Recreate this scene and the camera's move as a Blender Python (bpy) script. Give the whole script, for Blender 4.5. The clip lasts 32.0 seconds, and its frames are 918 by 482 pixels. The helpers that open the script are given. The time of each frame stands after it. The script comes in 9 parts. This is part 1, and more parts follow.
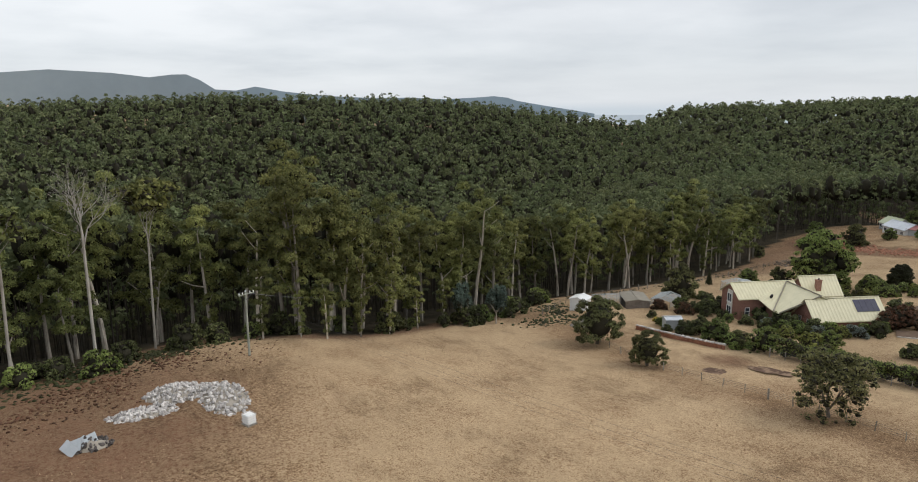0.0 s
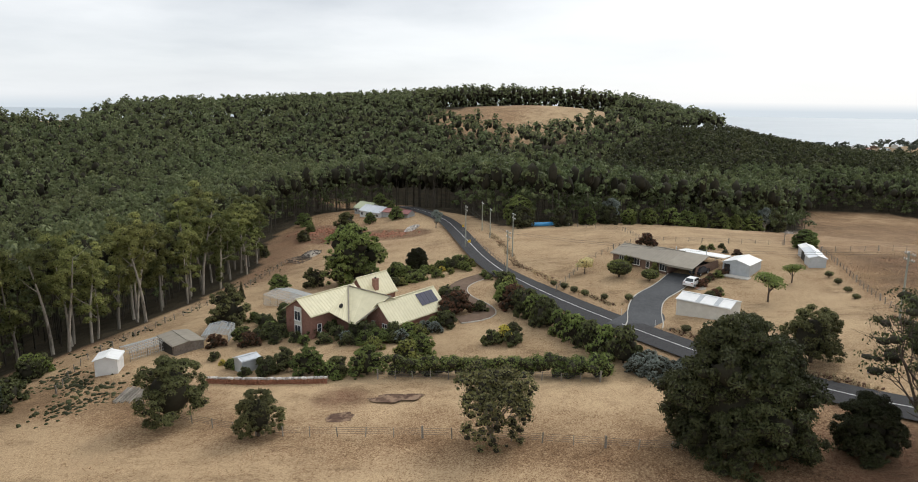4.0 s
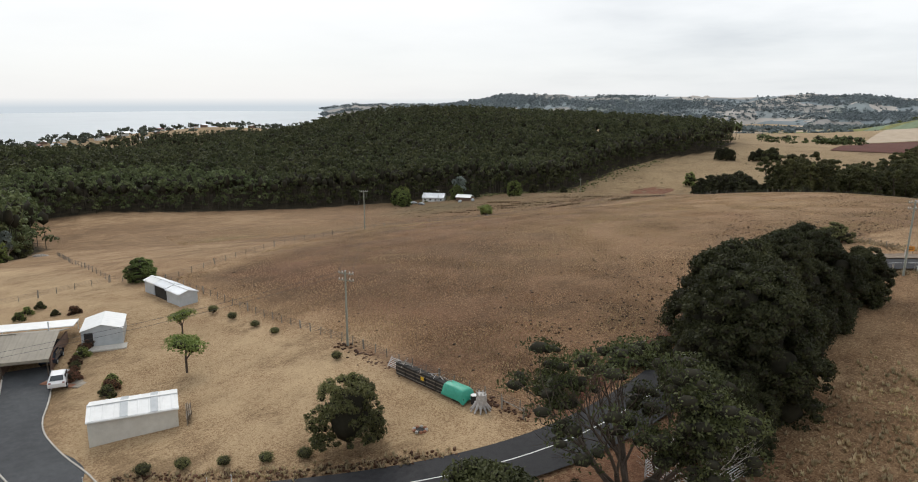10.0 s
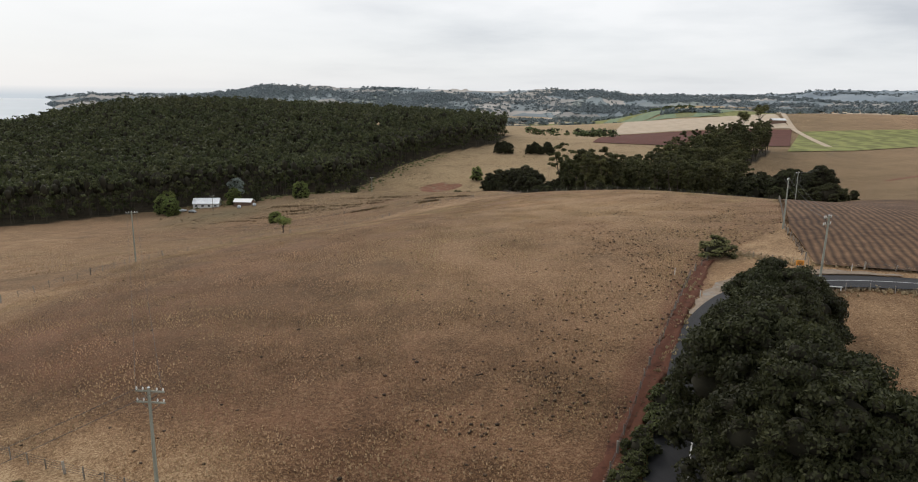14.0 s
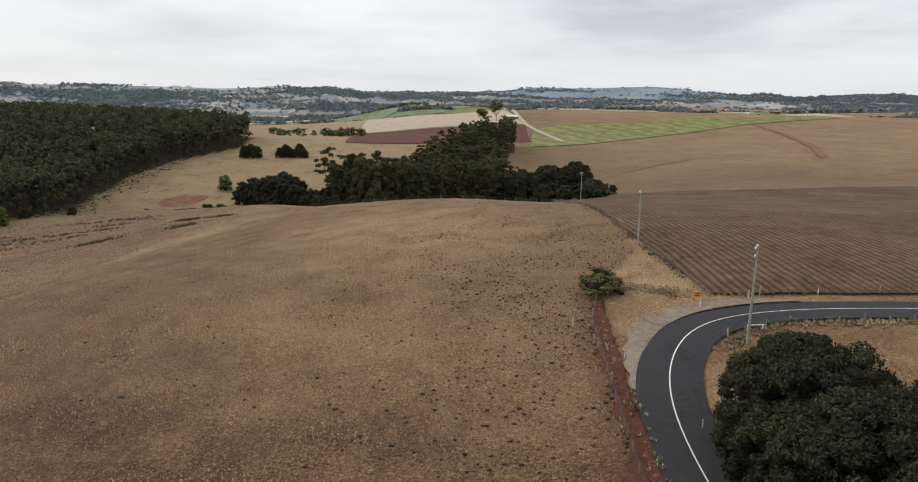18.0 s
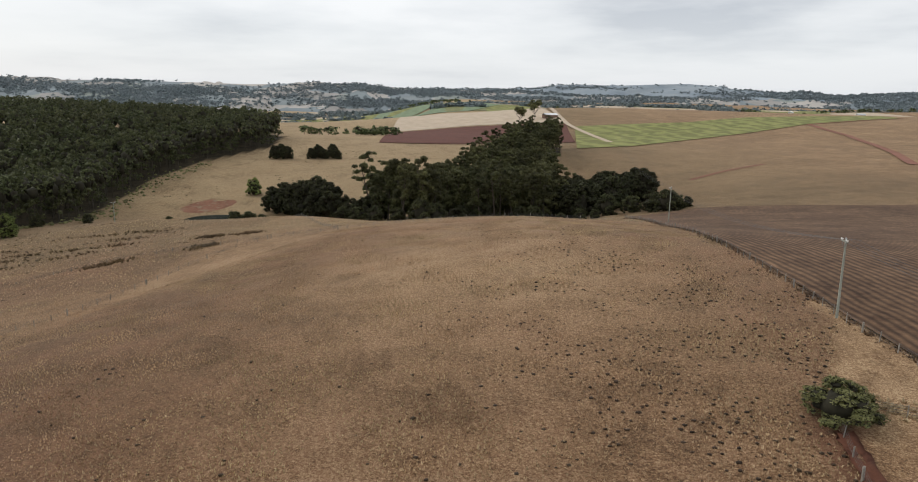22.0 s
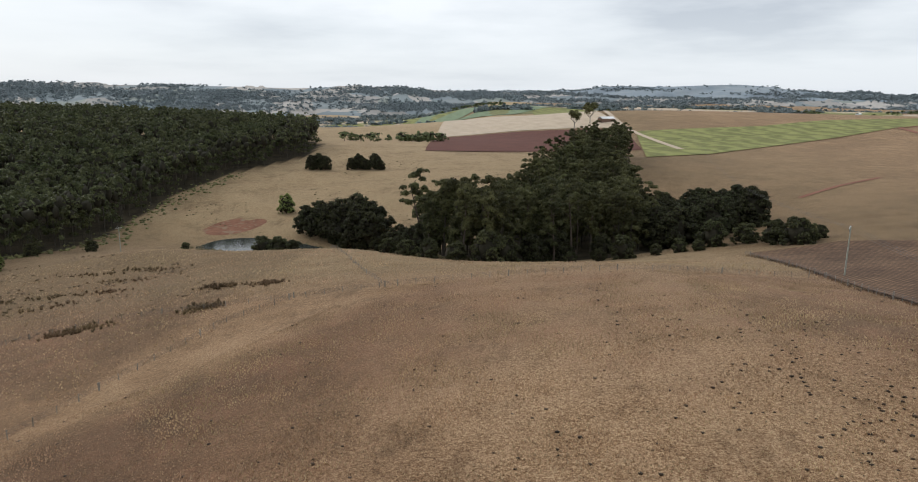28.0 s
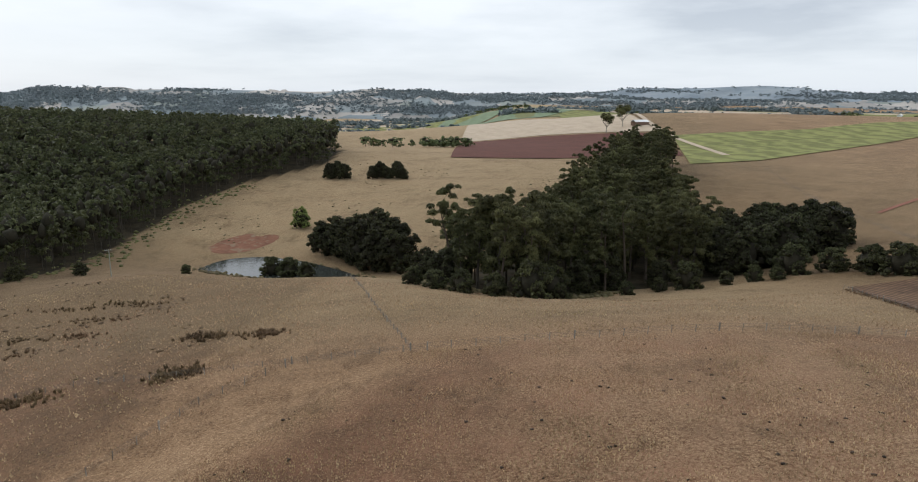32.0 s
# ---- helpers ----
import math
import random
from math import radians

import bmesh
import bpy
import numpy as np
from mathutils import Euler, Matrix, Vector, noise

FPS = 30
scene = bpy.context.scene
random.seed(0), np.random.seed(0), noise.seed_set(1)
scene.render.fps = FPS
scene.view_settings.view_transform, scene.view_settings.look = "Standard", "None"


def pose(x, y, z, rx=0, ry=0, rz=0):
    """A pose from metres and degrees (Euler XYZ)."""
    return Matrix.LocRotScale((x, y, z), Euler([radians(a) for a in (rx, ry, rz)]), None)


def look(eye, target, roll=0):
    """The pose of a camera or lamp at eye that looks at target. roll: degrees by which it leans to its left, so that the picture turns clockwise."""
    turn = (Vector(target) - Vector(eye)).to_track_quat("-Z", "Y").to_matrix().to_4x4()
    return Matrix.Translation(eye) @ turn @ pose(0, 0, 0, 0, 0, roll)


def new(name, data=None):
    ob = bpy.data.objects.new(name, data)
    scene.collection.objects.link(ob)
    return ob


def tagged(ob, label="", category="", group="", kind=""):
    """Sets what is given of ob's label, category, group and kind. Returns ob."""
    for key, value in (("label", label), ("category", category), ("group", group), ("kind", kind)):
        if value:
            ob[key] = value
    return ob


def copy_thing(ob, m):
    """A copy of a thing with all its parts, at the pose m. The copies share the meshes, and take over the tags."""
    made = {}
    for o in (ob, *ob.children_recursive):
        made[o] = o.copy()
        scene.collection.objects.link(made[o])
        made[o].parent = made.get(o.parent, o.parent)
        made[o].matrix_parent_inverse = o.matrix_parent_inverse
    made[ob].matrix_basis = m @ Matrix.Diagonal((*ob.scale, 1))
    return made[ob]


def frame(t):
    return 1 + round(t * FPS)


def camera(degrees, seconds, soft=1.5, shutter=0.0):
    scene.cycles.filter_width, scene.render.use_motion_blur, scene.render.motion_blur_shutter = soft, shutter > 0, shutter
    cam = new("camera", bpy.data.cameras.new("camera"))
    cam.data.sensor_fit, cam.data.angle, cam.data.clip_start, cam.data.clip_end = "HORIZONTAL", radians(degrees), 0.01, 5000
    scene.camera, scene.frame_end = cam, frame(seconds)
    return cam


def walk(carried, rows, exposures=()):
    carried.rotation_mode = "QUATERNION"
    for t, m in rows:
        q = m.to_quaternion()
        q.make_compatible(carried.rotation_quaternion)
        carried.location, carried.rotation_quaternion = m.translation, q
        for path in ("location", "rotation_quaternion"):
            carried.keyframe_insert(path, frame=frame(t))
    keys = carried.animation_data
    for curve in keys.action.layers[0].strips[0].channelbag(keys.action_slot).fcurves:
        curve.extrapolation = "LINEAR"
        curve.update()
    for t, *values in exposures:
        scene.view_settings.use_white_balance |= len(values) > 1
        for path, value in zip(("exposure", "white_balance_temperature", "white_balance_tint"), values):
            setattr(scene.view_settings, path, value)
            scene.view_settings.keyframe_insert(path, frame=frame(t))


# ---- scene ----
cam = camera(67.31, 32.0, 1.0)
# seconds, place, heading, tilt and roll of the drone's camera
PATH = [
    (0, -0.01, 0.02, 33.29, 146.97, -11.39, -0.16),
    (0.5, -0.06, -3.80, 33.17, 142.10, -11.45, -0.10),
    (1, -0.39, -7.43, 33.08, 137.39, -11.48, -0.03),
    (1.5, -1.08, -11.11, 33.06, 131.40, -11.57, -0.01),
    (2, -2.06, -14.79, 32.80, 124.98, -11.56, 0.21),
    (2.5, -3.75, -18.04, 32.70, 119.17, -11.65, 0.18),
    (4.5, -12.81, -29.82, 32.09, 96.42, -11.51, 0.68),
    (5, -15.49, -32.26, 31.84, 89.95, -11.38, 0.53),
    (5.5, -18.55, -34.69, 31.78, 82.47, -11.33, 0.45),
    (6, -21.90, -37.01, 31.73, 75.46, -11.29, 0.36),
    (6.5, -25.63, -38.97, 31.86, 69.33, -11.39, 0.22),
    (7, -29.31, -40.55, 31.97, 65.49, -11.40, 0.03),
    (7.5, -32.87, -41.59, 32.18, 61.96, -11.44, 0.06),
    (8, -36.78, -42.23, 32.36, 58.05, -11.51, -0.14),
    (8.5, -40.90, -42.53, 32.60, 53.42, -11.61, -0.10),
    (9, -45.10, -42.53, 32.94, 48.67, -11.71, 0.30),
    (9.5, -49.24, -41.96, 32.81, 44.01, -11.66, 0.06),
    (10, -52.88, -41.39, 33.20, 39.40, -11.73, 0.05),
    (10.5, -56.90, -40.08, 33.50, 34.81, -11.86, -0.03),
    (11, -61.06, -38.22, 33.39, 30.23, -11.90, -0.09),
    (11.5, -64.65, -36.16, 33.43, 26.34, -11.97, 0.04),
    (12, -68.02, -33.86, 33.50, 23.51, -12.07, 0.17),
    (12.5, -71.19, -31.36, 33.64, 23.05, -12.11, 0.44),
    (13, -74.14, -28.66, 33.72, 23.27, -12.17, 0.68),
    (13.5, -76.99, -25.50, 33.73, 23.25, -12.25, 0.78),
    (14, -79.61, -22.33, 33.80, 20.05, -12.27, 0.83),
    (14.5, -82.34, -18.85, 33.76, 15.76, -12.26, 0.84),
    (15, -84.82, -14.85, 33.87, 11.52, -12.31, 0.76),
    (15.5, -87.11, -11.54, 34.00, 7.82, -12.29, 0.75),
    (17.5, -97.81, 0.23, 34.53, 1.86, -12.13, 0.91),
    (18, -99.77, 4.39, 34.69, -1.61, -12.20, 0.84),
    (18.5, -101.30, 8.48, 34.80, -1.48, -12.26, 0.90),
    (19, -102.81, 12.78, 34.88, -1.19, -12.30, 0.94),
    (20, -105.74, 21.47, 35.18, -0.64, -12.37, 1.05),
    (21, -108.11, 30.67, 35.15, -0.04, -12.45, 1.08),
    (22, -110.19, 39.82, 35.13, 0.61, -12.51, 1.03),
    (23, -112.42, 49.51, 35.01, 1.22, -12.47, 1.03),
    (24, -114.43, 58.97, 34.72, 1.79, -12.42, 0.87),
    (25, -116.12, 68.03, 34.79, 2.35, -12.41, 0.79),
    (25.5, -117.03, 72.53, 34.76, 2.62, -12.37, 0.78),
    (27.5, -120.62, 89.38, 34.79, 3.69, -12.32, 0.65),
    (28, -121.67, 93.74, 34.85, 3.95, -12.35, 0.62),
    (29, -123.39, 102.23, 34.78, 4.48, -12.34, 0.60),
    (30, -124.83, 110.02, 34.82, 4.95, -12.28, 0.46),
    (31, -126.51, 118.15, 34.91, 5.36, -12.22, 0.45),
    (32, -128.06, 126.69, 34.67, 5.83, -12.14, 0.32),
]


def heading(x, y, z, yaw, tilt, roll):
    eye = Vector((x, y, z))
    ahead = Vector((-math.sin(radians(yaw)) * math.cos(radians(tilt)), math.cos(radians(yaw)) * math.cos(radians(tilt)), math.sin(radians(tilt))))
    return look(eye, eye + ahead, roll)


walk(cam, [(t, heading(*p)) for t, *p in PATH], [(0, 0.0, 6400, 10), (4.5, 0.2, 6500, 10), (7, 0.15, 6500, 10), (10, 0.06, 6500, 10), (14, 0.0, 6550, 11), (25, 0.04, 6500, 10), (28, 0.05, 6300, 9.5), (32, 0.05, 6200, 9.5)])


# ---- light ----
world = bpy.data.worlds.new("overcast")
scene.world = world
world.use_nodes = True
SUN_AZ, SUN_EL = 62.0, 42.0


def make_sky():
    nt = world.node_tree
    n, k = nt.nodes, nt.links
    n.clear()
    out, bg = n.new("ShaderNodeOutputWorld"), n.new("ShaderNodeBackground")
    sky = n.new("ShaderNodeTexSky")
    sky.sky_type, sky.sun_disc = "NISHITA", False
    sky.sun_elevation, sky.sun_rotation = radians(SUN_EL), radians(-SUN_AZ)
    tint = n.new("ShaderNodeVectorMath")
    tint.operation = "SCALE"
    tint.inputs["Scale"].default_value = 0.10
    k.new(sky.outputs[0], tint.inputs[0])
    co = n.new("ShaderNodeTexCoord")
    sep = n.new("ShaderNodeSeparateXYZ")
    k.new(co.outputs["Generated"], sep.inputs[0])
    # cloud deck: the way of view cast on a level layer
    den = n.new("ShaderNodeMath")
    den.operation = "ADD"
    den.inputs[1].default_value = 0.13
    k.new(sep.outputs["Z"], den.inputs[0])
    mx = n.new("ShaderNodeMath")
    mx.operation = "MAXIMUM"
    mx.inputs[1].default_value = 0.05
    k.new(den.outputs[0], mx.inputs[0])
    div = n.new("ShaderNodeVectorMath")
    div.operation = "DIVIDE"
    comb = n.new("ShaderNodeCombineXYZ")
    for s in "XYZ":
        k.new(mx.outputs[0], comb.inputs[s])
    k.new(co.outputs["Generated"], div.inputs[0])
    k.new(comb.outputs[0], div.inputs[1])
    flat = n.new("ShaderNodeVectorMath")
    flat.operation = "MULTIPLY"
    flat.inputs[1].default_value = (1, 1, 0.1)
    k.new(div.outputs[0], flat.inputs[0])

    def cloud(scale, detail, seed):
        t = n.new("ShaderNodeTexNoise")
        t.inputs["Scale"].default_value, t.inputs["Detail"].default_value, t.inputs["Roughness"].default_value = scale, detail, 0.52
        sh = n.new("ShaderNodeVectorMath")
        sh.operation = "ADD"
        sh.inputs[1].default_value = (seed, seed * 0.7, 0)
        k.new(flat.outputs[0], sh.inputs[0])
        k.new(sh.outputs[0], t.inputs["Vector"])
        return t.outputs["Fac"]

    ramp = n.new("ShaderNodeValToRGB")
    e = ramp.color_ramp.elements
    e[0].position, e[0].color = 0.32, (0.54, 0.575, 0.63, 1)
    e[1].position, e[1].color = 0.60, (1.02, 1.03, 1.04, 1)
    ramp.color_ramp.elements.new(0.46).color = (0.83, 0.855, 0.88, 1)
    k.new(cloud(0.55, 8, 3.1), ramp.inputs[0])
    # the deck glows towards the veiled sun
    dot = n.new("ShaderNodeVectorMath")
    dot.operation = "DOT_PRODUCT"
    a, el = radians(SUN_AZ), radians(22)
    dot.inputs[1].default_value = (-math.sin(a) * math.cos(el), math.cos(a) * math.cos(el), math.sin(el))
    k.new(co.outputs["Generated"], dot.inputs[0])
    glow = n.new("ShaderNodeMapRange")
    glow.interpolation_type = "SMOOTHSTEP"
    glow.inputs["From Min"].default_value, glow.inputs["From Max"].default_value = 0.62, 1.0
    glow.inputs["To Min"].default_value, glow.inputs["To Max"].default_value = 0.0, 0.85
    k.new(dot.outputs["Value"], glow.inputs[0])
    m1 = n.new("ShaderNodeMix")
    m1.data_type = "RGBA"
    m1.inputs["B"].default_value = (1.02, 1.02, 1.02, 1)
    k.new(glow.outputs[0], m1.inputs["Factor"])
    k.new(ramp.outputs[0], m1.inputs["A"])
    # a darker bank of cloud in the south-west
    bank = n.new("ShaderNodeVectorMath")
    bank.operation = "DOT_PRODUCT"
    a, el = radians(124), radians(17)
    bank.inputs[1].default_value = (-math.sin(a) * math.cos(el), math.cos(a) * math.cos(el), math.sin(el))
    k.new(co.outputs["Generated"], bank.inputs[0])
    bm_ = n.new("ShaderNodeMapRange")
    bm_.interpolation_type = "SMOOTHSTEP"
    bm_.inputs["From Min"].default_value, bm_.inputs["From Max"].default_value, bm_.inputs["To Max"].default_value = 0.8, 0.985, 0.75
    k.new(bank.outputs["Value"], bm_.inputs[0])
    heavy = n.new("ShaderNodeMath")
    heavy.operation = "MULTIPLY"
    k.new(bm_.outputs[0], heavy.inputs[0])
    k.new(cloud(0.9, 6, 7.7), heavy.inputs[1])
    m0 = n.new("ShaderNodeMix")
    m0.data_type = "RGBA"
    m0.inputs["B"].default_value = (0.40, 0.43, 0.48, 1)
    k.new(heavy.outputs[0], m0.inputs["Factor"])
    k.new(m1.outputs["Result"], m0.inputs["A"])
    # pale murk low over the horizon, and the sea's far haze just below it
    low = n.new("ShaderNodeMapRange")
    low.interpolation_type = "SMOOTHSTEP"
    low.inputs["From Min"].default_value, low.inputs["From Max"].default_value = 0.16, 0.0
    low.inputs["To Max"].default_value = 0.75
    k.new(sep.outputs["Z"], low.inputs[0])
    m2 = n.new("ShaderNodeMix")
    m2.data_type = "RGBA"
    m2.inputs["B"].default_value = (0.80, 0.84, 0.88, 1)
    k.new(low.outputs[0], m2.inputs["Factor"])
    k.new(m0.outputs["Result"], m2.inputs["A"])
    add = n.new("ShaderNodeMix")
    add.data_type = "RGBA"
    add.inputs["Factor"].default_value = 0.12
    k.new(m2.outputs["Result"], add.inputs["A"])
    k.new(tint.outputs[0], add.inputs["B"])
    below = n.new("ShaderNodeMapRange")
    below.inputs["From Min"].default_value, below.inputs["From Max"].default_value = 0.0, -0.012
    k.new(sep.outputs["Z"], below.inputs[0])
    m3 = n.new("ShaderNodeMix")
    m3.data_type = "RGBA"
    m3.inputs["B"].default_value = (0.60, 0.66, 0.71, 1)
    k.new(below.outputs[0], m3.inputs["Factor"])
    k.new(add.outputs["Result"], m3.inputs["A"])
    k.new(m3.outputs["Result"], bg.inputs["Color"])
    bg.inputs["Strength"].default_value = 1.0
    k.new(bg.outputs[0], out.inputs[0])


make_sky()
sun_data = bpy.data.lights.new("sun", "SUN")
sun_data.energy, sun_data.angle, sun_data.color = 1.2, radians(18), (1.0, 0.96, 0.9)
sun = new("sun", sun_data)
_a, _e = radians(SUN_AZ), radians(SUN_EL)
sun.matrix_world = look((0, 0, 200), (200 * math.sin(_a) * math.cos(_e), -200 * math.cos(_a) * math.cos(_e), 200 - 200 * math.sin(_e)))


# ---- materials ----
def surface(name, colours, scale=1.0, rough=0.8, bump=0.0, bump_scale=None, metal=0.0, spots=None, stretch=None, island=0.0, objects=0.0, space="world", second=0.12):
    """A surface whose colour wanders between the given ones at two scales. spots: colour, scale, amount of stains."""
    m = bpy.data.materials.new(name)
    m.use_nodes = True
    nt = m.node_tree
    n, k = nt.nodes, nt.links
    b = n["Principled BSDF"]
    b.inputs["Roughness"].default_value, b.inputs["Metallic"].default_value = rough, metal
    if rough > 0.6:
        b.inputs["Specular IOR Level"].default_value = 0.25
    if space == "world":
        where = n.new("ShaderNodeNewGeometry").outputs["Position"]
    else:
        where = n.new("ShaderNodeTexCoord").outputs["Object"]
    if stretch:
        mp = n.new("ShaderNodeVectorMath")
        mp.operation = "MULTIPLY"
        mp.inputs[1].default_value = stretch
        k.new(where, mp.inputs[0])
        where = mp.outputs[0]

    def tex(s, d=5.0, r=0.6):
        t = n.new("ShaderNodeTexNoise")
        t.inputs["Scale"].default_value, t.inputs["Detail"].default_value, t.inputs["Roughness"].default_value = s, d, r
        k.new(where, t.inputs["Vector"])
        return t.outputs["Fac"]

    big, fine = tex(scale * second), tex(scale, 6.0, 0.7)
    mixf = n.new("ShaderNodeMath")
    mixf.operation = "MULTIPLY_ADD"
    mixf.inputs[1].default_value = 0.55
    half = n.new("ShaderNodeMath")
    half.operation = "MULTIPLY"
    half.inputs[1].default_value = 0.45
    k.new(big, half.inputs[0])
    k.new(fine, mixf.inputs[0])
    k.new(half.outputs[0], mixf.inputs[2])
    ramp = n.new("ShaderNodeValToRGB")
    el = ramp.color_ramp.elements
    for i, c in enumerate(colours):
        p = 0.36 + 0.28 * i / max(1, len(colours) - 1)
        q = el[i] if i < 2 else el.new(p)
        q.position, q.color = p, (*c, 1)
    k.new(mixf.outputs[0], ramp.inputs[0])
    col = ramp.outputs[0]
    if spots:
        sr = n.new("ShaderNodeValToRGB")
        sr.color_ramp.elements[0].position, sr.color_ramp.elements[1].position = 1 - spots[2], 1 - spots[2] + 0.1
        k.new(tex(spots[1], 4.0, 0.65), sr.inputs[0])
        mx = n.new("ShaderNodeMix")
        mx.data_type = "RGBA"
        mx.inputs["B"].default_value = (*spots[0], 1)
        k.new(sr.outputs[0], mx.inputs["Factor"])
        k.new(col, mx.inputs["A"])
        col = mx.outputs["Result"]
    for amount, node, sock in ((island, "ShaderNodeNewGeometry", "Random Per Island"), (objects, "ShaderNodeObjectInfo", "Random")):
        if amount:
            hs = n.new("ShaderNodeHueSaturation")
            mr = n.new("ShaderNodeMapRange")
            mr.inputs["To Min"].default_value, mr.inputs["To Max"].default_value = 1 - amount, 1 + amount
            k.new(n.new(node).outputs[sock], mr.inputs[0])
            k.new(mr.outputs[0], hs.inputs["Value"])
            k.new(col, hs.inputs["Color"])
            col = hs.outputs[0]
    k.new(col, b.inputs["Base Color"])
    if bump:
        bp = n.new("ShaderNodeBump")
        bp.inputs["Strength"].default_value, bp.inputs["Distance"].default_value = min(1, bump), 0.05
        k.new(tex(bump_scale or scale * 3), bp.inputs["Height"])
        k.new(bp.outputs[0], b.inputs["Normal"])
    return m


def leafy(name, dark, light, clumps=0.4, objects=0.18):
    """Foliage: each spray has its own shade, each plant its own tone."""
    m = bpy.data.materials.new(name)
    m.use_nodes = True
    nt = m.node_tree
    n, k = nt.nodes, nt.links
    b = n["Principled BSDF"]
    b.inputs["Roughness"].default_value, b.inputs["Specular IOR Level"].default_value = 0.6, 0.2
    mx = n.new("ShaderNodeMix")
    mx.data_type = "RGBA"
    mx.inputs["A"].default_value, mx.inputs["B"].default_value = (*dark, 1), (*light, 1)
    isl = n.new("ShaderNodeMapRange")
    isl.inputs["To Min"].default_value, isl.inputs["To Max"].default_value = 0.2, 0.8
    k.new(n.new("ShaderNodeNewGeometry").outputs["Random Per Island"], isl.inputs[0])
    k.new(isl.outputs[0], mx.inputs["Factor"])
    col = mx.outputs["Result"]
    hs = n.new("ShaderNodeHueSaturation")
    mr = n.new("ShaderNodeMapRange")
    mr.inputs["To Min"].default_value, mr.inputs["To Max"].default_value = 1 - objects, 1 + objects
    inf = n.new("ShaderNodeObjectInfo")
    k.new(inf.outputs["Random"], mr.inputs[0])
    pos = n.new("ShaderNodeNewGeometry")
    crown = n.new("ShaderNodeTexNoise")
    crown.inputs["Scale"].default_value, crown.inputs["Detail"].default_value = 0.17, 2
    k.new(pos.outputs["Position"], crown.inputs["Vector"])
    cm = n.new("ShaderNodeMapRange")
    cm.inputs["From Min"].default_value, cm.inputs["From Max"].default_value = 0.32, 0.68
    cm.inputs["To Min"].default_value, cm.inputs["To Max"].default_value = 1 - clumps, 1 + clumps
    k.new(crown.outputs["Fac"], cm.inputs[0])
    vm = n.new("ShaderNodeMath")
    vm.operation = "MULTIPLY"
    k.new(mr.outputs[0], vm.inputs[0])
    k.new(cm.outputs[0], vm.inputs[1])
    k.new(vm.outputs[0], hs.inputs["Value"])
    nz = n.new("ShaderNodeTexNoise")
    nz.inputs["Scale"].default_value, nz.inputs["Detail"].default_value = 0.035, 3
    k.new(pos.outputs["Position"], nz.inputs["Vector"])
    hu = n.new("ShaderNodeMapRange")
    hu.inputs["From Min"].default_value, hu.inputs["From Max"].default_value = 0.3, 0.7
    hu.inputs["To Min"].default_value, hu.inputs["To Max"].default_value = 0.482, 0.515
    k.new(nz.outputs["Fac"], hu.inputs[0])
    k.new(hu.outputs[0], hs.inputs["Hue"])
    k.new(col, hs.inputs["Color"])
    k.new(hs.outputs[0], b.inputs["Base Color"])
    tr = n.new("ShaderNodeBsdfTranslucent")
    k.new(hs.outputs[0], tr.inputs["Color"])
    ms = n.new("ShaderNodeMixShader")
    ms.inputs[0].default_value = 0.25
    k.new(b.outputs[0], ms.inputs[1])
    k.new(tr.outputs[0], ms.inputs[2])
    k.new(ms.outputs[0], n["Material Output"].inputs[0])
    return m


M_GUM = leafy("gum_leaves", (0.061, 0.076, 0.025), (0.289, 0.297, 0.098), objects=0.38)
M_GUM_FAR = leafy("gum_canopy", (0.071, 0.094, 0.044), (0.246, 0.272, 0.121))
M_PINE = leafy("cypress_leaves", (0.014, 0.017, 0.008), (0.072, 0.075, 0.031))
M_OLIVE = leafy("blackwood_leaves", (0.061, 0.068, 0.027), (0.209, 0.205, 0.084))
M_BLACKWOOD = leafy("dark_blackwood_leaves", (0.026, 0.031, 0.013), (0.105, 0.11, 0.045))
M_DEEP = leafy("deep_green_leaves", (0.04, 0.05, 0.02), (0.15, 0.16, 0.062))
M_SHRUB = leafy("shrub_leaves", (0.080, 0.111, 0.030), (0.256, 0.303, 0.091))
M_CLIPPED = leafy("clipped_leaves", (0.091, 0.114, 0.029), (0.260, 0.286, 0.091))
M_LIME = leafy("light_shrub_leaves", (0.120, 0.138, 0.030), (0.300, 0.312, 0.096))
M_YELLOW = leafy("yellow_leaves", (0.62, 0.5, 0.04), (0.86, 0.74, 0.2), clumps=0.15)
M_CREAM = leafy("cream_leaves", (0.6, 0.53, 0.22), (0.85, 0.78, 0.45), clumps=0.15)
M_RUST = leafy("rusty_leaves", (0.065, 0.039, 0.023), (0.182, 0.091, 0.052))
M_GREY = leafy("grey_leaves", (0.117, 0.143, 0.130), (0.286, 0.325, 0.286))
M_BLUE = leafy("blue_gum_leaves", (0.045, 0.068, 0.055), (0.13, 0.17, 0.135))
M_CLOD = leafy("dark_tufts", (0.02, 0.013, 0.008), (0.085, 0.055, 0.034), objects=0.05)
M_BELT = leafy("belt_leaves", (0.050, 0.069, 0.032), (0.194, 0.225, 0.095))
# Plantation leaves, darkened to paint the shaded side of the block.
M_SHADED_PLANTATION = leafy("shaded_plantation_canopy", (0.023, 0.030, 0.014), (0.114, 0.123, 0.050))
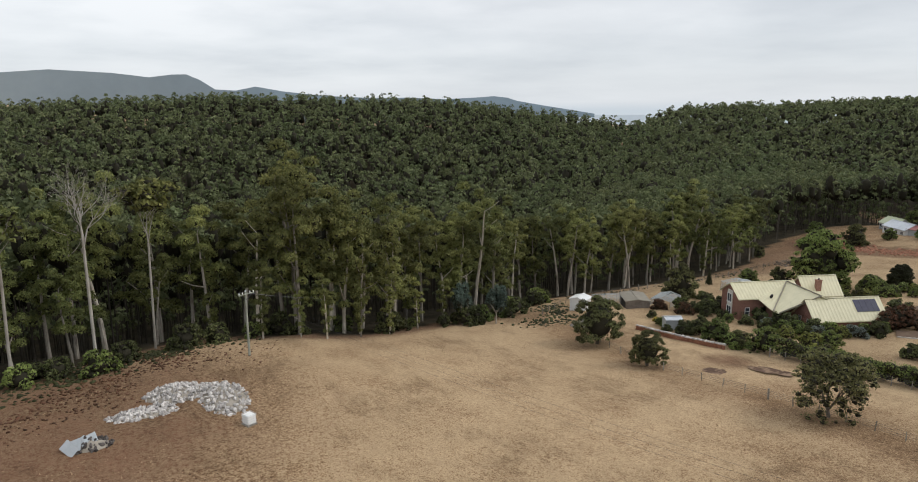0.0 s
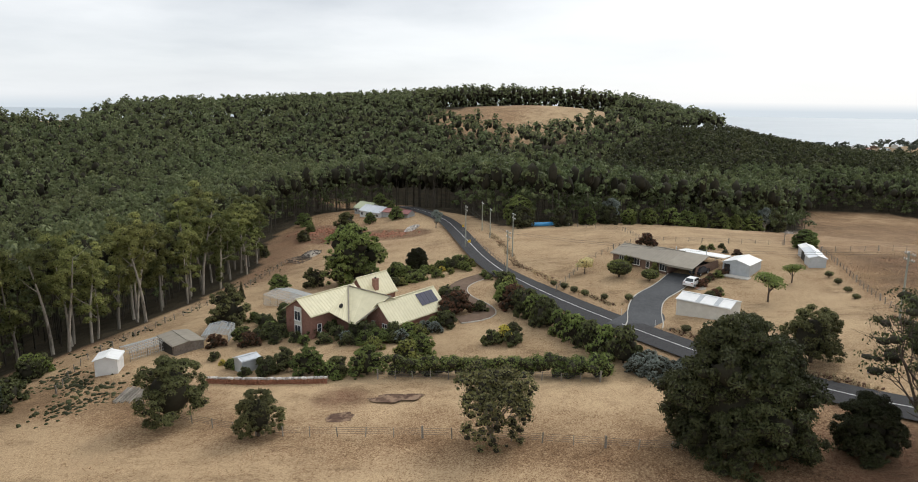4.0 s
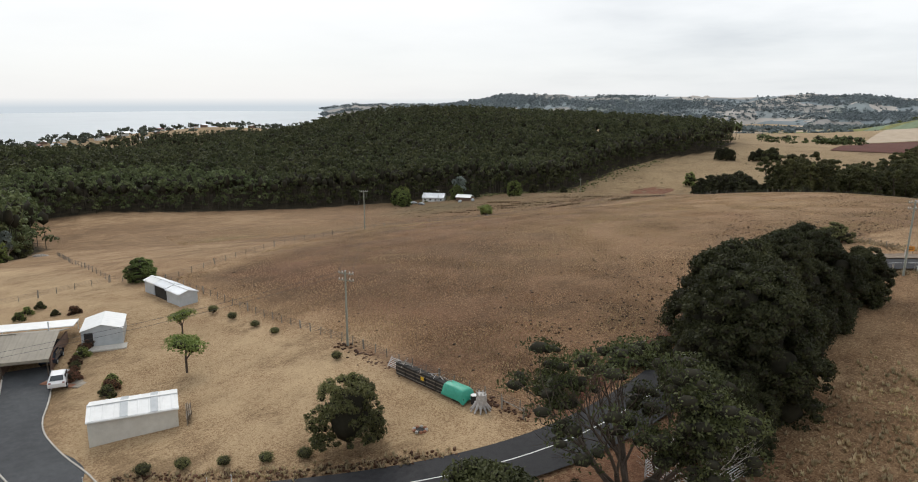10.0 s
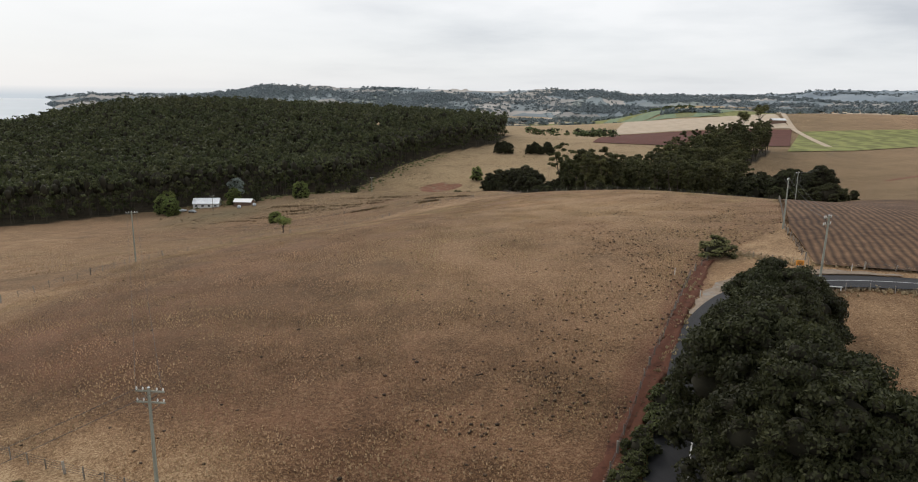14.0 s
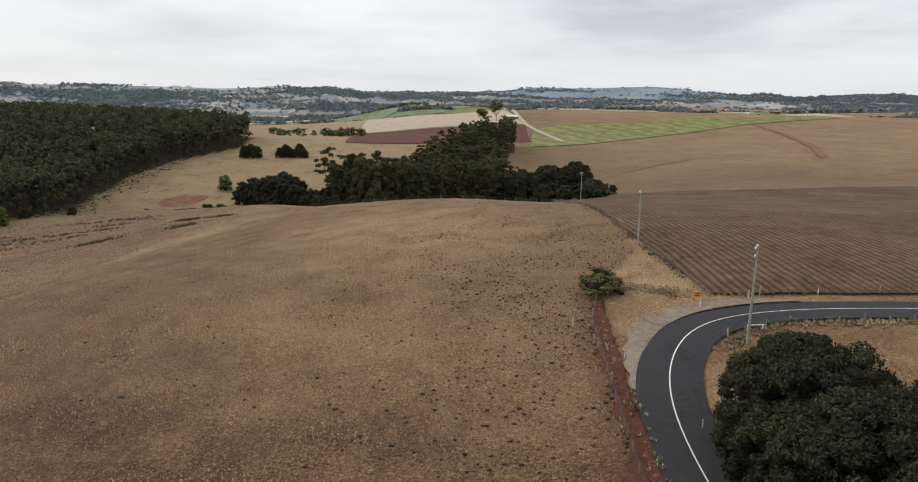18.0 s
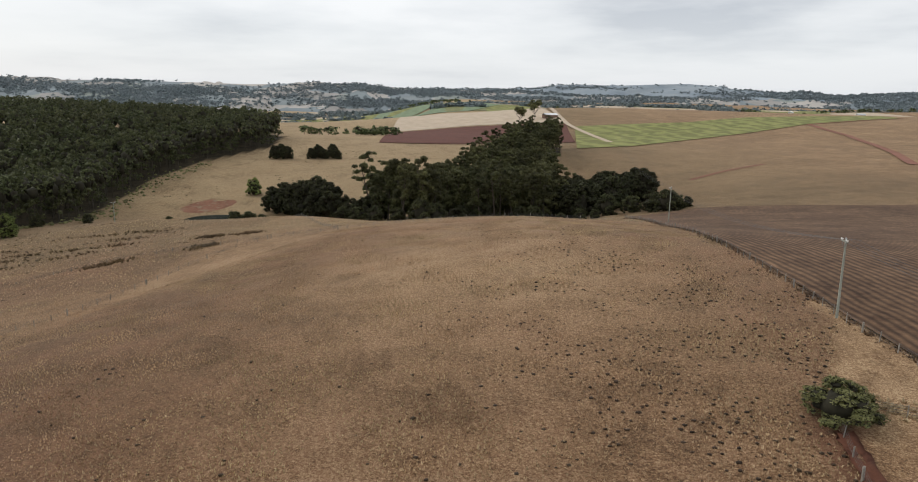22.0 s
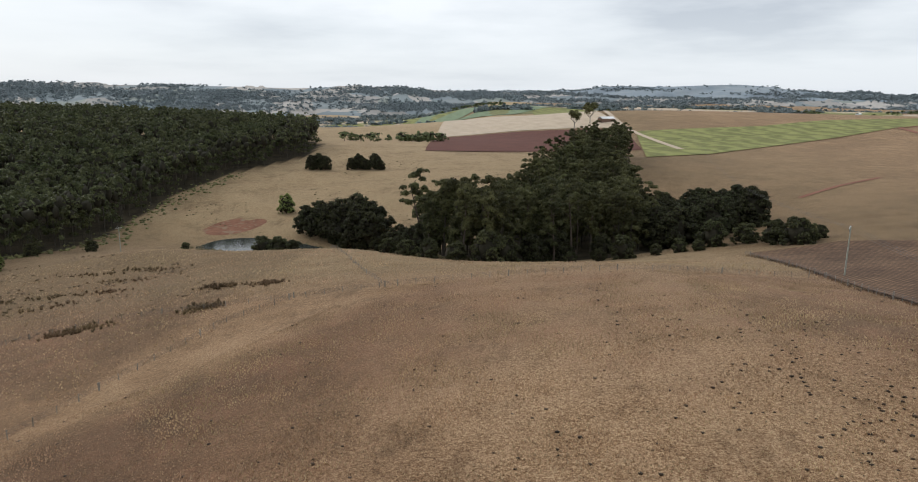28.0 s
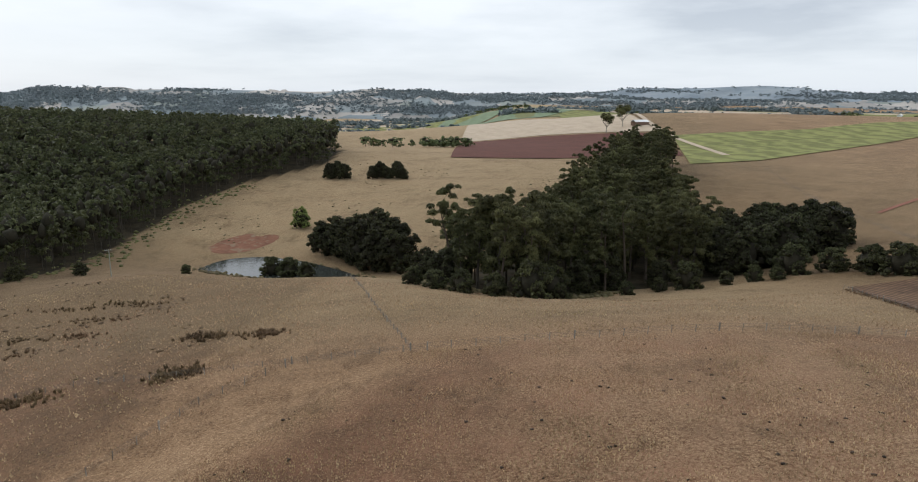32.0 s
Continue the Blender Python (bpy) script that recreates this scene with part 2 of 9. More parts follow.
# Near-black for crown cores: paints the shade inside and between crowns.
M_CROWN_SHADE = surface("crown_shade", ((0.02, 0.019, 0.012), (0.042, 0.038, 0.024)), 2.0, 0.95)
M_BARK = surface("pale_gum_bark", ((0.09, 0.075, 0.06), (0.42, 0.38, 0.32), (0.2, 0.165, 0.13)), 1.5, 0.85, 0.4, stretch=(1, 1, 0.25), objects=0.5)
# Bark darkened in colour to stand for shade under the crowns.
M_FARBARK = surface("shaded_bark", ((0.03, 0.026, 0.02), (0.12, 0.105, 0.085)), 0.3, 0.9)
M_WHITEBARK = surface("white_bark", ((0.2, 0.18, 0.15), (0.46, 0.43, 0.38)), 1.2, 0.85, 0.3, stretch=(1, 1, 0.3))
M_WOOD = surface("grey_branches", ((0.11, 0.09, 0.075), (0.25, 0.22, 0.19)), 3, 0.9, 0.4, objects=0.15)
M_DARKBARK = surface("dark_bark", ((0.05, 0.04, 0.03), (0.13, 0.1, 0.08)), 3, 0.9, 0.4)
M_POST = surface("weathered_posts", ((0.16, 0.14, 0.12), (0.36, 0.33, 0.28)), 6, 0.9, 0.3, objects=0.25)
M_POLE = surface("treated_pole", ((0.22, 0.23, 0.19), (0.4, 0.41, 0.35)), 3, 0.85, 0.3, stretch=(1, 1, 0.2))
M_WIRE = surface("wire", ((0.07, 0.07, 0.07), (0.13, 0.13, 0.13)), 5, 0.7)
M_ASPHALT = surface("asphalt", ((0.022, 0.022, 0.024), (0.038, 0.038, 0.04), (0.029, 0.029, 0.031)), 1.4, 0.85, 0.3, bump_scale=30, spots=((0.046, 0.044, 0.043), 0.35, 0.36))
M_DRIVE = surface("drive_asphalt", ((0.05, 0.053, 0.058), (0.085, 0.09, 0.095)), 1.2, 0.85, 0.3, bump_scale=30)
M_PAINT = surface("road_paint", ((0.6, 0.6, 0.58), (0.8, 0.8, 0.78)), 2, 0.7)
M_GRAVEL = surface("pale_gravel", ((0.25, 0.22, 0.18), (0.42, 0.38, 0.32)), 2.5, 0.95, 0.6)
M_BRICK = surface("red_brick", ((0.19, 0.095, 0.072), (0.31, 0.17, 0.13)), 2.5, 0.9, 0.3, spots=((0.4, 0.28, 0.22), 6, 0.38))
M_DBRICK = surface("brown_brick", ((0.13, 0.085, 0.065), (0.24, 0.16, 0.12)), 2.5, 0.9, 0.3)
M_CREAMROOF = surface("cream_roof_sheet", ((0.56, 0.52, 0.34), (0.68, 0.63, 0.43)), 0.8, 0.5, spots=((0.45, 0.42, 0.28), 0.5, 0.36))
M_TANROOF = surface("tan_roof_sheet", ((0.2, 0.175, 0.135), (0.28, 0.25, 0.195)), 0.7, 0.6, spots=((0.16, 0.145, 0.115), 0.5, 0.36))
M_WHITE = surface("white_sheet", ((0.68, 0.69, 0.68), (0.82, 0.83, 0.82)), 1.0, 0.5, spots=((0.5, 0.5, 0.48), 0.9, 0.33))
M_GREYSHEET = surface("grey_sheet", ((0.36, 0.39, 0.41), (0.5, 0.53, 0.55)), 1.0, 0.5)
M_ZINC = surface("zinc_sheet", ((0.5, 0.53, 0.56), (0.66, 0.69, 0.72)), 1.0, 0.4, metal=0.3)
M_CREAMWALL = surface("cream_wall", ((0.56, 0.54, 0.48), (0.7, 0.68, 0.62)), 1.0, 0.7)
M_GLASS = surface("window_glass", ((0.03, 0.035, 0.04), (0.06, 0.07, 0.08)), 0.5, 0.06)
M_FRAME = surface("white_frame", ((0.7, 0.7, 0.68), (0.85, 0.85, 0.83)), 3, 0.5)
# Near-black for dark goods, and for shade painted in recesses and open fronts.
M_DARK = surface("dark_goods_and_shade", ((0.02, 0.02, 0.02), (0.05, 0.045, 0.04)), 2, 0.8)
M_SOLAR = surface("solar_cells", ((0.035, 0.035, 0.06), (0.06, 0.06, 0.1)), 2, 0.15)
M_CAR = surface("white_car_paint", ((0.8, 0.8, 0.8), (0.85, 0.85, 0.85)), 1, 0.2)
M_DARKCAR = surface("dark_car_paint", ((0.03, 0.035, 0.05), (0.05, 0.06, 0.08)), 1, 0.2)
M_RUBBER = surface("rubber", ((0.02, 0.02, 0.02), (0.04, 0.04, 0.04)), 5, 0.8)
M_GREEN = surface("green_tarpaulin", ((0.02, 0.26, 0.17), (0.05, 0.4, 0.28)), 2, 0.5, 0.4, bump_scale=4)
M_BLUETARP = surface("blue_tarpaulin", ((0.03, 0.25, 0.55), (0.12, 0.45, 0.8)), 2, 0.5, 0.4, bump_scale=4)
M_ORANGE = surface("orange_board", ((0.75, 0.28, 0.03), (0.9, 0.38, 0.05)), 2, 0.6)
M_SIGNYELLOW = surface("yellow_board", ((0.8, 0.5, 0.02), (0.9, 0.6, 0.05)), 2, 0.5)
M_STONE = surface("broken_concrete", ((0.3, 0.28, 0.26), (0.62, 0.6, 0.58)), 4, 0.95, 0.6, island=0.25)
M_REDSTONE = surface("red_stone", ((0.22, 0.1, 0.06), (0.4, 0.2, 0.13)), 4, 0.95, 0.6, island=0.25)
M_PLASTIC = surface("white_plastic", ((0.75, 0.75, 0.73), (0.85, 0.85, 0.83)), 3, 0.4)
M_CONCRETE = surface("concrete_kerb", ((0.4, 0.38, 0.34), (0.58, 0.55, 0.5)), 3, 0.9)
M_REDROOF = surface("red_roof", ((0.26, 0.1, 0.09), (0.36, 0.16, 0.14)), 1, 0.6)
M_LIME_ROOF = surface("pale_green_roof", ((0.42, 0.46, 0.3), (0.52, 0.56, 0.38)), 1, 0.6)
M_NET = surface("grey_netting", ((0.4, 0.43, 0.44), (0.55, 0.58, 0.58)), 3, 0.7)
M_WATER = surface("pond_water", ((0.03, 0.035, 0.03), (0.05, 0.055, 0.05)), 0.3, 0.05, 0.15, bump_scale=2.5)
M_SEA = surface("sea_water", ((0.30, 0.36, 0.40), (0.36, 0.42, 0.46)), 0.01, 0.35, second=0.3)
# Haze over the mountain range is put into this blue-grey.
M_RANGE_HAZE = surface("far_range", ((0.27, 0.33, 0.37), (0.33, 0.39, 0.43)), 0.004, 1.0)


# ---- mesh helpers ----
def mesh_object(name, verts, faces, material, smoothed=False):
    me = bpy.data.meshes.new(name)
    me.from_pydata([tuple(v) for v in verts], [], [tuple(f) for f in faces])
    me.materials.append(material)
    if smoothed:
        me.shade_smooth()
    return new(name, me)


def quick_mesh(name, verts, faces, material, smoothed=False):
    """verts n x 3 and faces m x 3 or m x 4, as arrays."""
    me = bpy.data.meshes.new(name)
    verts, faces = np.asarray(verts, np.float32), np.asarray(faces, np.int32)
    m, w = faces.shape
    me.vertices.add(len(verts))
    me.vertices.foreach_set("co", verts.ravel())
    me.loops.add(m * w)
    me.loops.foreach_set("vertex_index", faces.ravel())
    me.polygons.add(m)
    me.polygons.foreach_set("loop_start", np.arange(0, m * w, w, dtype=np.int32))
    me.update(calc_edges=True)
    me.materials.append(material)
    if smoothed:
        me.shade_smooth()
    return me


def part(name, bm, material, parent, label=""):
    me = bpy.data.meshes.new(name)
    bm.to_mesh(me)
    bm.free()
    me.materials.append(material)
    ob = new(name, me)
    ob.parent = parent
    return tagged(ob, label)


def thing(name, m, label, category, group="", kind=""):
    e = new(name)
    e.empty_display_size = 0.5
    e.matrix_world = m
    return tagged(e, label, category, group, kind)


def box(bm, c, s, bevel=0.0, rz=0.0, m=None):
    """Adds a box of size s, centred at c, to bm."""
    b = bmesh.ops.create_cube(bm, size=1.0, matrix=(m or Matrix()) @ Matrix.Translation(c) @ Matrix.Rotation(radians(rz), 4, "Z") @ Matrix.Diagonal((*s, 1)))
    if bevel:
        edges = {e for v in b["verts"] for e in v.link_edges}
        bmesh.ops.bevel(bm, geom=list(edges), offset=bevel, segments=1, affect="EDGES")
    return bm


def boxes(*items, bevel=0.0):
    bm = bmesh.new()
    for c, s in items:
        box(bm, c, s, bevel)
    return bm


def tube(bm, a, b, r0, r1=None, sides=6):
    """Adds a tapered round bar from a to b."""
    a, b = Vector(a), Vector(b)
    d = b - a
    m = Matrix.Translation((a + b) / 2) @ d.to_track_quat("Z", "Y").to_matrix().to_4x4()
    bmesh.ops.create_cone(bm, cap_ends=True, segments=sides, radius1=r0, radius2=r0 if r1 is None else r1, depth=d.length, matrix=m)
    return bm


def poly(bm, pts):
    return bm.faces.new([bm.verts.new(p) for p in pts])


def inside(px, py, ring):
    """Which of the places px, py lie in the ring."""
    px, py = np.asarray(px, float), np.asarray(py, float)
    r = np.zeros(px.shape, bool)
    for (x0, y0), (x1, y1) in zip(ring, ring[1:] + ring[:1]):
        cross = (y0 > py) != (y1 > py)
        r ^= cross & (px < (x1 - x0) * (py - y0) / ((y1 - y0) if y1 != y0 else 1e-9) + x0)
    return r


def off_line(px, py, line):
    """Distance of places from a line of points."""
    px, py = np.asarray(px, float), np.asarray(py, float)
    best = np.full(px.shape, 1e9)
    for (x0, y0), (x1, y1) in zip(line, line[1:]):
        dx, dy = x1 - x0, y1 - y0
        u = np.clip(((px - x0) * dx + (py - y0) * dy) / (dx * dx + dy * dy + 1e-9), 0, 1)
        best = np.minimum(best, np.hypot(px - x0 - u * dx, py - y0 - u * dy))
    return best


def rounded(line, rounds=3):
    """Cuts the corners of a line, so that it bends smoothly."""
    p = [np.array(q, float) for q in line]
    for _ in range(rounds):
        q = [p[0]]
        for a, b in zip(p, p[1:]):
            q += [0.75 * a + 0.25 * b, 0.25 * a + 0.75 * b]
        p = q + [p[-1]]
    return [tuple(v) for v in p]


def spaced(line, step):
    """Places along a line, step apart."""
    p = np.array(line, float)
    s = np.r_[0, np.cumsum(np.hypot(*np.diff(p, axis=0).T))]
    u = np.linspace(0, s[-1], max(2, int(round(s[-1] / step)) + 1))
    return np.c_[np.interp(u, s, p[:, 0]), np.interp(u, s, p[:, 1])]


# ---- land ----
# Heights of the land at places that shape it: x, y, z.
KNOTS_HOMES = ((0, 0, 2.5), (-17, -66, 1.6), (-23, -84, 2.2), (-73, -38, -1), (-73, -63, -3.3), (-74, -73, -3.7), (-60, -82, -3.4), (-81, -53, -2.6),
               (-104, -92, -6), (-93, -74, -5), (-118, -66, -4.6), (-140, -46, -3.8), (-117, -21, -1.6), (-123, -15, -1.6), (-142, -11, -1.6), (-160, -16, -0.5),
               (-172, -3, -0.5), (-152, 13, 0.4), (-143, 11, -0.2), (-158, -70, -7), (-230, -80, -10), (-286, -115, -13), (-190, -112, -14))
KNOTS_PADDOCKS = ((-118, 15, 1.7), (-113, 21, 2.3), (-135, 39, 3.3), (-120, 61, 4.7), (-101, 67, 5.3), (-65, 77, 7.4), (-66, 118, 9.3), (-38, 128, 10.3), (-87, 82, 6.8),
                  (-84, 117, 8), (-118, 112, 6.1), (-105, 142, 6), (-89, 153, 7), (-193, 88, -2.8), (-181, 166, -7), (-150, 129, 2.6), (-98, 171, 7),
                  (-112, 187, 4), (-146, 167, 0), (-95, 238, -1), (-63, 220, 0.3), (-142, 234, -3.8), (-155, 251, -8), (-184, 250, -10.3), (-200, 226, -11.5),
                  (-228, 292, -18.6), (-207, 304, -16.9), (-240, 316, -19.6), (-178, 308, -15.5), (-239, 207, -20), (-200, 278, -15), (-164, 286, -12))
KNOTS_VALLEYS = ((-331, 274, -29), (-264, 420, -29), (-200, 398, -29), (-217, 374, -33), (-240, 378, -33), (-197, 360, -32), (-120, 318, -22), (-70, 336, -21), (-40, 380, -21), (-75, 420, -22), (-348, 158, -27), (-246, 537, -16), (-150, 480, -18),
                 (67, 451, -7), (-20, 370, -14), (-280, 610, -9), (-207, 880, -20), (-5, 1010, 8), (200, 700, -4), (120, 250, 3), (60, 60, 8), (80, -80, 6),
                 (-100, -180, -30), (-130, -240, -42), (-30, -200, -31), (30, -190, -26), (0, -540, 9), (-142, -525, 14), (-275, -476, 9), (110, -400, -4), (-60, -720, 0), (-300, -680, 0), (150, -260, -8), (-220, -420, -11), (-60, -450, -1), (-420, -260, -30), (-330, -30, -22),
                 (-480, 60, -34), (-500, -110, -33), (-720, -70, 22), (-700, -180, 17), (-620, 260, -30), (-600, 500, 0), (-560, 850, -22), (-1000, 400, -52), (-800, 320, -42), (200, 1300, 4))


def thin_plate(knots):
    k = np.array(knots, float)
    p, z = k[:, :2] / 200, k[:, 2]
    r2 = ((p[:, None] - p[None]) ** 2).sum(-1)
    n = len(k)
    a = np.zeros((n + 3, n + 3))
    a[:n, :n] = 0.5 * r2 * np.log(r2 + 1e-9) + 0.002 * np.eye(n)
    a[:n, n:] = np.c_[np.ones(n), p]
    a[n:, :n] = a[:n, n:].T
    w = np.linalg.solve(a, np.r_[z, 0, 0, 0])
    return p, w


LAND_P, LAND_W = thin_plate(KNOTS_HOMES + KNOTS_PADDOCKS + KNOTS_VALLEYS)


def smooth(a, b, v):
    u = np.clip((v - a) / (b - a), 0, 1)
    return u * u * (3 - 2 * u)


def land(x, y):
    """Height of the land, for numbers or arrays."""
    x, y = np.atleast_1d(np.asarray(x, float)), np.atleast_1d(np.asarray(y, float))
    n = len(LAND_P)
    near = LAND_W[n] + LAND_W[n + 1] * x / 200 + LAND_W[n + 2] * y / 200
    for (px, py), w in zip(LAND_P, LAND_W[:n]):
        r2 = (x / 200 - px) ** 2 + (y / 200 - py) ** 2
        near = near + w * 0.5 * r2 * np.log(r2 + 1e-9)
    far = 2 + 9 * np.sin(x / 310 + 1) * np.sin(y / 270) + 12 * np.sin(x / 520 - y / 610) + 7 * np.sin(x / 150 + y / 190)
    far = far * (1 - 0.7 * smooth(1500, 2000, y)) - 14 * smooth(1500, 2200, y)
    shore = smooth(-1100, -1750, x + 0.12 * y)
    far = far * (1 - shore) - 85 * shore
    far = far - 30 * smooth(-650, -1050, x + 0.12 * y) * smooth(1500, 1000, y)
    near = np.clip(near, -58, 45)
    u = smooth(650, 1250, np.hypot(x + 90, (y - 250) * 0.8))
    dip = 42 * smooth(1120, 1480, np.hypot(x + 100, y - 60)) * smooth(-60, -330, x + 0.04 * y) * smooth(650, 1000, y)
    return near * (1 - u) + far * u - np.minimum(dip, np.maximum(0, near * (1 - u) + far * u + 56))


def ground(x, y):
    return float(land(x, y)[0])


# ---- plan ----
ROAD = rounded(((-330, -140), (-290, -112), (-255, -86), (-212, -70), (-163, -53.5), (-140, -41.5), (-114, -23), (-96, -10), (-84, 4.5), (-79.5, 20), (-79, 45), (-78.5, 62), (-75, 74), (-69, 82.5), (-60, 86), (-45, 86.5), (0, 84), (120, 70), (400, 40)))
ROAD_HALF = 3.3
DRIVE = rounded(((-114.2, -21), (-117, -20.5), (-124, -20.5), (-133, -19.5), (-140, -15.5), (-149, -12)))
VILLA_DRIVE = rounded(((-153, -50.5), (-146, -55.5), (-139, -56), (-131.5, -53), (-126, -48.5), (-121.5, -46.5), (-118.5, -47.5), (-117, -50.5)))
WOOD_EDGE = ((60, -70), (25, -84), (2, -91), (-6, -97), (-14, -100), (-20, -106), (-26, -99), (-40, -93), (-61, -101), (-72, -102), (-95, -118), (-115, -116), (-150, -120), (-165, -122), (-190, -126), (-215, -140), (-240, -146), (-290, -150))
WOODS_WEST = list(WOOD_EDGE) + [(-300, -118), (-262, -92), (-300, -100), (-345, -160), (-440, -220), (-470, -380), (-330, -640), (-60, -700), (200, -500), (160, -120)]
WOODS_BELT = [(-262, -78), (-234, -62), (-240, -42), (-272, -12), (-288, 12), (-312, 40), (-350, 62), (-420, 78), (-475, 98), (-468, 138), (-410, 175), (-374, 208), (-350, 258), (-338, 296), (-304, 322), (-292, 344), (-297, 381), (-302, 420), (-303, 463), (-293, 510), (-276, 545), (-262, 577), (-270, 640), (-310, 700),
              (-420, 760), (-620, 960), (-800, 950), (-1000, 760), (-1080, 420), (-960, 160), (-620, 10), (-480, -60), (-420, -140), (-330, -150), (-296, -112)]
WOODS_HILL = [(-480, -60), (-620, 10), (-800, 90), (-980, 60), (-1050, -200), (-900, -420), (-640, -520), (-440, -420), (-420, -200), (-400, -120)]
HILL_FIELD = [(-622, -78), (-606, -112), (-628, -140), (-640, -182), (-700, -215), (-770, -170), (-800, -90), (-770, -20), (-700, -22), (-655, -48)]
SEA_LEVEL = -62.0


def grid_lines(lo, hi, a, b, step, grow):
    mid = list(np.arange(a, b + 0.1, step))
    up, v, s = [], b, step
    while v < hi:
        s *= grow
        v += s
        up.append(min(v, hi))
    dn, v, s = [], a, step
    while v > lo:
        s *= grow
        v -= s
        dn.append(max(v, lo))
    return np.array(dn[::-1] + mid + up)


def build_ground():
    xs, ys = grid_lines(-4600, 4600, -320, 60, 2.5, 1.07), grid_lines(-4600, 4600, -140, 340, 2.5, 1.07)
    gx, gy = np.meshgrid(xs, ys)
    z = land(gx.ravel(), gy.ravel()).reshape(gx.shape)
    d_road = off_line(gx, gy, ROAD)
    near = np.hypot(gx + 110, gy - 90) < 420
    bumps = np.zeros_like(z)
    for j, i in np.argwhere(near):
        p = Vector((gx[j, i], gy[j, i], 0))
        bumps[j, i] = 0.22 * noise.noise(p / 9) + 0.1 * noise.noise(p / 3.1)
    d_road2 = np.minimum(np.minimum(off_line(gx, gy, DRIVE), off_line(gx, gy, VILLA_DRIVE)), d_road)
    bumps *= smooth(3.5, 6.0, d_road2) * smooth(420, 300, np.hypot(gx + 110, gy - 90))
    z = z + bumps
    z = np.where(d_road2 < 4.5, z - 0.12, z)
    v = np.stack([gx, gy, z], -1).reshape(-1, 3)
    ny, nx = gx.shape
    idx = np.arange(ny * nx).reshape(ny, nx)
    f = np.stack([idx[:-1, :-1], idx[:-1, 1:], idx[1:, 1:], idx[1:, :-1]], -1).reshape(-1, 4)
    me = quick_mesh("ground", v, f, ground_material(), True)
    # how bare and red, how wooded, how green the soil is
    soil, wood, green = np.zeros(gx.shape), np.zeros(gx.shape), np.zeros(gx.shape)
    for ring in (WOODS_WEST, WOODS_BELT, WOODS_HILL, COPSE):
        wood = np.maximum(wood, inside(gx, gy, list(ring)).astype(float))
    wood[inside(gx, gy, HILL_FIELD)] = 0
    # the grazed paddock is barer and browner than its margins
    paddock = inside(gx, gy, list(PADDOCK)).astype(float)
    paddock *= smooth(0, 14, off_line(gx, gy, list(PADDOCK[12:]) + [PADDOCK[0]]))
    soil = 0.34 * paddock * (0.75 + 0.25 * smooth(230, 120, gy) + 0.5 * smooth(-120, -165, gx) + 0.5 * smooth(-84, -72, gx) * (gy > 100))
    soil += 0.9 * smooth(5.5, 0.5, off_line(gx, gy, list(WOOD_EDGE[2:12]))) + 0.16 * smooth(-76, -68, gx) * smooth(40, -30, gy)
    soil += 1.1 * smooth(2.6, 0.3, off_line(gx, gy, [(-86, 16), (-85, 24), (-84, 49), (-80.5, 86), (-78, 96)]))
    soil += 0.55 * smooth(2.6, 0.4, off_line(gx, gy, [(-119, 15.5), (-106, 13.5), (-92, 12.5), (-87, 12)]))
    soil += 0.4 * smooth(5.5, 4.0, np.abs(d_road - 0.5)) * (gy < 0)
    soil += 0.55 * smooth(14, 4, off_line(gx, gy, [(-236, -138), (-205, -128), (-188, -122), (-172, -116)])) + 1.1 * smooth(13, 5, off_line(gx, gy, [(-240, -132), (-222, -112), (-222, -92)])) 
    soil += 0.75 * smooth(24, 5, np.hypot(gx + 70, gy - 3)) + 0.45 * smooth(7, 2, off_line(gx, gy, [(-73, 10), (-74, 30), (-73, 60)]))
    soil += 0.6 * smooth(4, 1.5, np.hypot((gx + 83) * 0.8, (gy + 57) * 0.6))
    soil += 0.6 * smooth(38, 10, np.hypot(gx - 2, gy + 74))
    soil += 0.3 * smooth(60, 20, np.hypot((gx + 100) * 0.35, gy - 208))
    # the far pastures are greyer
    green += 0.42 * smooth(215, 260, gy) * smooth(150, -10, gx)
    soil += 0.26 * smooth(205, 260, gy) * smooth(140, -20, gx) * smooth(800, 600, gy)
    # damp green marks in the hollow
    green += 0.8 * smooth(16, 5, np.hypot((gx + 262) * 0.8, gy - 92)) + 0.5 * smooth(30, 8, np.hypot(gx + 300, (gy - 235) * 0.6))
    straw = 0.62 * smooth(0, 9, off_line(gx, gy, [(-72, -10), (-73, -40), (-74, -80)])) * smooth(-78, -70, gx) * smooth(45, -35, gy - 0.15 * gx)
    straw = np.maximum(straw, 0.5 * smooth(-74, -88, gx) * smooth(22, 10, gy) * smooth(-130, -100, gy))
    straw = np.maximum(straw, 0.2 * smooth(330, 430, gy)) * (1 - np.clip(wood, 0, 1))
    straw += 0.5 * paddock * smooth(90, 165, gy) * smooth(-165, -120, gx) * smooth(-72, -100, gx)
    straw -= 0.12 * paddock + 0.5 * paddock * smooth(-115, -160, gx) + 0.15 * smooth(-74, -66, gx) * smooth(-40, 30, gy) * smooth(95, 80, gy) + 0.3 * (gx < -180) * (gy > 60) * (gy < 330)
    soil += 0.16 * paddock * smooth(75, 25, gy) * smooth(-88, -115, gx)
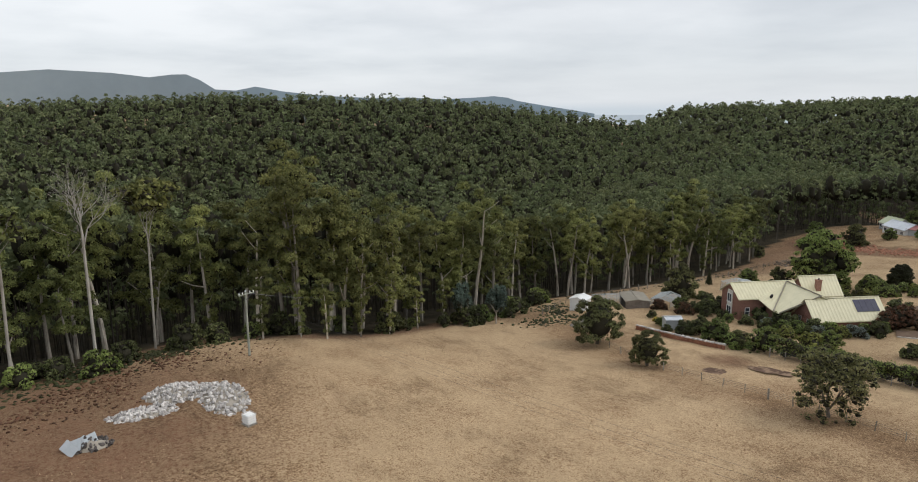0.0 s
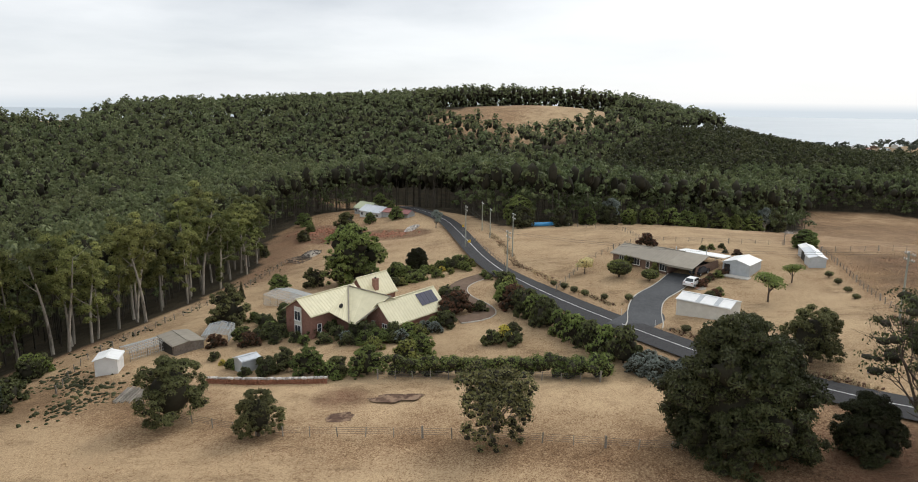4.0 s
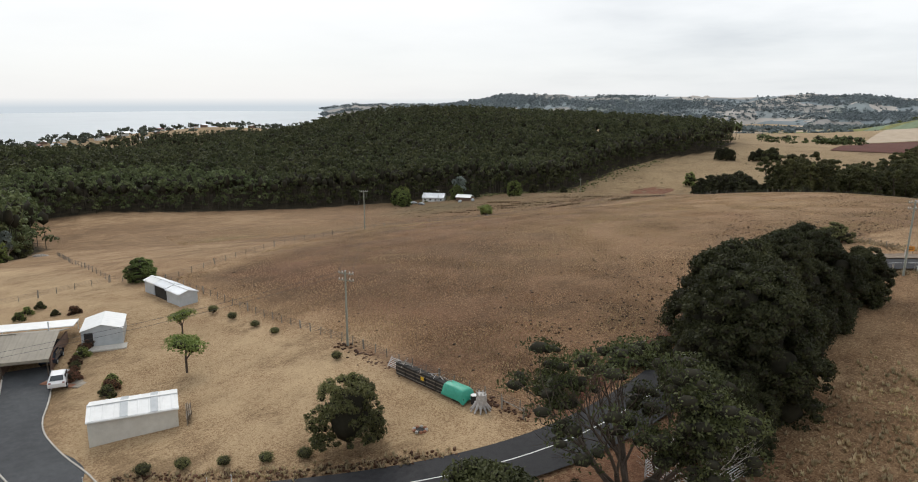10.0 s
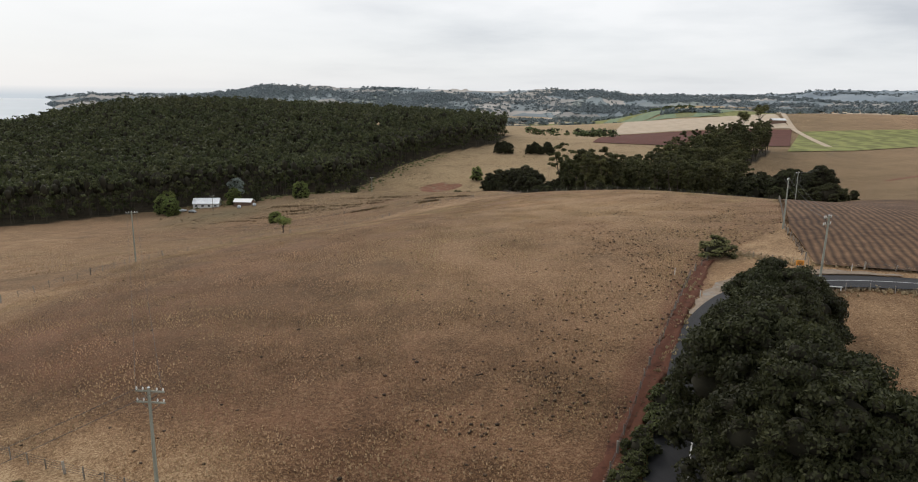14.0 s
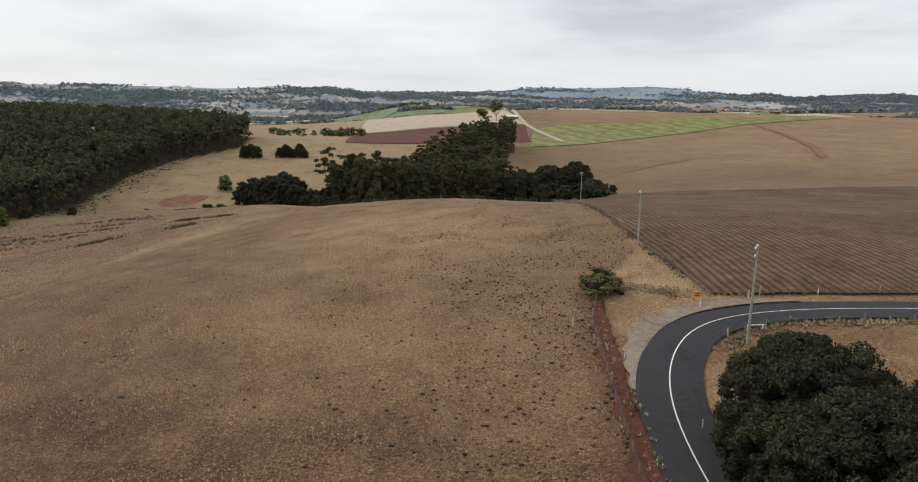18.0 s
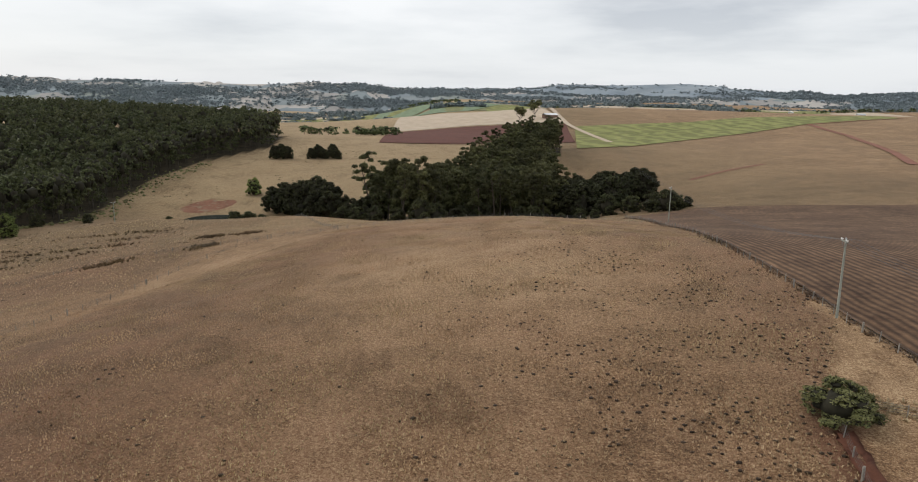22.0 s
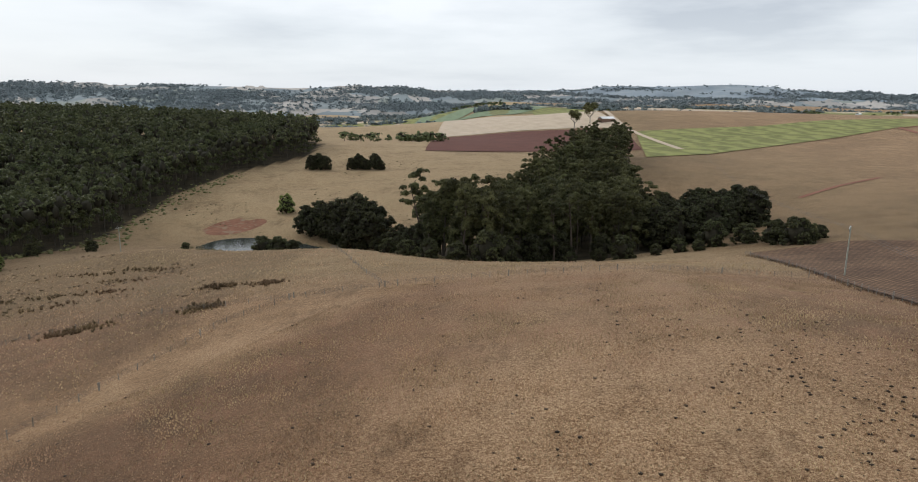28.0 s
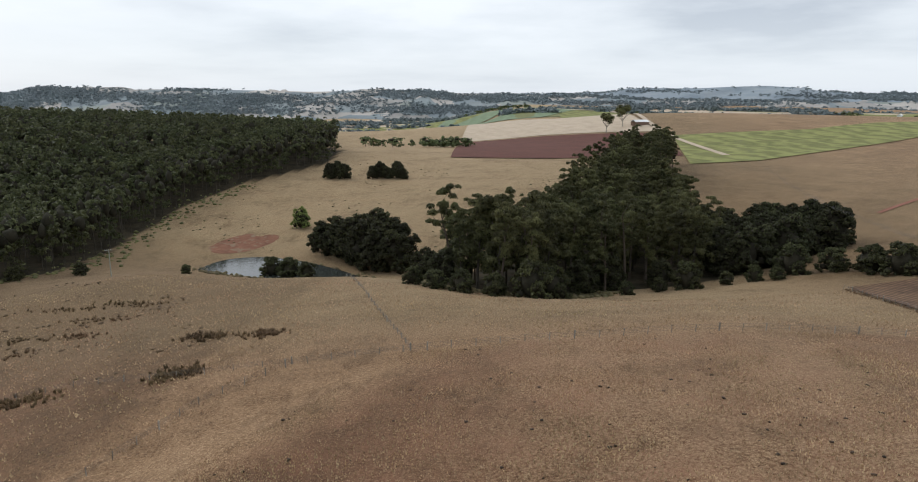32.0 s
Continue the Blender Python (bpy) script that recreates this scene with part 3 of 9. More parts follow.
    straw += 0.4 * smooth(225, 330, gy - 0.6 * (gx + 150) * (gx < -150)) * smooth(-30, -80, gx) * (1 - np.clip(wood, 0, 1)) - 0.45 * smooth(225, 245, gy) * smooth(-70, -30, gx) - 0.26 * paddock
    straw += 0.05 * smooth(-180, -195, gx) * smooth(60, 100, gy) * smooth(200, 150, gy) * (1 - np.clip(wood, 0, 1))
    soil += 0.34 * smooth(-165, -215, gx) * smooth(150, 200, gy) * smooth(420, 340, gy)
    straw -= 0.3 * smooth(-165, -205, gx) * smooth(150, 200, gy) * smooth(420, 330, gy)
    straw += 0.3 * smooth(-100, -90, gx) * smooth(-68, -76, gx) * smooth(-14, -22, gy) * smooth(-90, -70, gy) + 0.12 * paddock * smooth(130, 60, gy) + 0.16 * paddock * smooth(50, 90, gy)
    green += 0.16 * smooth(-84, -100, gx) * smooth(20, 8, gy) * smooth(-130, -100, gy) + 0.1 * smooth(215, 240, gy) * smooth(-30, -80, gx)
    straw -= 0.15 * smooth(60, 20, gy) * paddock
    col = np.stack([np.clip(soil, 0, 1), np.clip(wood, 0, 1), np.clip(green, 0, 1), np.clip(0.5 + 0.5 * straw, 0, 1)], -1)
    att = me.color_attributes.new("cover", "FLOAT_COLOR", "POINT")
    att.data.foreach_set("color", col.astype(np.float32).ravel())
    return tagged(new("ground", me), "dry grazed grassland with bare red-brown soil", "ground", kind="structure")


def ground_material():
    m = bpy.data.materials.new("dry_pasture")
    m.use_nodes = True
    nt = m.node_tree
    n, k = nt.nodes, nt.links
    b = n["Principled BSDF"]
    b.inputs["Roughness"].default_value, b.inputs["Specular IOR Level"].default_value = 0.95, 0.1
    pos = n.new("ShaderNodeNewGeometry").outputs["Position"]
    at = n.new("ShaderNodeAttribute")
    at.attribute_name = "cover"
    sep = n.new("ShaderNodeSeparateColor")
    k.new(at.outputs["Color"], sep.inputs[0])

    def tex(s, d, r=0.62, stretch=None):
        t = n.new("ShaderNodeTexNoise")
        t.inputs["Scale"].default_value, t.inputs["Detail"].default_value, t.inputs["Roughness"].default_value = s, d, r
        src = pos
        if stretch:
            q = n.new("ShaderNodeVectorMath")
            q.operation = "MULTIPLY"
            q.inputs[1].default_value = stretch
            k.new(pos, q.inputs[0])
            src = q.outputs[0]
        k.new(src, t.inputs["Vector"])
        return t.outputs["Fac"]

    def math_(op, a, b_=None, c=None):
        t = n.new("ShaderNodeMath")
        t.operation = op
        for i, v in enumerate((a, b_, c)):
            if v is None:
                continue
            if isinstance(v, (int, float)):
                t.inputs[i].default_value = v
            else:
                k.new(v, t.inputs[i])
        return t.outputs[0]

    def mix(f, a, b_):
        t = n.new("ShaderNodeMix")
        t.data_type = "RGBA"
        for s, v in (("Factor", f), ("A", a), ("B", b_)):
            if isinstance(v, tuple):
                t.inputs[s].default_value = (*v, 1)
            elif isinstance(v, float):
                t.inputs[s].default_value = v
            else:
                k.new(v, t.inputs[s])
        return t.outputs["Result"]

    def ramp(f, *stops):
        t = n.new("ShaderNodeValToRGB")
        for i, (p, c) in enumerate(stops):
            e = t.color_ramp.elements[i] if i < 2 else t.color_ramp.elements.new(p)
            e.position, e.color = p, (*c, 1)
        k.new(f, t.inputs[0])
        return t.outputs[0]

    broad, middle, fine = tex(0.02, 4), tex(0.16, 5), tex(1.7, 7, 0.75)
    f = math_("ADD", math_("MULTIPLY", broad, 0.30), math_("ADD", math_("MULTIPLY", middle, 0.3), math_("MULTIPLY", fine, 0.4)))
    speck = tex(5.5, 4, 0.85)
    g = math_("ADD", f, math_("MULTIPLY", math_("SUBTRACT", speck, 0.5), 1.15))
    coarse = tex(2.8, 5, 0.8)
    g = math_("ADD", g, math_("MULTIPLY", math_("SUBTRACT", coarse, 0.5), math_("MULTIPLY", sep.outputs["Red"], 2.6)))
    tone = math_("ADD", g, math_("MULTIPLY", math_("SUBTRACT", at.outputs["Alpha"], 0.5), 0.5))
    grass = ramp(tone, (0.30, GRASS_DARK), (0.72, GRASS_LIGHT), (0.5, GRASS_MID))
    bare = ramp(math_("ADD", math_("MULTIPLY", middle, 0.5), math_("MULTIPLY", fine, 0.5)), (0.36, SOIL_DARK), (0.64, SOIL_LIGHT))
    s = math_("ADD", sep.outputs["Red"], math_("MULTIPLY", math_("SUBTRACT", f, 0.5), 1.9))
    sf = n.new("ShaderNodeMapRange")
    sf.interpolation_type = "SMOOTHSTEP"
    sf.inputs["From Min"].default_value, sf.inputs["From Max"].default_value, sf.inputs["To Max"].default_value = 0.12, 0.85, 0.85
    k.new(s, sf.inputs[0])
    col = mix(sf.outputs[0], grass, bare)
    col = mix(math_("MULTIPLY", sep.outputs["Blue"], math_("ADD", 0.35, middle)), col, (0.07, 0.065, 0.03))
    patch = ramp(math_("ADD", math_("MULTIPLY", tex(0.055, 6, 0.7), 0.6), math_("MULTIPLY", tex(0.5, 5, 0.75, (1.0, 0.45, 1.0)), 0.4)), (0.4, (0.5, 0.46, 0.43)), (0.6, (1.12, 1.12, 1.12)), (0.48, (0.95, 0.94, 0.93)))
    shade = n.new("ShaderNodeMix")
    shade.data_type, shade.blend_type = "RGBA", "MULTIPLY"
    shade.inputs["Factor"].default_value = 0.8
    k.new(col, shade.inputs["A"])
    k.new(patch, shade.inputs["B"])
    col = shade.outputs["Result"]
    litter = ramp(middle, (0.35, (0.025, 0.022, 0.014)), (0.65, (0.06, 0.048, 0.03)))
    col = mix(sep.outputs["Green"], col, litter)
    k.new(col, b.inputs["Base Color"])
    b.inputs["Sheen Roughness"].default_value = 0.4
    k.new(math_("MULTIPLY", math_("SUBTRACT", 1.0, sep.outputs["Green"]), 0.3), b.inputs["Sheen Weight"])
    b.inputs["Sheen Tint"].default_value = (0.95, 0.72, 0.47, 1)
    bp = n.new("ShaderNodeBump")
    bp.inputs["Strength"].default_value, bp.inputs["Distance"].default_value = 0.8, 0.14
    k.new(math_("ADD", fine, math_("MULTIPLY", tex(5.0, 4), 0.6)), bp.inputs["Height"])
    k.new(bp.outputs[0], b.inputs["Normal"])
    return m


GRASS_DARK, GRASS_MID, GRASS_LIGHT = (0.048, 0.022, 0.0105), (0.207, 0.12, 0.062), (0.5, 0.366, 0.22)
SOIL_DARK, SOIL_LIGHT = (0.055, 0.021, 0.012), (0.15, 0.067, 0.04)
PADDOCK = [(-119, 16), (-92, 13.2), (-86, 14), (-85, 24), (-84, 49), (-80.5, 86), (-77, 97), (-66, 118), (-52, 228), (-58, 233), (-82, 230), (-117, 223), (-145, 222), (-154, 205), (-168, 180), (-181, 166), (-190, 130), (-193, 88), (-172, 19)]
COPSE = [(-160, 326), (-150, 300), (-128, 295), (-105, 328), (-72, 338), (-52, 350), (-22, 366), (-24, 396), (-58, 412), (-62, 480), (-40, 560), (-36, 602), (-60, 604), (-93, 500), (-127, 400), (-152, 360)]
build_ground()


def ribbon(name, line, half, lift, material, label, category, side=0.0, crown=0.0, flare=0.0):
    """A strip of made surface that lies on the land."""
    p = spaced(line, 2.0)
    d = np.gradient(p, axis=0)
    d /= np.hypot(*d.T)[:, None]
    nrm = np.c_[-d[:, 1], d[:, 0]]
    cols = []
    z0 = land(p[:, 0], p[:, 1])
    for u in np.linspace(-1, 1, 5):
        q = p + nrm * (side + u * (half + flare * np.exp(-((np.arange(len(p)) * 2.0) / 6.0) ** 2)))[:, None]
        cols.append(np.c_[q, z0 + lift + crown * (1 - u * u) - (0.12 if flare else 0.0) * np.exp(-(np.arange(len(p)) / 1.6) ** 2)])
    v = np.stack(cols, 1).reshape(-1, 3)
    n = len(p)
    i = np.arange(n * 5).reshape(n, 5)
    f = np.stack([i[:-1, 1:], i[:-1, :-1], i[1:, :-1], i[1:, 1:]], -1).reshape(-1, 4)
    me = quick_mesh(name, v, f, material, True)
    return tagged(new(name, me), label, category, kind="structure")


ribbon("road", ROAD, ROAD_HALF, 0.10, M_ASPHALT, "two-lane asphalt country road with worn surface", "road", crown=0.08)
ribbon("centre_line", ROAD, 0.07, 0.195, M_PAINT, "white painted centre line on the road", "road marking")
ribbon("driveway", DRIVE, 2.6, 0.07, M_DRIVE, "grey asphalt driveway leading to the carport", "driveway", flare=3.0)
ribbon("villa_driveway", VILLA_DRIVE, 1.9, 0.06, surface("brown_drive", ((0.1, 0.066, 0.045), (0.18, 0.125, 0.088)), 1.2, 0.95, 0.4), "curved brown gravel driveway beside the brick house", "driveway")


def sheet(name, ring, lift, material, label, category, step=6.0):
    """A field with its own cover, draped over the land."""
    r = np.array(ring, float)
    (x0, y0), (x1, y1) = r.min(0), r.max(0)
    bm = bmesh.new()
    bm.faces.new([bm.verts.new((x, y, 0)) for x, y in ring])
    for axis, lo, hi in ((0, x0, x1), (1, y0, y1)):
        for c in np.arange(lo + step, hi, step):
            co, no = [0, 0, 0], [0, 0, 0]
            co[axis], no[axis] = c, 1
            bmesh.ops.bisect_plane(bm, geom=bm.verts[:] + bm.edges[:] + bm.faces[:], plane_co=co, plane_no=no)
    z = land([v.co.x for v in bm.verts], [v.co.y for v in bm.verts])
    for v, h in zip(bm.verts, z):
        v.co.z = h + lift
    bmesh.ops.recalc_face_normals(bm, faces=bm.faces[:])
    if sum(f.normal.z for f in bm.faces) < 0:
        bmesh.ops.reverse_faces(bm, faces=bm.faces[:])
    me = bpy.data.meshes.new(name)
    bm.to_mesh(me)
    bm.free()
    me.materials.append(material)
    return tagged(new(name, me), label, category, kind="structure")


sea = mesh_object("sea", [(-4900, -4900, SEA_LEVEL), (-1150, -4900, SEA_LEVEL), (-1150, 4900, SEA_LEVEL), (-4900, 4900, SEA_LEVEL)], [(0, 1, 2, 3)], M_SEA)
tagged(sea, "pale grey sea under an overcast sky", "sea", kind="structure")


# ---- plants ----
def sprays(rng, lobes, count, size, flat=0.55, core=0.6, low=True, body=()):
    """Leaf sprays over the skins of lobes (x, y, z, rx, ry, rz), and a dark core in each, painted as inner shade."""
    lobes = np.array(lobes, float)
    w = (lobes[:, 3] * lobes[:, 4] + lobes[:, 3] * lobes[:, 5]) ** 1.0
    pick = rng.choice(len(lobes), count, p=w / w.sum())
    d = rng.normal(size=(count, 3))
    d /= np.linalg.norm(d, axis=1)[:, None]
    d[:, 2] = np.where(d[:, 2] < -0.35, -d[:, 2], d[:, 2])
    L = lobes[pick]
    c = L[:, :3] + d * L[:, 3:] * rng.uniform(0.6, 1.0, (count, 1)) ** 0.6 * rng.choice((1.0, 1.0, 1.0, 1.22), (count, 1))
    nrm = d + rng.normal(size=(count, 3)) * flat
    nrm /= np.linalg.norm(nrm, axis=1)[:, None]
    a = np.cross(nrm, rng.normal(size=(count, 3)))
    a /= np.linalg.norm(a, axis=1)[:, None]
    b = np.cross(nrm, a)
    s = size * rng.uniform(0.55, 1.35, (count, 1))
    droop = np.array([0, 0, -1.0]) * s * 0.25
    v = np.stack([c + a * s * 0.55, c + b * s * 0.3 + droop * 0.4, c - a * s * 0.55 + droop, c - b * s * 0.3], 1).reshape(-1, 3)
    f = np.arange(count * 4).reshape(-1, 4)
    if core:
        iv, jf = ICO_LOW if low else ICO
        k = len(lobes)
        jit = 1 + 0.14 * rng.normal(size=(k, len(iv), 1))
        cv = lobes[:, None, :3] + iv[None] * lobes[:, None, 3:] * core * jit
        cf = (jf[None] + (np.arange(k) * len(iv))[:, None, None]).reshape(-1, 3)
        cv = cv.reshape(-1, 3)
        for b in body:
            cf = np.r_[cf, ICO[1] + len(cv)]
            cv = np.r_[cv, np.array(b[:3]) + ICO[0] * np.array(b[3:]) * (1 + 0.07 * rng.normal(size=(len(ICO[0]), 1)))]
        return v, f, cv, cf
    return v, f, None, None


def _ico(sub):
    bm = bmesh.new()
    bmesh.ops.create_icosphere(bm, subdivisions=sub, radius=1)
    v = np.array([q.co[:] for q in bm.verts])
    f = np.array([[q.index for q in p.verts] for p in bm.faces])
    bm.free()
    return v, f


ICO = _ico(2)
ICO_LOW = _ico(1)


def tri_quads(name, quads_v, quads_f, tri_v, tri_f, material):
    """One mesh out of leaf quads and the triangles of the bodies behind them."""
    me = bpy.data.meshes.new(name)
    nv = len(quads_v)
    allv = np.r_[quads_v, tri_v] if tri_v is not None else quads_v
    me.vertices.add(len(allv))
    me.vertices.foreach_set("co", np.asarray(allv, np.float32).ravel())
    li = np.asarray(quads_f, np.int32).ravel()
    starts = np.arange(0, len(quads_f) * 4, 4)
    if tri_v is not None:
        t = np.asarray(tri_f)[:, :3] + nv
        starts = np.r_[starts, len(li) + np.arange(0, len(t) * 3, 3)]
        li = np.r_[li, t.ravel()]
    me.loops.add(len(li))
    me.loops.foreach_set("vertex_index", li.astype(np.int32))
    me.polygons.add(len(starts))
    me.polygons.foreach_set("loop_start", starts.astype(np.int32))
    me.update(calc_edges=True)
    me.materials.append(material)
    if tri_v is not None:
        # Cores take the near-black that stands for shade within the crown.
        me.materials.append(M_CROWN_SHADE)
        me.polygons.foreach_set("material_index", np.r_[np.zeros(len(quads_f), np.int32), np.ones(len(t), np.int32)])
    return me


def limb_tree(rng, height, clear, spread, r0, lean=0.04, limbs=7, twigs=0):
    """A trunk with limbs; returns the bmesh and the ends of the limbs."""
    bm = bmesh.new()
    p, r, ends = Vector((0, 0, -0.4)), r0, []
    steps = 6
    dirv = Vector((rng.normal() * lean, rng.normal() * lean, 1)).normalized()
    for i in range(steps):
        q = p + dirv * (height * 0.82 + 0.4) / steps
        r2 = r0 * (1 - 0.82 * (i + 1) / steps) + 0.03
        tube(bm, p, q, r, r2, 7)
        if q.z > height * clear:
            for _ in range(max(1, limbs // 4)):
                a = rng.uniform(0, 6.283)
                reach = spread * rng.uniform(0.5, 1.0) * (1 - 0.4 * max(0, q.z / height - 0.6))
                e = q + Vector((math.cos(a) * reach, math.sin(a) * reach, height * rng.uniform(0.06, 0.2)))
                m = q.lerp(e, 0.5) + Vector((0, 0, -0.06 * reach))
                tube(bm, q, m, r2 * 0.6, r2 * 0.4, 5)
                tube(bm, m, e, r2 * 0.4, 0.03, 5)
                ends.append(e)
                for _ in range(twigs):
                    t = m.lerp(e, rng.uniform(0, 1))
                    u = t + Vector(rng.normal(size=3)) * reach * 0.28 + Vector((0, 0, reach * 0.15))
                    tube(bm, t, u, 0.035, 0.012, 4)
        p, r = q, r2
        dirv = (dirv + Vector((rng.normal() * lean, rng.normal() * lean, 0))).normalized()
    ends.append(p)
    return bm, ends


def gum_model(seed, height, clear, spread, leaves, size, material=None, trunk=None):
    """A tall gum: bare pale trunk, limbs, and a crown of separate leafy heads."""
    rng = np.random.default_rng(seed)
    bm, ends = limb_tree(rng, height, clear, spread, 0.012 * height + 0.08)
    lobes = []
    for e in ends:
        for _ in range(3):
            s = spread * rng.uniform(0.15, 0.31)
            o = rng.normal(size=3) * spread * np.array([0.3, 0.3, 0.34])
            lobes.append((e.x + o[0], e.y + o[1], min(height - s * 0.6, e.z + o[2]), s, s * rng.uniform(0.8, 1.2), s * rng.uniform(0.7, 0.95)))
    for z in np.linspace(height * (clear - 0.02), height * 0.97, 14):
        s = spread * rng.uniform(0.2, 0.34)
        a, q = rng.uniform(0, 6.283), spread * rng.uniform(0.1, 0.75) * (1.15 - 0.6 * abs(z / height - 0.68))
        lobes.append((math.cos(a) * q, math.sin(a) * q, z, s * 1.1, s * 1.1, s * 0.9))
    v, f, cv, cf = sprays(rng, lobes, leaves, size, flat=0.45, core=0.5, low=True)
    root = new("gum_tree")
    part("trunk", bm, trunk or M_BARK, root)
    me = tri_quads("crown", v, f, cv, cf, material or M_GUM)
    c = new("crown", me)
    c.parent = root
    return root


def dense_model(name, seed, lobes, leaves, size, material, trunk_h=1.0, r0=0.25, core=0.8, limbs=0, spread=2.0, trunk=None, body=()):
    """A tree or shrub with a full crown of the given lobes."""
    rng = np.random.default_rng(seed)
    root = new(name)
    if r0:
        bm = bmesh.new()
        tube(bm, (0, 0, -0.3), (0, 0, trunk_h), r0 * 1.25, r0, 8)
        for _ in range(limbs):
            a = rng.uniform(0, 6.283)
            e = Vector((math.cos(a) * spread, math.sin(a) * spread, trunk_h + spread * rng.uniform(0.5, 1.3)))
            tube(bm, (0, 0, trunk_h * rng.uniform(0.6, 1.0)), e, r0 * 0.5, 0.04, 6)
        part("trunk", bm, trunk or M_DARKBARK, root)
    v, f, cv, cf = sprays(rng, lobes, leaves, size, flat=0.6, core=core * 0.8, body=body)
    c = new("crown", tri_quads("crown", v, f, cv, cf, material))
    c.parent = root
    return root


def ball_lobes(rng, n, rx, ry, z0, z1, share=0.42):
    """Lobes that fill an egg from z0 to z1."""
    out = []
    cz, rz = (z0 + z1) / 2, (z1 - z0) / 2
    for _ in range(n):
        d = rng.normal(size=3)
        d /= np.linalg.norm(d)
        u = rng.uniform(0.35, 0.75)
        s = share * rng.uniform(0.75, 1.2)
        out.append((d[0] * rx * u, d[1] * ry * u, cz + d[2] * rz * u, rx * s, ry * s, rz * s))
    return out


def dome(rng, n, rad, h, s, low=0.3):
    """Small lobes over a broad dome that reaches the ground, and the body under them."""
    out = []
    bulge = rng.uniform(0.86, 1.1, 7)
    for _ in range(n):
        t = 0.04 + 0.96 * rng.uniform() ** 0.85
        a = rng.uniform(0, 6.283)
        r = rad * (0.86 + 0.14 * t / low) if t < low else rad * math.sqrt(max(0.0, 1 - ((t - low) / (1.0 - low)) ** 2))
        r = (r - 0.5 * s) * bulge[int(a * 7 / 6.2832) % 7] * rng.uniform(0.8, 1.0)
        k = s * rng.uniform(0.7, 1.35)
        out.append((math.cos(a) * r, math.sin(a) * r, t * (h - 0.6 * s), k, k, k * 0.85))
    body = ((0, 0, 0.32 * h, 0.62 * rad, 0.62 * rad, 0.28 * h), (0, 0, 0.46 * h, 0.52 * rad, 0.52 * rad, 0.34 * h))
    return out, body


def clumped(rng, rad, h, big, small, s, low=0.35, taper=0.5):
    """A crown of large bulges, each covered with small lobes; returns the lobes and the bodies inside."""
    lobes, body = [], [(0, 0, 0.4 * h, 0.55 * rad, 0.55 * rad, 0.36 * h)]
    for k in range(big):
        t = 0.06 + 0.9 * ((k + 0.5) / big) ** 0.9
        a = k * 2.4 + rng.uniform(-0.5, 0.5)
        q = 0.88 + 0.12 * t / low if t < low else max(0.0, 1 - ((t - low) / (1 - low)) ** 2) ** taper
        R = rad * rng.uniform(0.33, 0.5) * (0.75 + 0.25 * q)
        r = max(0.0, q * rad * rng.uniform(0.86, 1.08) - 0.75 * R)
        c = np.array([math.cos(a) * r, math.sin(a) * r, max(0.55 * R, t * h - 0.45 * R)])
        body.append((*c, 0.46 * R, 0.46 * R, 0.42 * R))
        for _ in range(small):
            d = rng.normal(size=3) + np.array([math.cos(a) * 0.5, math.sin(a) * 0.5, 0.35])
            d /= np.linalg.norm(d)
            k2 = s * rng.uniform(0.65, 1.35)
            lobes.append((*(c + d * R * np.array([0.86, 0.86, 0.76])), k2, k2, k2 * 0.8))
    return lobes, body


def put(model, x, y, turn=0.0, size=1.0, label="", category="", group="", lift=0.0, squash=1.0):
    """A copy of a plant model, standing on the land."""
    m = pose(x, y, ground(x, y) + lift, 0, 0, turn) @ Matrix.Diagonal((size, size, size * squash, 1))
    ob = copy_thing(model, m)
    return tagged(ob, label, category, group)


def drop_model(model):
    for o in (*model.children_recursive, model):
        bpy.data.objects.remove(o)


def scatter(rng, ring, gap, jitter=0.42):
    """Places in a ring about gap apart."""
    r = np.array(ring, float)
    (x0, y0), (x1, y1) = r.min(0), r.max(0)
    gx, gy = np.meshgrid(np.arange(x0, x1, gap), np.arange(y0, y1, gap))
    gx = gx + rng.uniform(-jitter, jitter, gx.shape) * gap
    gy = gy + rng.uniform(-jitter, jitter, gy.shape) * gap
    ok = inside(gx, gy, list(ring))
    return np.c_[gx[ok], gy[ok]]


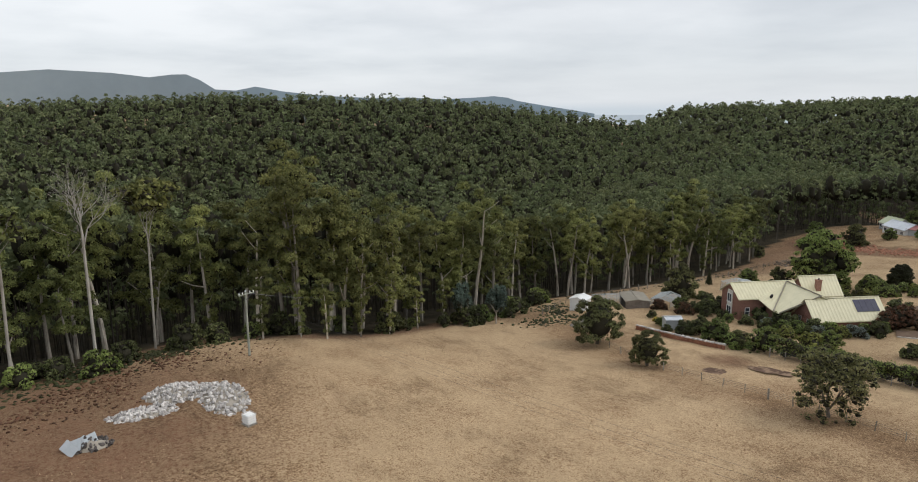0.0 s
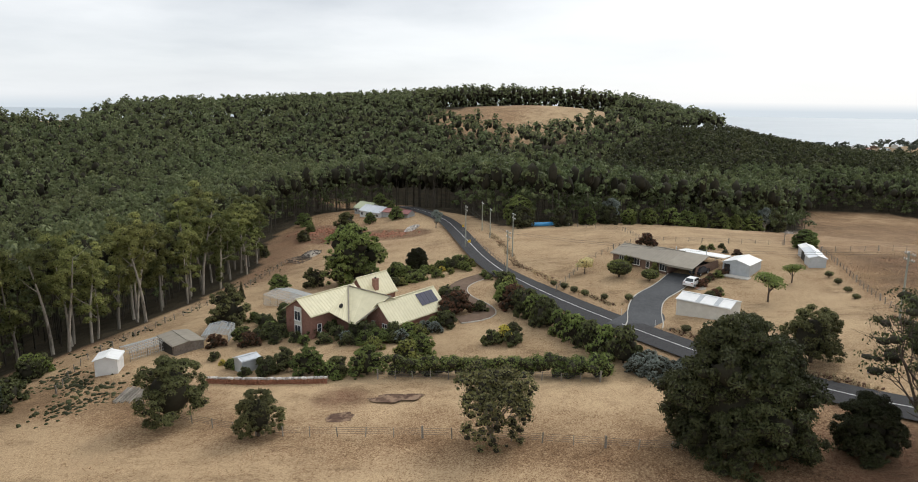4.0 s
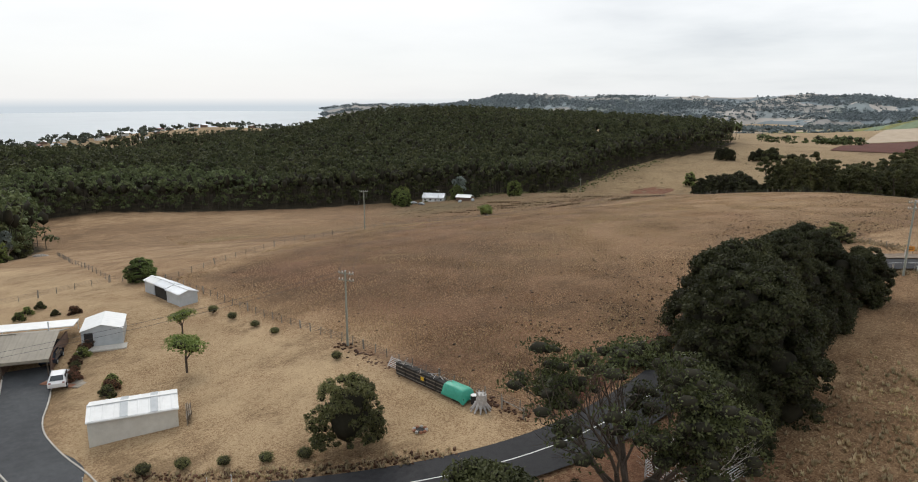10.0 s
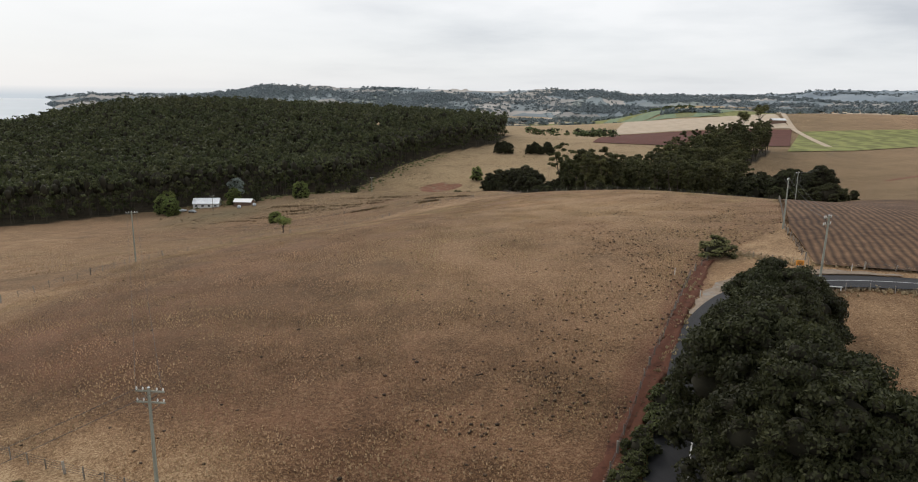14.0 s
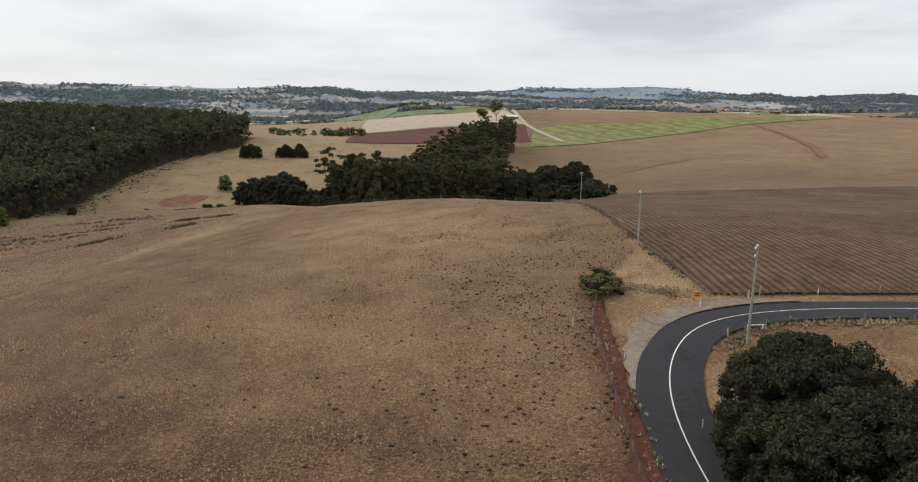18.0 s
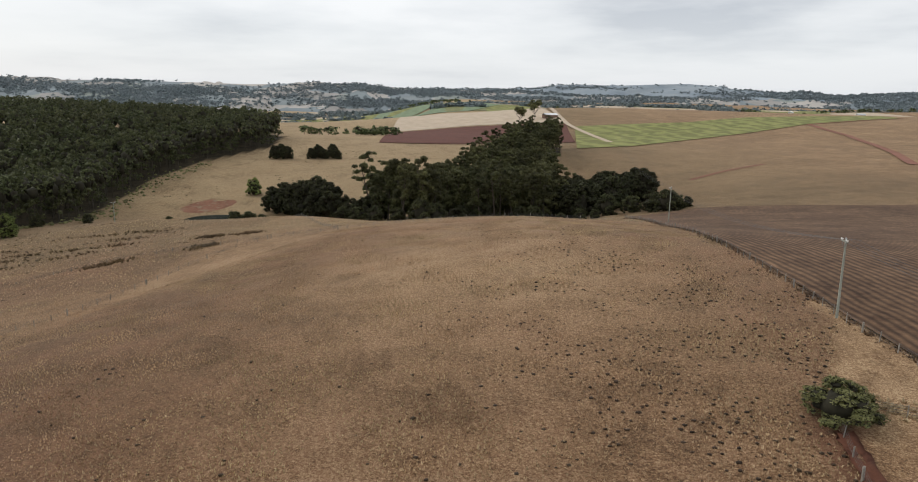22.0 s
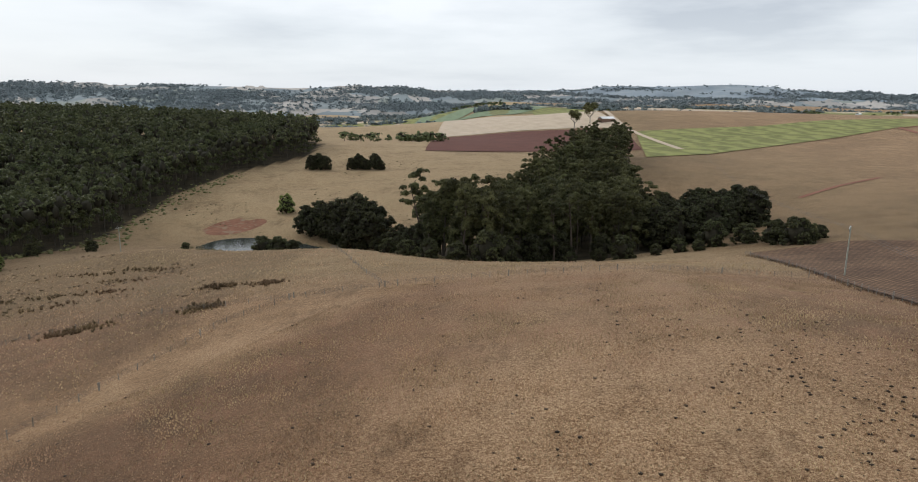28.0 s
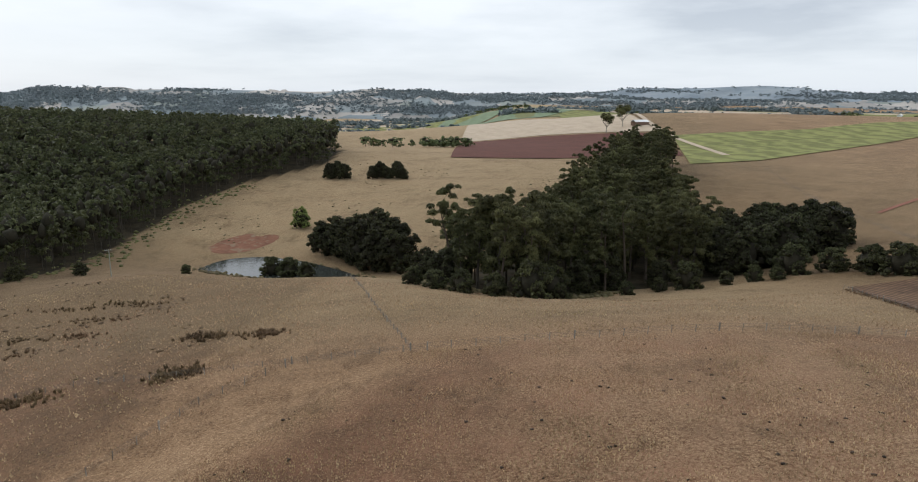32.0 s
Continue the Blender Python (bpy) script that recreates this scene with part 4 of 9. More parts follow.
def canopy(name, places, heights, spread, per, size, material, label, seed, trunks=False, heads=6, skirt=None, base=None, inner=None):
    """A far wood as one body: each tree a dome of leafy heads over a core, by default near-black as painted shade."""
    rng = np.random.default_rng(seed)
    n = len(places)
    z = land(places[:, 0], places[:, 1]) if base is None else base
    foot = np.c_[places, z][:, None]
    hv = heights[:, None]
    sp = spread * rng.uniform(0.72, 1.25, (n, 1))
    ang = rng.uniform(0, 6.283, (n, 1)) + np.arange(heads)[None] * 2.4
    out = np.sqrt((np.arange(heads)[None] + 0.25) / heads) * rng.uniform(0.72, 1.1, (n, heads))
    head = np.stack([np.cos(ang) * out * sp * 0.8, np.sin(ang) * out * sp * 0.8, hv - sp * 0.35 - 0.3 * hv * out ** 1.6 + rng.normal(size=(n, heads)) * sp * 0.14], -1)
    if skirt is not None:
        lowhead = skirt[:, None] & (rng.uniform(size=(n, heads)) < 0.6)
        head[:, :, 2] = np.where(lowhead, hv * rng.uniform(0.12, 0.7, (n, heads)), head[:, :, 2])
    rad = sp * rng.uniform(0.3, 0.5, (n, heads)) * (6 / heads) ** 0.3
    which = rng.integers(0, heads, (n, per))
    d = rng.normal(size=(n, per, 3)) + np.array([0, 0, 0.25])
    d /= np.linalg.norm(d, axis=2)[:, :, None]
    d[:, :, 2] = np.where(d[:, :, 2] < -0.3, -d[:, :, 2], d[:, :, 2])
    rr = np.take_along_axis(rad, which, 1)[:, :, None]
    c = np.take_along_axis(head, which[:, :, None], 1) + d * rr * np.array([1, 1, 0.8]) * rng.uniform(0.75, 1.1, (n, per, 1)) + foot
    nrm = d + rng.normal(size=d.shape) * 0.34
    nrm /= np.linalg.norm(nrm, axis=2)[:, :, None]
    a = np.cross(nrm, rng.normal(size=d.shape))
    a /= np.linalg.norm(a, axis=2)[:, :, None]
    b = np.cross(nrm, a)
    s = size * rng.uniform(0.6, 1.4, (n, per, 1))
    v = np.stack([c + a * s * 0.6, c - a * s * 0.35 + b * s * 0.5, c - a * s * 0.35 - b * s * 0.5], 2).reshape(-1, 3)
    f = np.arange(len(v)).reshape(-1, 3)
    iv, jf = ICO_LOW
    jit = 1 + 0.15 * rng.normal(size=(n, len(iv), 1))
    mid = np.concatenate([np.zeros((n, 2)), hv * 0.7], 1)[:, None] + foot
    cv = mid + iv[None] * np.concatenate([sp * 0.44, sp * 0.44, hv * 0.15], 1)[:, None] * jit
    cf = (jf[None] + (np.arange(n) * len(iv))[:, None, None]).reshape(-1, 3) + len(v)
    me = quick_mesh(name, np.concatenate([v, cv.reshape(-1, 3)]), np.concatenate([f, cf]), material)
    me.materials.append(inner or M_CROWN_SHADE)
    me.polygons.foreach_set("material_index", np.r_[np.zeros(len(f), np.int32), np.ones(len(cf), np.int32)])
    ob = tagged(new(name, me), label, "woodland", kind="stuff")
    if trunks:
        ang = np.array([0, 2.094, 4.189])
        rt = 0.17
        low = foot + np.stack([np.cos(ang) * rt, np.sin(ang) * rt, 0 * ang - 0.5], -1)[None]
        top = foot + np.stack([np.cos(ang) * rt * 0.6, np.sin(ang) * rt * 0.6, 0 * ang], -1)[None] + np.stack([0 * hv, 0 * hv, hv * 0.8], -1)
        tv = np.concatenate([low, top], 1).reshape(-1, 3)
        one = np.array([[0, 1, 4], [0, 4, 3], [1, 2, 5], [1, 5, 4], [2, 0, 3], [2, 3, 5]])
        tf = (one[None] + (np.arange(n) * 6)[:, None, None]).reshape(-1, 3)
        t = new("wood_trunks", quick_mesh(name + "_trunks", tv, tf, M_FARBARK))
        t.parent = ob
        tagged(t, "bare trunks, their bark darkened as shaded", kind="stuff")
    return ob


def build_woods():
    rng = np.random.default_rng(11)
    # the first rows of the wood: single trees
    models = [gum_model(100 + i, h, c, s, 9000, 0.36) for i, (h, c, s) in enumerate(((24, 0.3, 4.4), (27, 0.4, 4.2), (22, 0.26, 4.6), (28, 0.45, 4.4), (25, 0.22, 4.8), (20, 0.4, 3.6), (23, 0.15, 4.2)))]
    pts = scatter(rng, WOODS_WEST, 5.6)
    d = off_line(pts[:, 0], pts[:, 1], list(WOOD_EDGE))
    front = (d < 10.0) & (pts[:, 0] < 30) & (pts[:, 0] > -205)
    for (x, y), dd in zip(pts[front], d[front]):
        i = int(rng.integers(0, len(models)))
        tall = 0.88 + 0.22 * noise.noise(Vector((x / 14, y / 14, 3))) + (0.0 if dd > 4 else -0.1)
        put(models[i], x, y, rng.uniform(0, 360), tall * rng.uniform(0.82, 1.16), "tall gum tree with bare pale trunk at the forest edge", "tree", "forest edge trees")
    for x, y, s in ((-36, -90.5, 0.42), (-48, -94, 0.5), (-55, -97.5, 0.38), (-42, -92, 0.34), (-28, -95, 0.45), (-61, -99, 0.36), (-33, -93, 0.3)):
        put(models[6], x, y, rng.uniform(0, 360), s, "young gum sapling at the forest edge", "tree", "young gums")
    for m in models:
        drop_model(m)
    rest = pts[~front]
    dist = off_line(rest[:, 0], rest[:, 1], list(WOOD_EDGE))
    mid, far = rest[dist < 130], rest[dist >= 130]
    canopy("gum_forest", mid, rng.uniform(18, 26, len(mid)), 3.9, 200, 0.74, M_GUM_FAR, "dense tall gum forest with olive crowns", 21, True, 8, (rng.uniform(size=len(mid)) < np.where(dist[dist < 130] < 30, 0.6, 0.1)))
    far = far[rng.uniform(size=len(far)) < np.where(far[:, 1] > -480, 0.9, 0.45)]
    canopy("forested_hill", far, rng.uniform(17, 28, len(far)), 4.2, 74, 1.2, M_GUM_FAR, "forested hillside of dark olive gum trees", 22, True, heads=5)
    # belt along the paddocks and the block beyond it
    pts = scatter(rng, WOODS_BELT, 6.0)
    pts = pts[~inside(pts[:, 0], pts[:, 1], HILL_FIELD)]
    edge = off_line(pts[:, 0], pts[:, 1], WOODS_BELT[:24])
    mid = pts[edge < 60]
    rim = edge[edge < 60]
    # The plantation edge gets darker leaves in place of shade on its face.
    for name, ok, leaves, label, seed in (("gum_belt", mid[:, 1] < 200, M_BELT, "belt of gum trees behind the paddocks", 23), ("plantation_edge", mid[:, 1] >= 200, M_SHADED_PLANTATION, "shaded edge of the gum plantation", 26)):
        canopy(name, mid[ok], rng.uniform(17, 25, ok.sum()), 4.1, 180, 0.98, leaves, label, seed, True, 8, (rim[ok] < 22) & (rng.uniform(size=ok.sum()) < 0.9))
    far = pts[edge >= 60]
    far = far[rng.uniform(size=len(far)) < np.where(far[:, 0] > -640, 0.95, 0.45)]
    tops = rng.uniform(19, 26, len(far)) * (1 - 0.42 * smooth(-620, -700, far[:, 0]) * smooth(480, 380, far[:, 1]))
    canopy("gum_plantation", far, tops, 4.2, 84, 1.25, M_SHADED_PLANTATION, "even canopy of a wide gum plantation", 24, heads=6)
    pts = scatter(rng, WOODS_HILL, 8.0)
    pts = pts[~inside(pts[:, 0], pts[:, 1], HILL_FIELD)]
    canopy("wooded_hill", pts, rng.uniform(16, 26, len(pts)), 5.0, 48, 1.7, M_GUM_FAR, "dark wooded hill round a bare field", 25, heads=5)


build_woods()


# ---- buildings ----
def slab(bm, quad, thick):
    """A roof sheet: the quad, and its copy thick below."""
    q = [Vector(p) for p in quad]
    nrm = (q[1] - q[0]).cross(q[2] - q[0]).normalized()
    if nrm.z < 0:
        q.reverse()
        nrm = -nrm
    top = [bm.verts.new(p) for p in q]
    low = [bm.verts.new(p - nrm * thick) for p in q]
    bm.faces.new(top)
    bm.faces.new(low[::-1])
    n = len(q)
    for i in range(n):
        bm.faces.new((top[i], low[i], low[(i + 1) % n], top[(i + 1) % n]))
    return bm


def sheeting(quad, step, thick=0.1, r=0.025):
    """A ribbed roof sheet in one piece, given as eave a, eave b, ridge b, ridge a."""
    a, b, c, d = (Vector(p) for p in quad)
    nrm = (b - a).cross(d - a).normalized()
    if nrm.z < 0:
        nrm = -nrm
    n = max(2, int((b - a).length / step))
    us = [(0, 0)]
    for i in range(n):
        m, w = (i + 0.5) / n, 0.09 / (b - a).length
        us += [(m - 2 * w, 0), (m - w, r), (m + w, r), (m + 2 * w, 0)]
    us.append((1, 0))
    bm = bmesh.new()
    lo = [bm.verts.new(a.lerp(b, u) + nrm * h) for u, h in us]
    hi = [bm.verts.new(d.lerp(c, u) + nrm * h) for u, h in us]
    lo2 = [bm.verts.new(a.lerp(b, u) - nrm * thick) for u in (0, 1)]
    hi2 = [bm.verts.new(d.lerp(c, u) - nrm * thick) for u in (0, 1)]
    for i in range(len(us) - 1):
        bm.faces.new((lo[i], lo[i + 1], hi[i + 1], hi[i]))
    bm.faces.new((lo2[1], lo2[0], hi2[0], hi2[1]))
    bm.faces.new((*lo[::-1], lo2[0], lo2[1]))
    bm.faces.new((*hi, hi2[1], hi2[0]))
    bm.faces.new((lo[0], hi[0], hi2[0], lo2[0]))
    bm.faces.new((hi[-1], lo[-1], lo2[1], hi2[1]))
    bmesh.ops.recalc_face_normals(bm, faces=bm.faces[:])
    return bm


def gable_wall(bm, x, y0, y1, h, top, thick):
    """A wall across y at x whose head rises to a point."""
    pts = [(y0, 0), (y1, 0), (y1, h), ((y0 + y1) / 2, top), (y0, h)]
    f = [bm.verts.new((x, y, z)) for y, z in pts]
    g = [bm.verts.new((x + thick, y, z)) for y, z in pts]
    bm.faces.new(f)
    bm.faces.new(g[::-1])
    for i in range(5):
        bm.faces.new((f[i], g[i], g[(i + 1) % 5], f[(i + 1) % 5]))
    return bm


def block(root, x0, x1, y0, y1, h, top, wall, roof, over=0.35, seam=0.6, roof_name="roof", sink=0.6):
    """A gabled block: ridge along x. Walls and the two roof sheets are parts of root."""
    t = 0.2
    for y in (y0, y1 - t):
        part("wall", boxes((((x0 + x1) / 2, y + t / 2, (h - sink) / 2), (x1 - x0 - 2 * t - 0.01, t, h + sink))), wall, root)
    for x in (x0, x1 - t):
        bm = gable_wall(bmesh.new(), x, y0, y1, h, top, t)
        box(bm, (x + t / 2, (y0 + y1) / 2, -sink / 2 - 0.002), (t, y1 - y0, sink))
        part("gable_wall", bm, wall, root)
    ym = (y0 + y1) / 2
    k = (top - h) / (ym - y0)
    for s, y in ((-1, y0), (1, y1)):
        q = [(x0 - over, y + s * over, h - k * over + 0.1), (x1 + over, y + s * over, h - k * over + 0.1), (x1 + over, ym, top + 0.1), (x0 - over, ym, top + 0.1)]
        r = part(roof_name, sheeting(q, seam, 0.1), roof, root)
        gt = boxes((((x0 + x1) / 2, y + s * (over + 0.06), h - k * over), (x1 - x0 + 2 * over, 0.12, 0.12)))
        part("gutter", gt, roof, r)
    cap = boxes((((x0 + x1) / 2, ym, top + 0.14), (x1 - x0 + 2 * over, 0.3, 0.06)))
    part("ridge_cap", cap, roof, root)


def window(root, p, w, h, axis, cols=2, rows=1, label=""):
    """A framed window standing proud of a wall. axis: the way that it faces."""
    sx = axis in ("x", "-x")
    s = -1 if axis[0] == "-" else 1
    x, y, z = p

    def at(a, d, c):
        return (x + s * d, y + a, z + c) if sx else (x + a, y + s * d, z + c)

    def size(a, d, c):
        return (d, a, c) if sx else (a, d, c)

    fr = bmesh.new()
    for a in (-w / 2, w / 2):
        box(fr, at(a, 0.03, 0), size(0.07, 0.08, h + 0.07))
    for c in (-h / 2, h / 2):
        box(fr, at(0, 0.03, c), size(w - 0.072, 0.079, 0.07))
    for i in range(1, cols):
        box(fr, at(-w / 2 + w * i / cols, 0.03, 0), size(0.04, 0.07, h - 0.072))
    for i in range(1, rows):
        box(fr, at(0, 0.031, -h / 2 + h * i / rows), size(w - 0.074, 0.06, 0.04))
    e = part("window", fr, M_FRAME, root, label)
    for i in range(cols):
        part("pane", boxes((at(-w / 2 + w * (i + 0.5) / cols, 0.012, 0), size(w / cols - 0.05, 0.02, h - 0.08))), M_GLASS, e)
    part("sill", boxes((at(0, 0.06, -h / 2 - 0.07), size(w + 0.15, 0.14, 0.06))), M_FRAME, e)
    return e


def brick_courses(root, x, y0, y1, z0, z1, seed):
    """Single bricks that stand a little proud of a gable wall."""
    rng = np.random.default_rng(seed)
    me = bpy.data.meshes.new("brick")
    bm = box(bmesh.new(), (0, 0, 0), (0.03, 0.22, 0.07), 0.006)
    bm.to_mesh(me)
    bm.free()
    me.materials.append(surface("single_brick", ((0.18, 0.075, 0.055), (0.36, 0.17, 0.125)), 3, 0.9, 0.3, objects=0.35))
    for _ in range(70):
        row, col = int(rng.integers(0, int((z1 - z0) / 0.086))), int(rng.integers(0, int((y1 - y0) / 0.24)))
        b = new("brick", me)
        b.parent = root
        b.location = (x, y0 + 0.12 + col * 0.24 + (row % 2) * 0.12 * (col > 0), z0 + row * 0.086 + 0.04)


def villa():
    root = thing("brick_house", pose(-116.5, -69.7, -4.9, 0, 0, -26.4), "red brick house with steep cream metal roofs", "house")
    # two-storey gable block, its long cross block, the garage wing and the rear block
    block(root, -1.0, 10.6, -2.8, 3.4, 4.1, 6.05, M_BRICK, M_CREAMROOF)
    part("wall", boxes(((5.6, 6.5, 0.6), (0.2, 6.0, 3.6))), M_BRICK, root)
    for q in ([(7.4, 3.5, 4.05), (6.9, 8.0, 2.9), (0, 0.3, 6.04), (0.02, 0.28, 6.04)], [(6.9, 8.0, 2.9), (6.6, 9.2, 2.9), (0, 10.4, 6.0), (0, 0.3, 6.0)], [(-5.0, 0.3, 3.6), (-5.0, 10.4, 3.6), (0, 10.4, 6.03), (0, 0.3, 6.03)]):
        part("roof", sheeting(q, 0.9, 0.1, 0.03), M_CREAMROOF, root)
    for a, b in (((0.05, 0.35, 6.12), (6.9, 8.0, 3.02)), ((0.05, 0.3, 6.12), (0.0, 10.4, 6.12)), ((0.1, 10.4, 6.1), (6.6, 9.2, 3.0))):
        part("ridge_cap", tube(bmesh.new(), a, b, 0.11, sides=6), M_TANROOF, root, "darker flashing strip")
    block(root, -10.3, 2.5, 7.3, 12.95, 2.7, 5.5, M_BRICK, M_CREAMROOF)
    block(root, -10.0, -3.2, -3.4, 1.6, 3.7, 6.5, M_BRICK, M_CREAMROOF)
    bm = boxes(((0, 0, 0.0), (0.9, 0.7, 2.3)), ((0, 0, 1.2), (1.05, 0.85, 0.18)))
    bmesh.ops.translate(bm, verts=bm.verts[:], vec=(-5.8, 0.9, 5.0))
    c = part("chimney", bm, M_BRICK, root)
    part("flue", tube(bmesh.new(), (-5.8, 0.9, 6.25), (-5.8, 0.9, 6.55), 0.14, sides=8), M_DARK, c)
    # garage gable and eave wall
    window(root, (2.5, 8.9, 1.7), 0.7, 1.3, "x", 1, 2)
    window(root, (2.5, 11.4, 1.7), 1.0, 1.3, "x", 2, 2)
    # gable glazing: two storeys in one white bay
    part("bay", boxes(((10.68, 0.3, 2.35), (0.14, 1.7, 4.9))), M_CREAMWALL, root, "grey-white boarded window bay")
    for z in (1.1, 3.4):
        window(root, (10.76, 0.3, z), 1.45, 1.5, "x", 2, 1)
    window(root, (9.0, 3.4, 1.6), 0.8, 1.4, "y", 1, 2)
    # solar panels on the far eave slope of the garage wing
    k = (5.5 - 2.7) / 2.825
    for i in range(4):
        for j in range(1):
            x = -9.6 + i * 1.03
            y0, y1 = 10.55, 12.2
            q = [(x, y1, 5.6 - (y1 - 10.125) * k + 0.14), (x + 1.0, y1, 5.6 - (y1 - 10.125) * k + 0.14), (x + 1.0, y0, 5.6 - (y0 - 10.125) * k + 0.14), (x, y0, 5.6 - (y0 - 10.125) * k + 0.14)]
            part("solar_panel", slab(bmesh.new(), q, 0.04), M_SOLAR, root, "dark solar panel")
    bm = bmesh.new()
    bmesh.ops.create_cone(bm, cap_ends=True, segments=16, radius1=0.45, radius2=0.1, depth=0.16, matrix=Matrix.Translation((5.2, 4.2, 4.5)) @ Matrix.Rotation(radians(60), 4, "Y"))
    tube(bm, (5.2, 4.2, 3.6), (5.2, 4.2, 4.5), 0.03)
    part("satellite_dish", bm, M_DARK, root, "dark satellite dish")
    brick_courses(root, 10.615, -2.7, -0.8, -0.2, 3.9, 5)
    brick_courses(root, 2.515, 9.5, 10.8, -0.2, 3.4, 6)


villa()


def ranch_house():
    root = thing("ranch_house", pose(-156.3, -25.8, -1.45, 0, 0, 57.2), "long low brown brick house with a tan metal roof", "house")
    block(root, 0, 7.3, 0.3, 9.9, 2.35, 3.6, M_DBRICK, M_TANROOF, 0.5)
    block(root, 7.35, 13.2, -0.4, 10.6, 2.4, 3.95, M_DBRICK, M_TANROOF, 0.5)
    # carport
    q = [(13.0, -1.6, 2.45), (18.8, -1.6, 2.45), (18.8, 5.1, 4.0), (13.0, 5.1, 4.0)]
    part("roof", sheeting(q, 0.9, 0.1), M_TANROOF, root)
    q = [(13.0, 11.1, 2.4), (18.8, 11.1, 2.4), (18.8, 5.1, 3.98), (13.0, 5.1, 3.98)]
    part("roof", sheeting(q, 0.9, 0.1), M_TANROOF, root)
    part("fascia", boxes(((15.9, -1.62, 2.25), (5.8, 0.06, 0.35))), M_TANROOF, root)
    for x in (13.35, 18.5):
        part("carport_post", boxes(((x, -1.3, 1.1), (0.14, 0.14, 2.3))), M_DARKBARK, root)
    part("wall", boxes(((18.5, 5.0, 1.1), (0.2, 9.6, 2.6))), M_DBRICK, root)
    # This wall's near-black stands for the shade inside the carport.
    part("wall", boxes(((15.9, 6.5, 1.1), (5.0, 0.2, 2.5))), M_DARK, root, "back wall of the carport, coloured dark as shade")
    part("roof", slab(bmesh.new(), [(9.0, 10.9, 2.75), (19.2, 10.9, 2.75), (19.2, 14.8, 2.6), (9.0, 14.8, 2.6)], 0.12), M_WHITE, root, "white flat verandah roof")
    for x in (9.2, 12.4, 15.8, 19.0):
        part("verandah_post", boxes(((x, 14.6, 1.1), (0.12, 0.12, 2.95))), M_FRAME, root)
    for x, w, y in ((2.3, 1.6, 0.3), (5.4, 1.9, 0.3), (8.6, 0.7, -0.4), (12.1, 1.7, -0.4)):
        window(root, (x, y, 1.35), w, 1.35, "-y", 3 if w > 1 else 1, 1)
    part("door", boxes(((10.4, -0.43, 0.95), (0.95, 0.06, 2.05))), M_DARKBARK, root)
    for x, y in ((16.8, 8.0), (11.0, 6.5)):
        part("vent_pipe", tube(bmesh.new(), (x, y, 3.0), (x, y, 4.5), 0.09, sides=8), M_ZINC, root)


ranch_house()


def sheet_shed(name, x, y, z, rz, length, depth, h, top, wall, roof, label, strips=(), door=None, sink=0.6, ridge_along=True):
    """A sheet-metal shed with the front wall along local x at y = 0."""
    root = thing(name, pose(x, y, z, 0, 0, rz), label, "shed")
    if ridge_along:
        block(root, 0, length, 0, depth, h, top, wall, roof, 0.12, 1.0, sink=sink)
    else:
        t = 0.1
        for xx in (0, length - t):
            part("wall", boxes(((xx + t / 2, depth / 2, h / 2 - 0.3), (t, depth, h + 0.6))), wall, root)
        for yy in (0, depth - t):
            bm = bmesh.new()
            pts = [(t + 0.005, -0.6), (length - t - 0.005, -0.6), (length - t - 0.005, h), (length / 2, top), (t + 0.005, h)]
            f = [bm.verts.new((a, yy, b)) for a, b in pts]
            g = [bm.verts.new((a, yy + t, b)) for a, b in pts]
            bm.faces.new(f), bm.faces.new(g[::-1])
            for i in range(5):
                bm.faces.new((f[i], g[i], g[(i + 1) % 5], f[(i + 1) % 5]))
            part("gable_wall", bm, wall, root)
        for a, b in ((-0.15, length / 2), (length + 0.15, length / 2)):
            q = [(a, -0.15, h + 0.03), (a, depth + 0.15, h + 0.03), (b, depth + 0.15, top + 0.06), (b, -0.15, top + 0.06)]
            part("roof", sheeting(q, 0.9, 0.06), roof, root)
    k = (top - h) / (depth / 2)
    for sx, sw in strips:
        for s, y0 in ((1, -0.13), (-1, depth + 0.13)):
            q = [(sx, y0, h - 0.13 * k + 0.16), (sx + sw, y0, h - 0.13 * k + 0.16), (sx + sw, depth / 2, top + 0.16), (sx, depth / 2, top + 0.16)]
            part("skylight_strip", slab(bmesh.new(), q, 0.03), M_GREYSHEET, root, "grey translucent roof strip")
    if door:
        dx, dw, dh, dm = door
        part("door", boxes(((dx + dw / 2, -0.03, dh / 2), (dw, 0.06, dh))), dm, root)
    return root


sheet_shed("white_shed", -122.5, -15.6, -1.55, 62.8, 8.5, 5.0, 2.75, 3.35, M_CREAMWALL, M_WHITE, "large white sheet-metal shed with grey roof strips", ((3.0, 0.75), (5.9, 0.75)))
rack = thing("timber_rack", pose(-118.0, -7.6, -0.9, 0, 0, 62.8), "dark stacked timber leaning beside the shed", "timber")
for i in range(6):
    part("board", boxes(((0.15 + 0.1 * i, 1.8 + 0.2 * (i % 3), 0.5 + 0.1 * i), (0.06, 4.0 - 0.3 * i, 0.9 - 0.1 * i))), M_DARKBARK if i % 2 else M_POST, rack)
sheet_shed("garage", -150.6, -4.6, -0.75, 60.8, 5.2, 6.5, 2.3, 3.05, M_GREYSHEET, M_WHITE, "pale grey garage with a white gabled roof", (), (0.35, 1.1, 2.0, M_DARK), ridge_along=False)
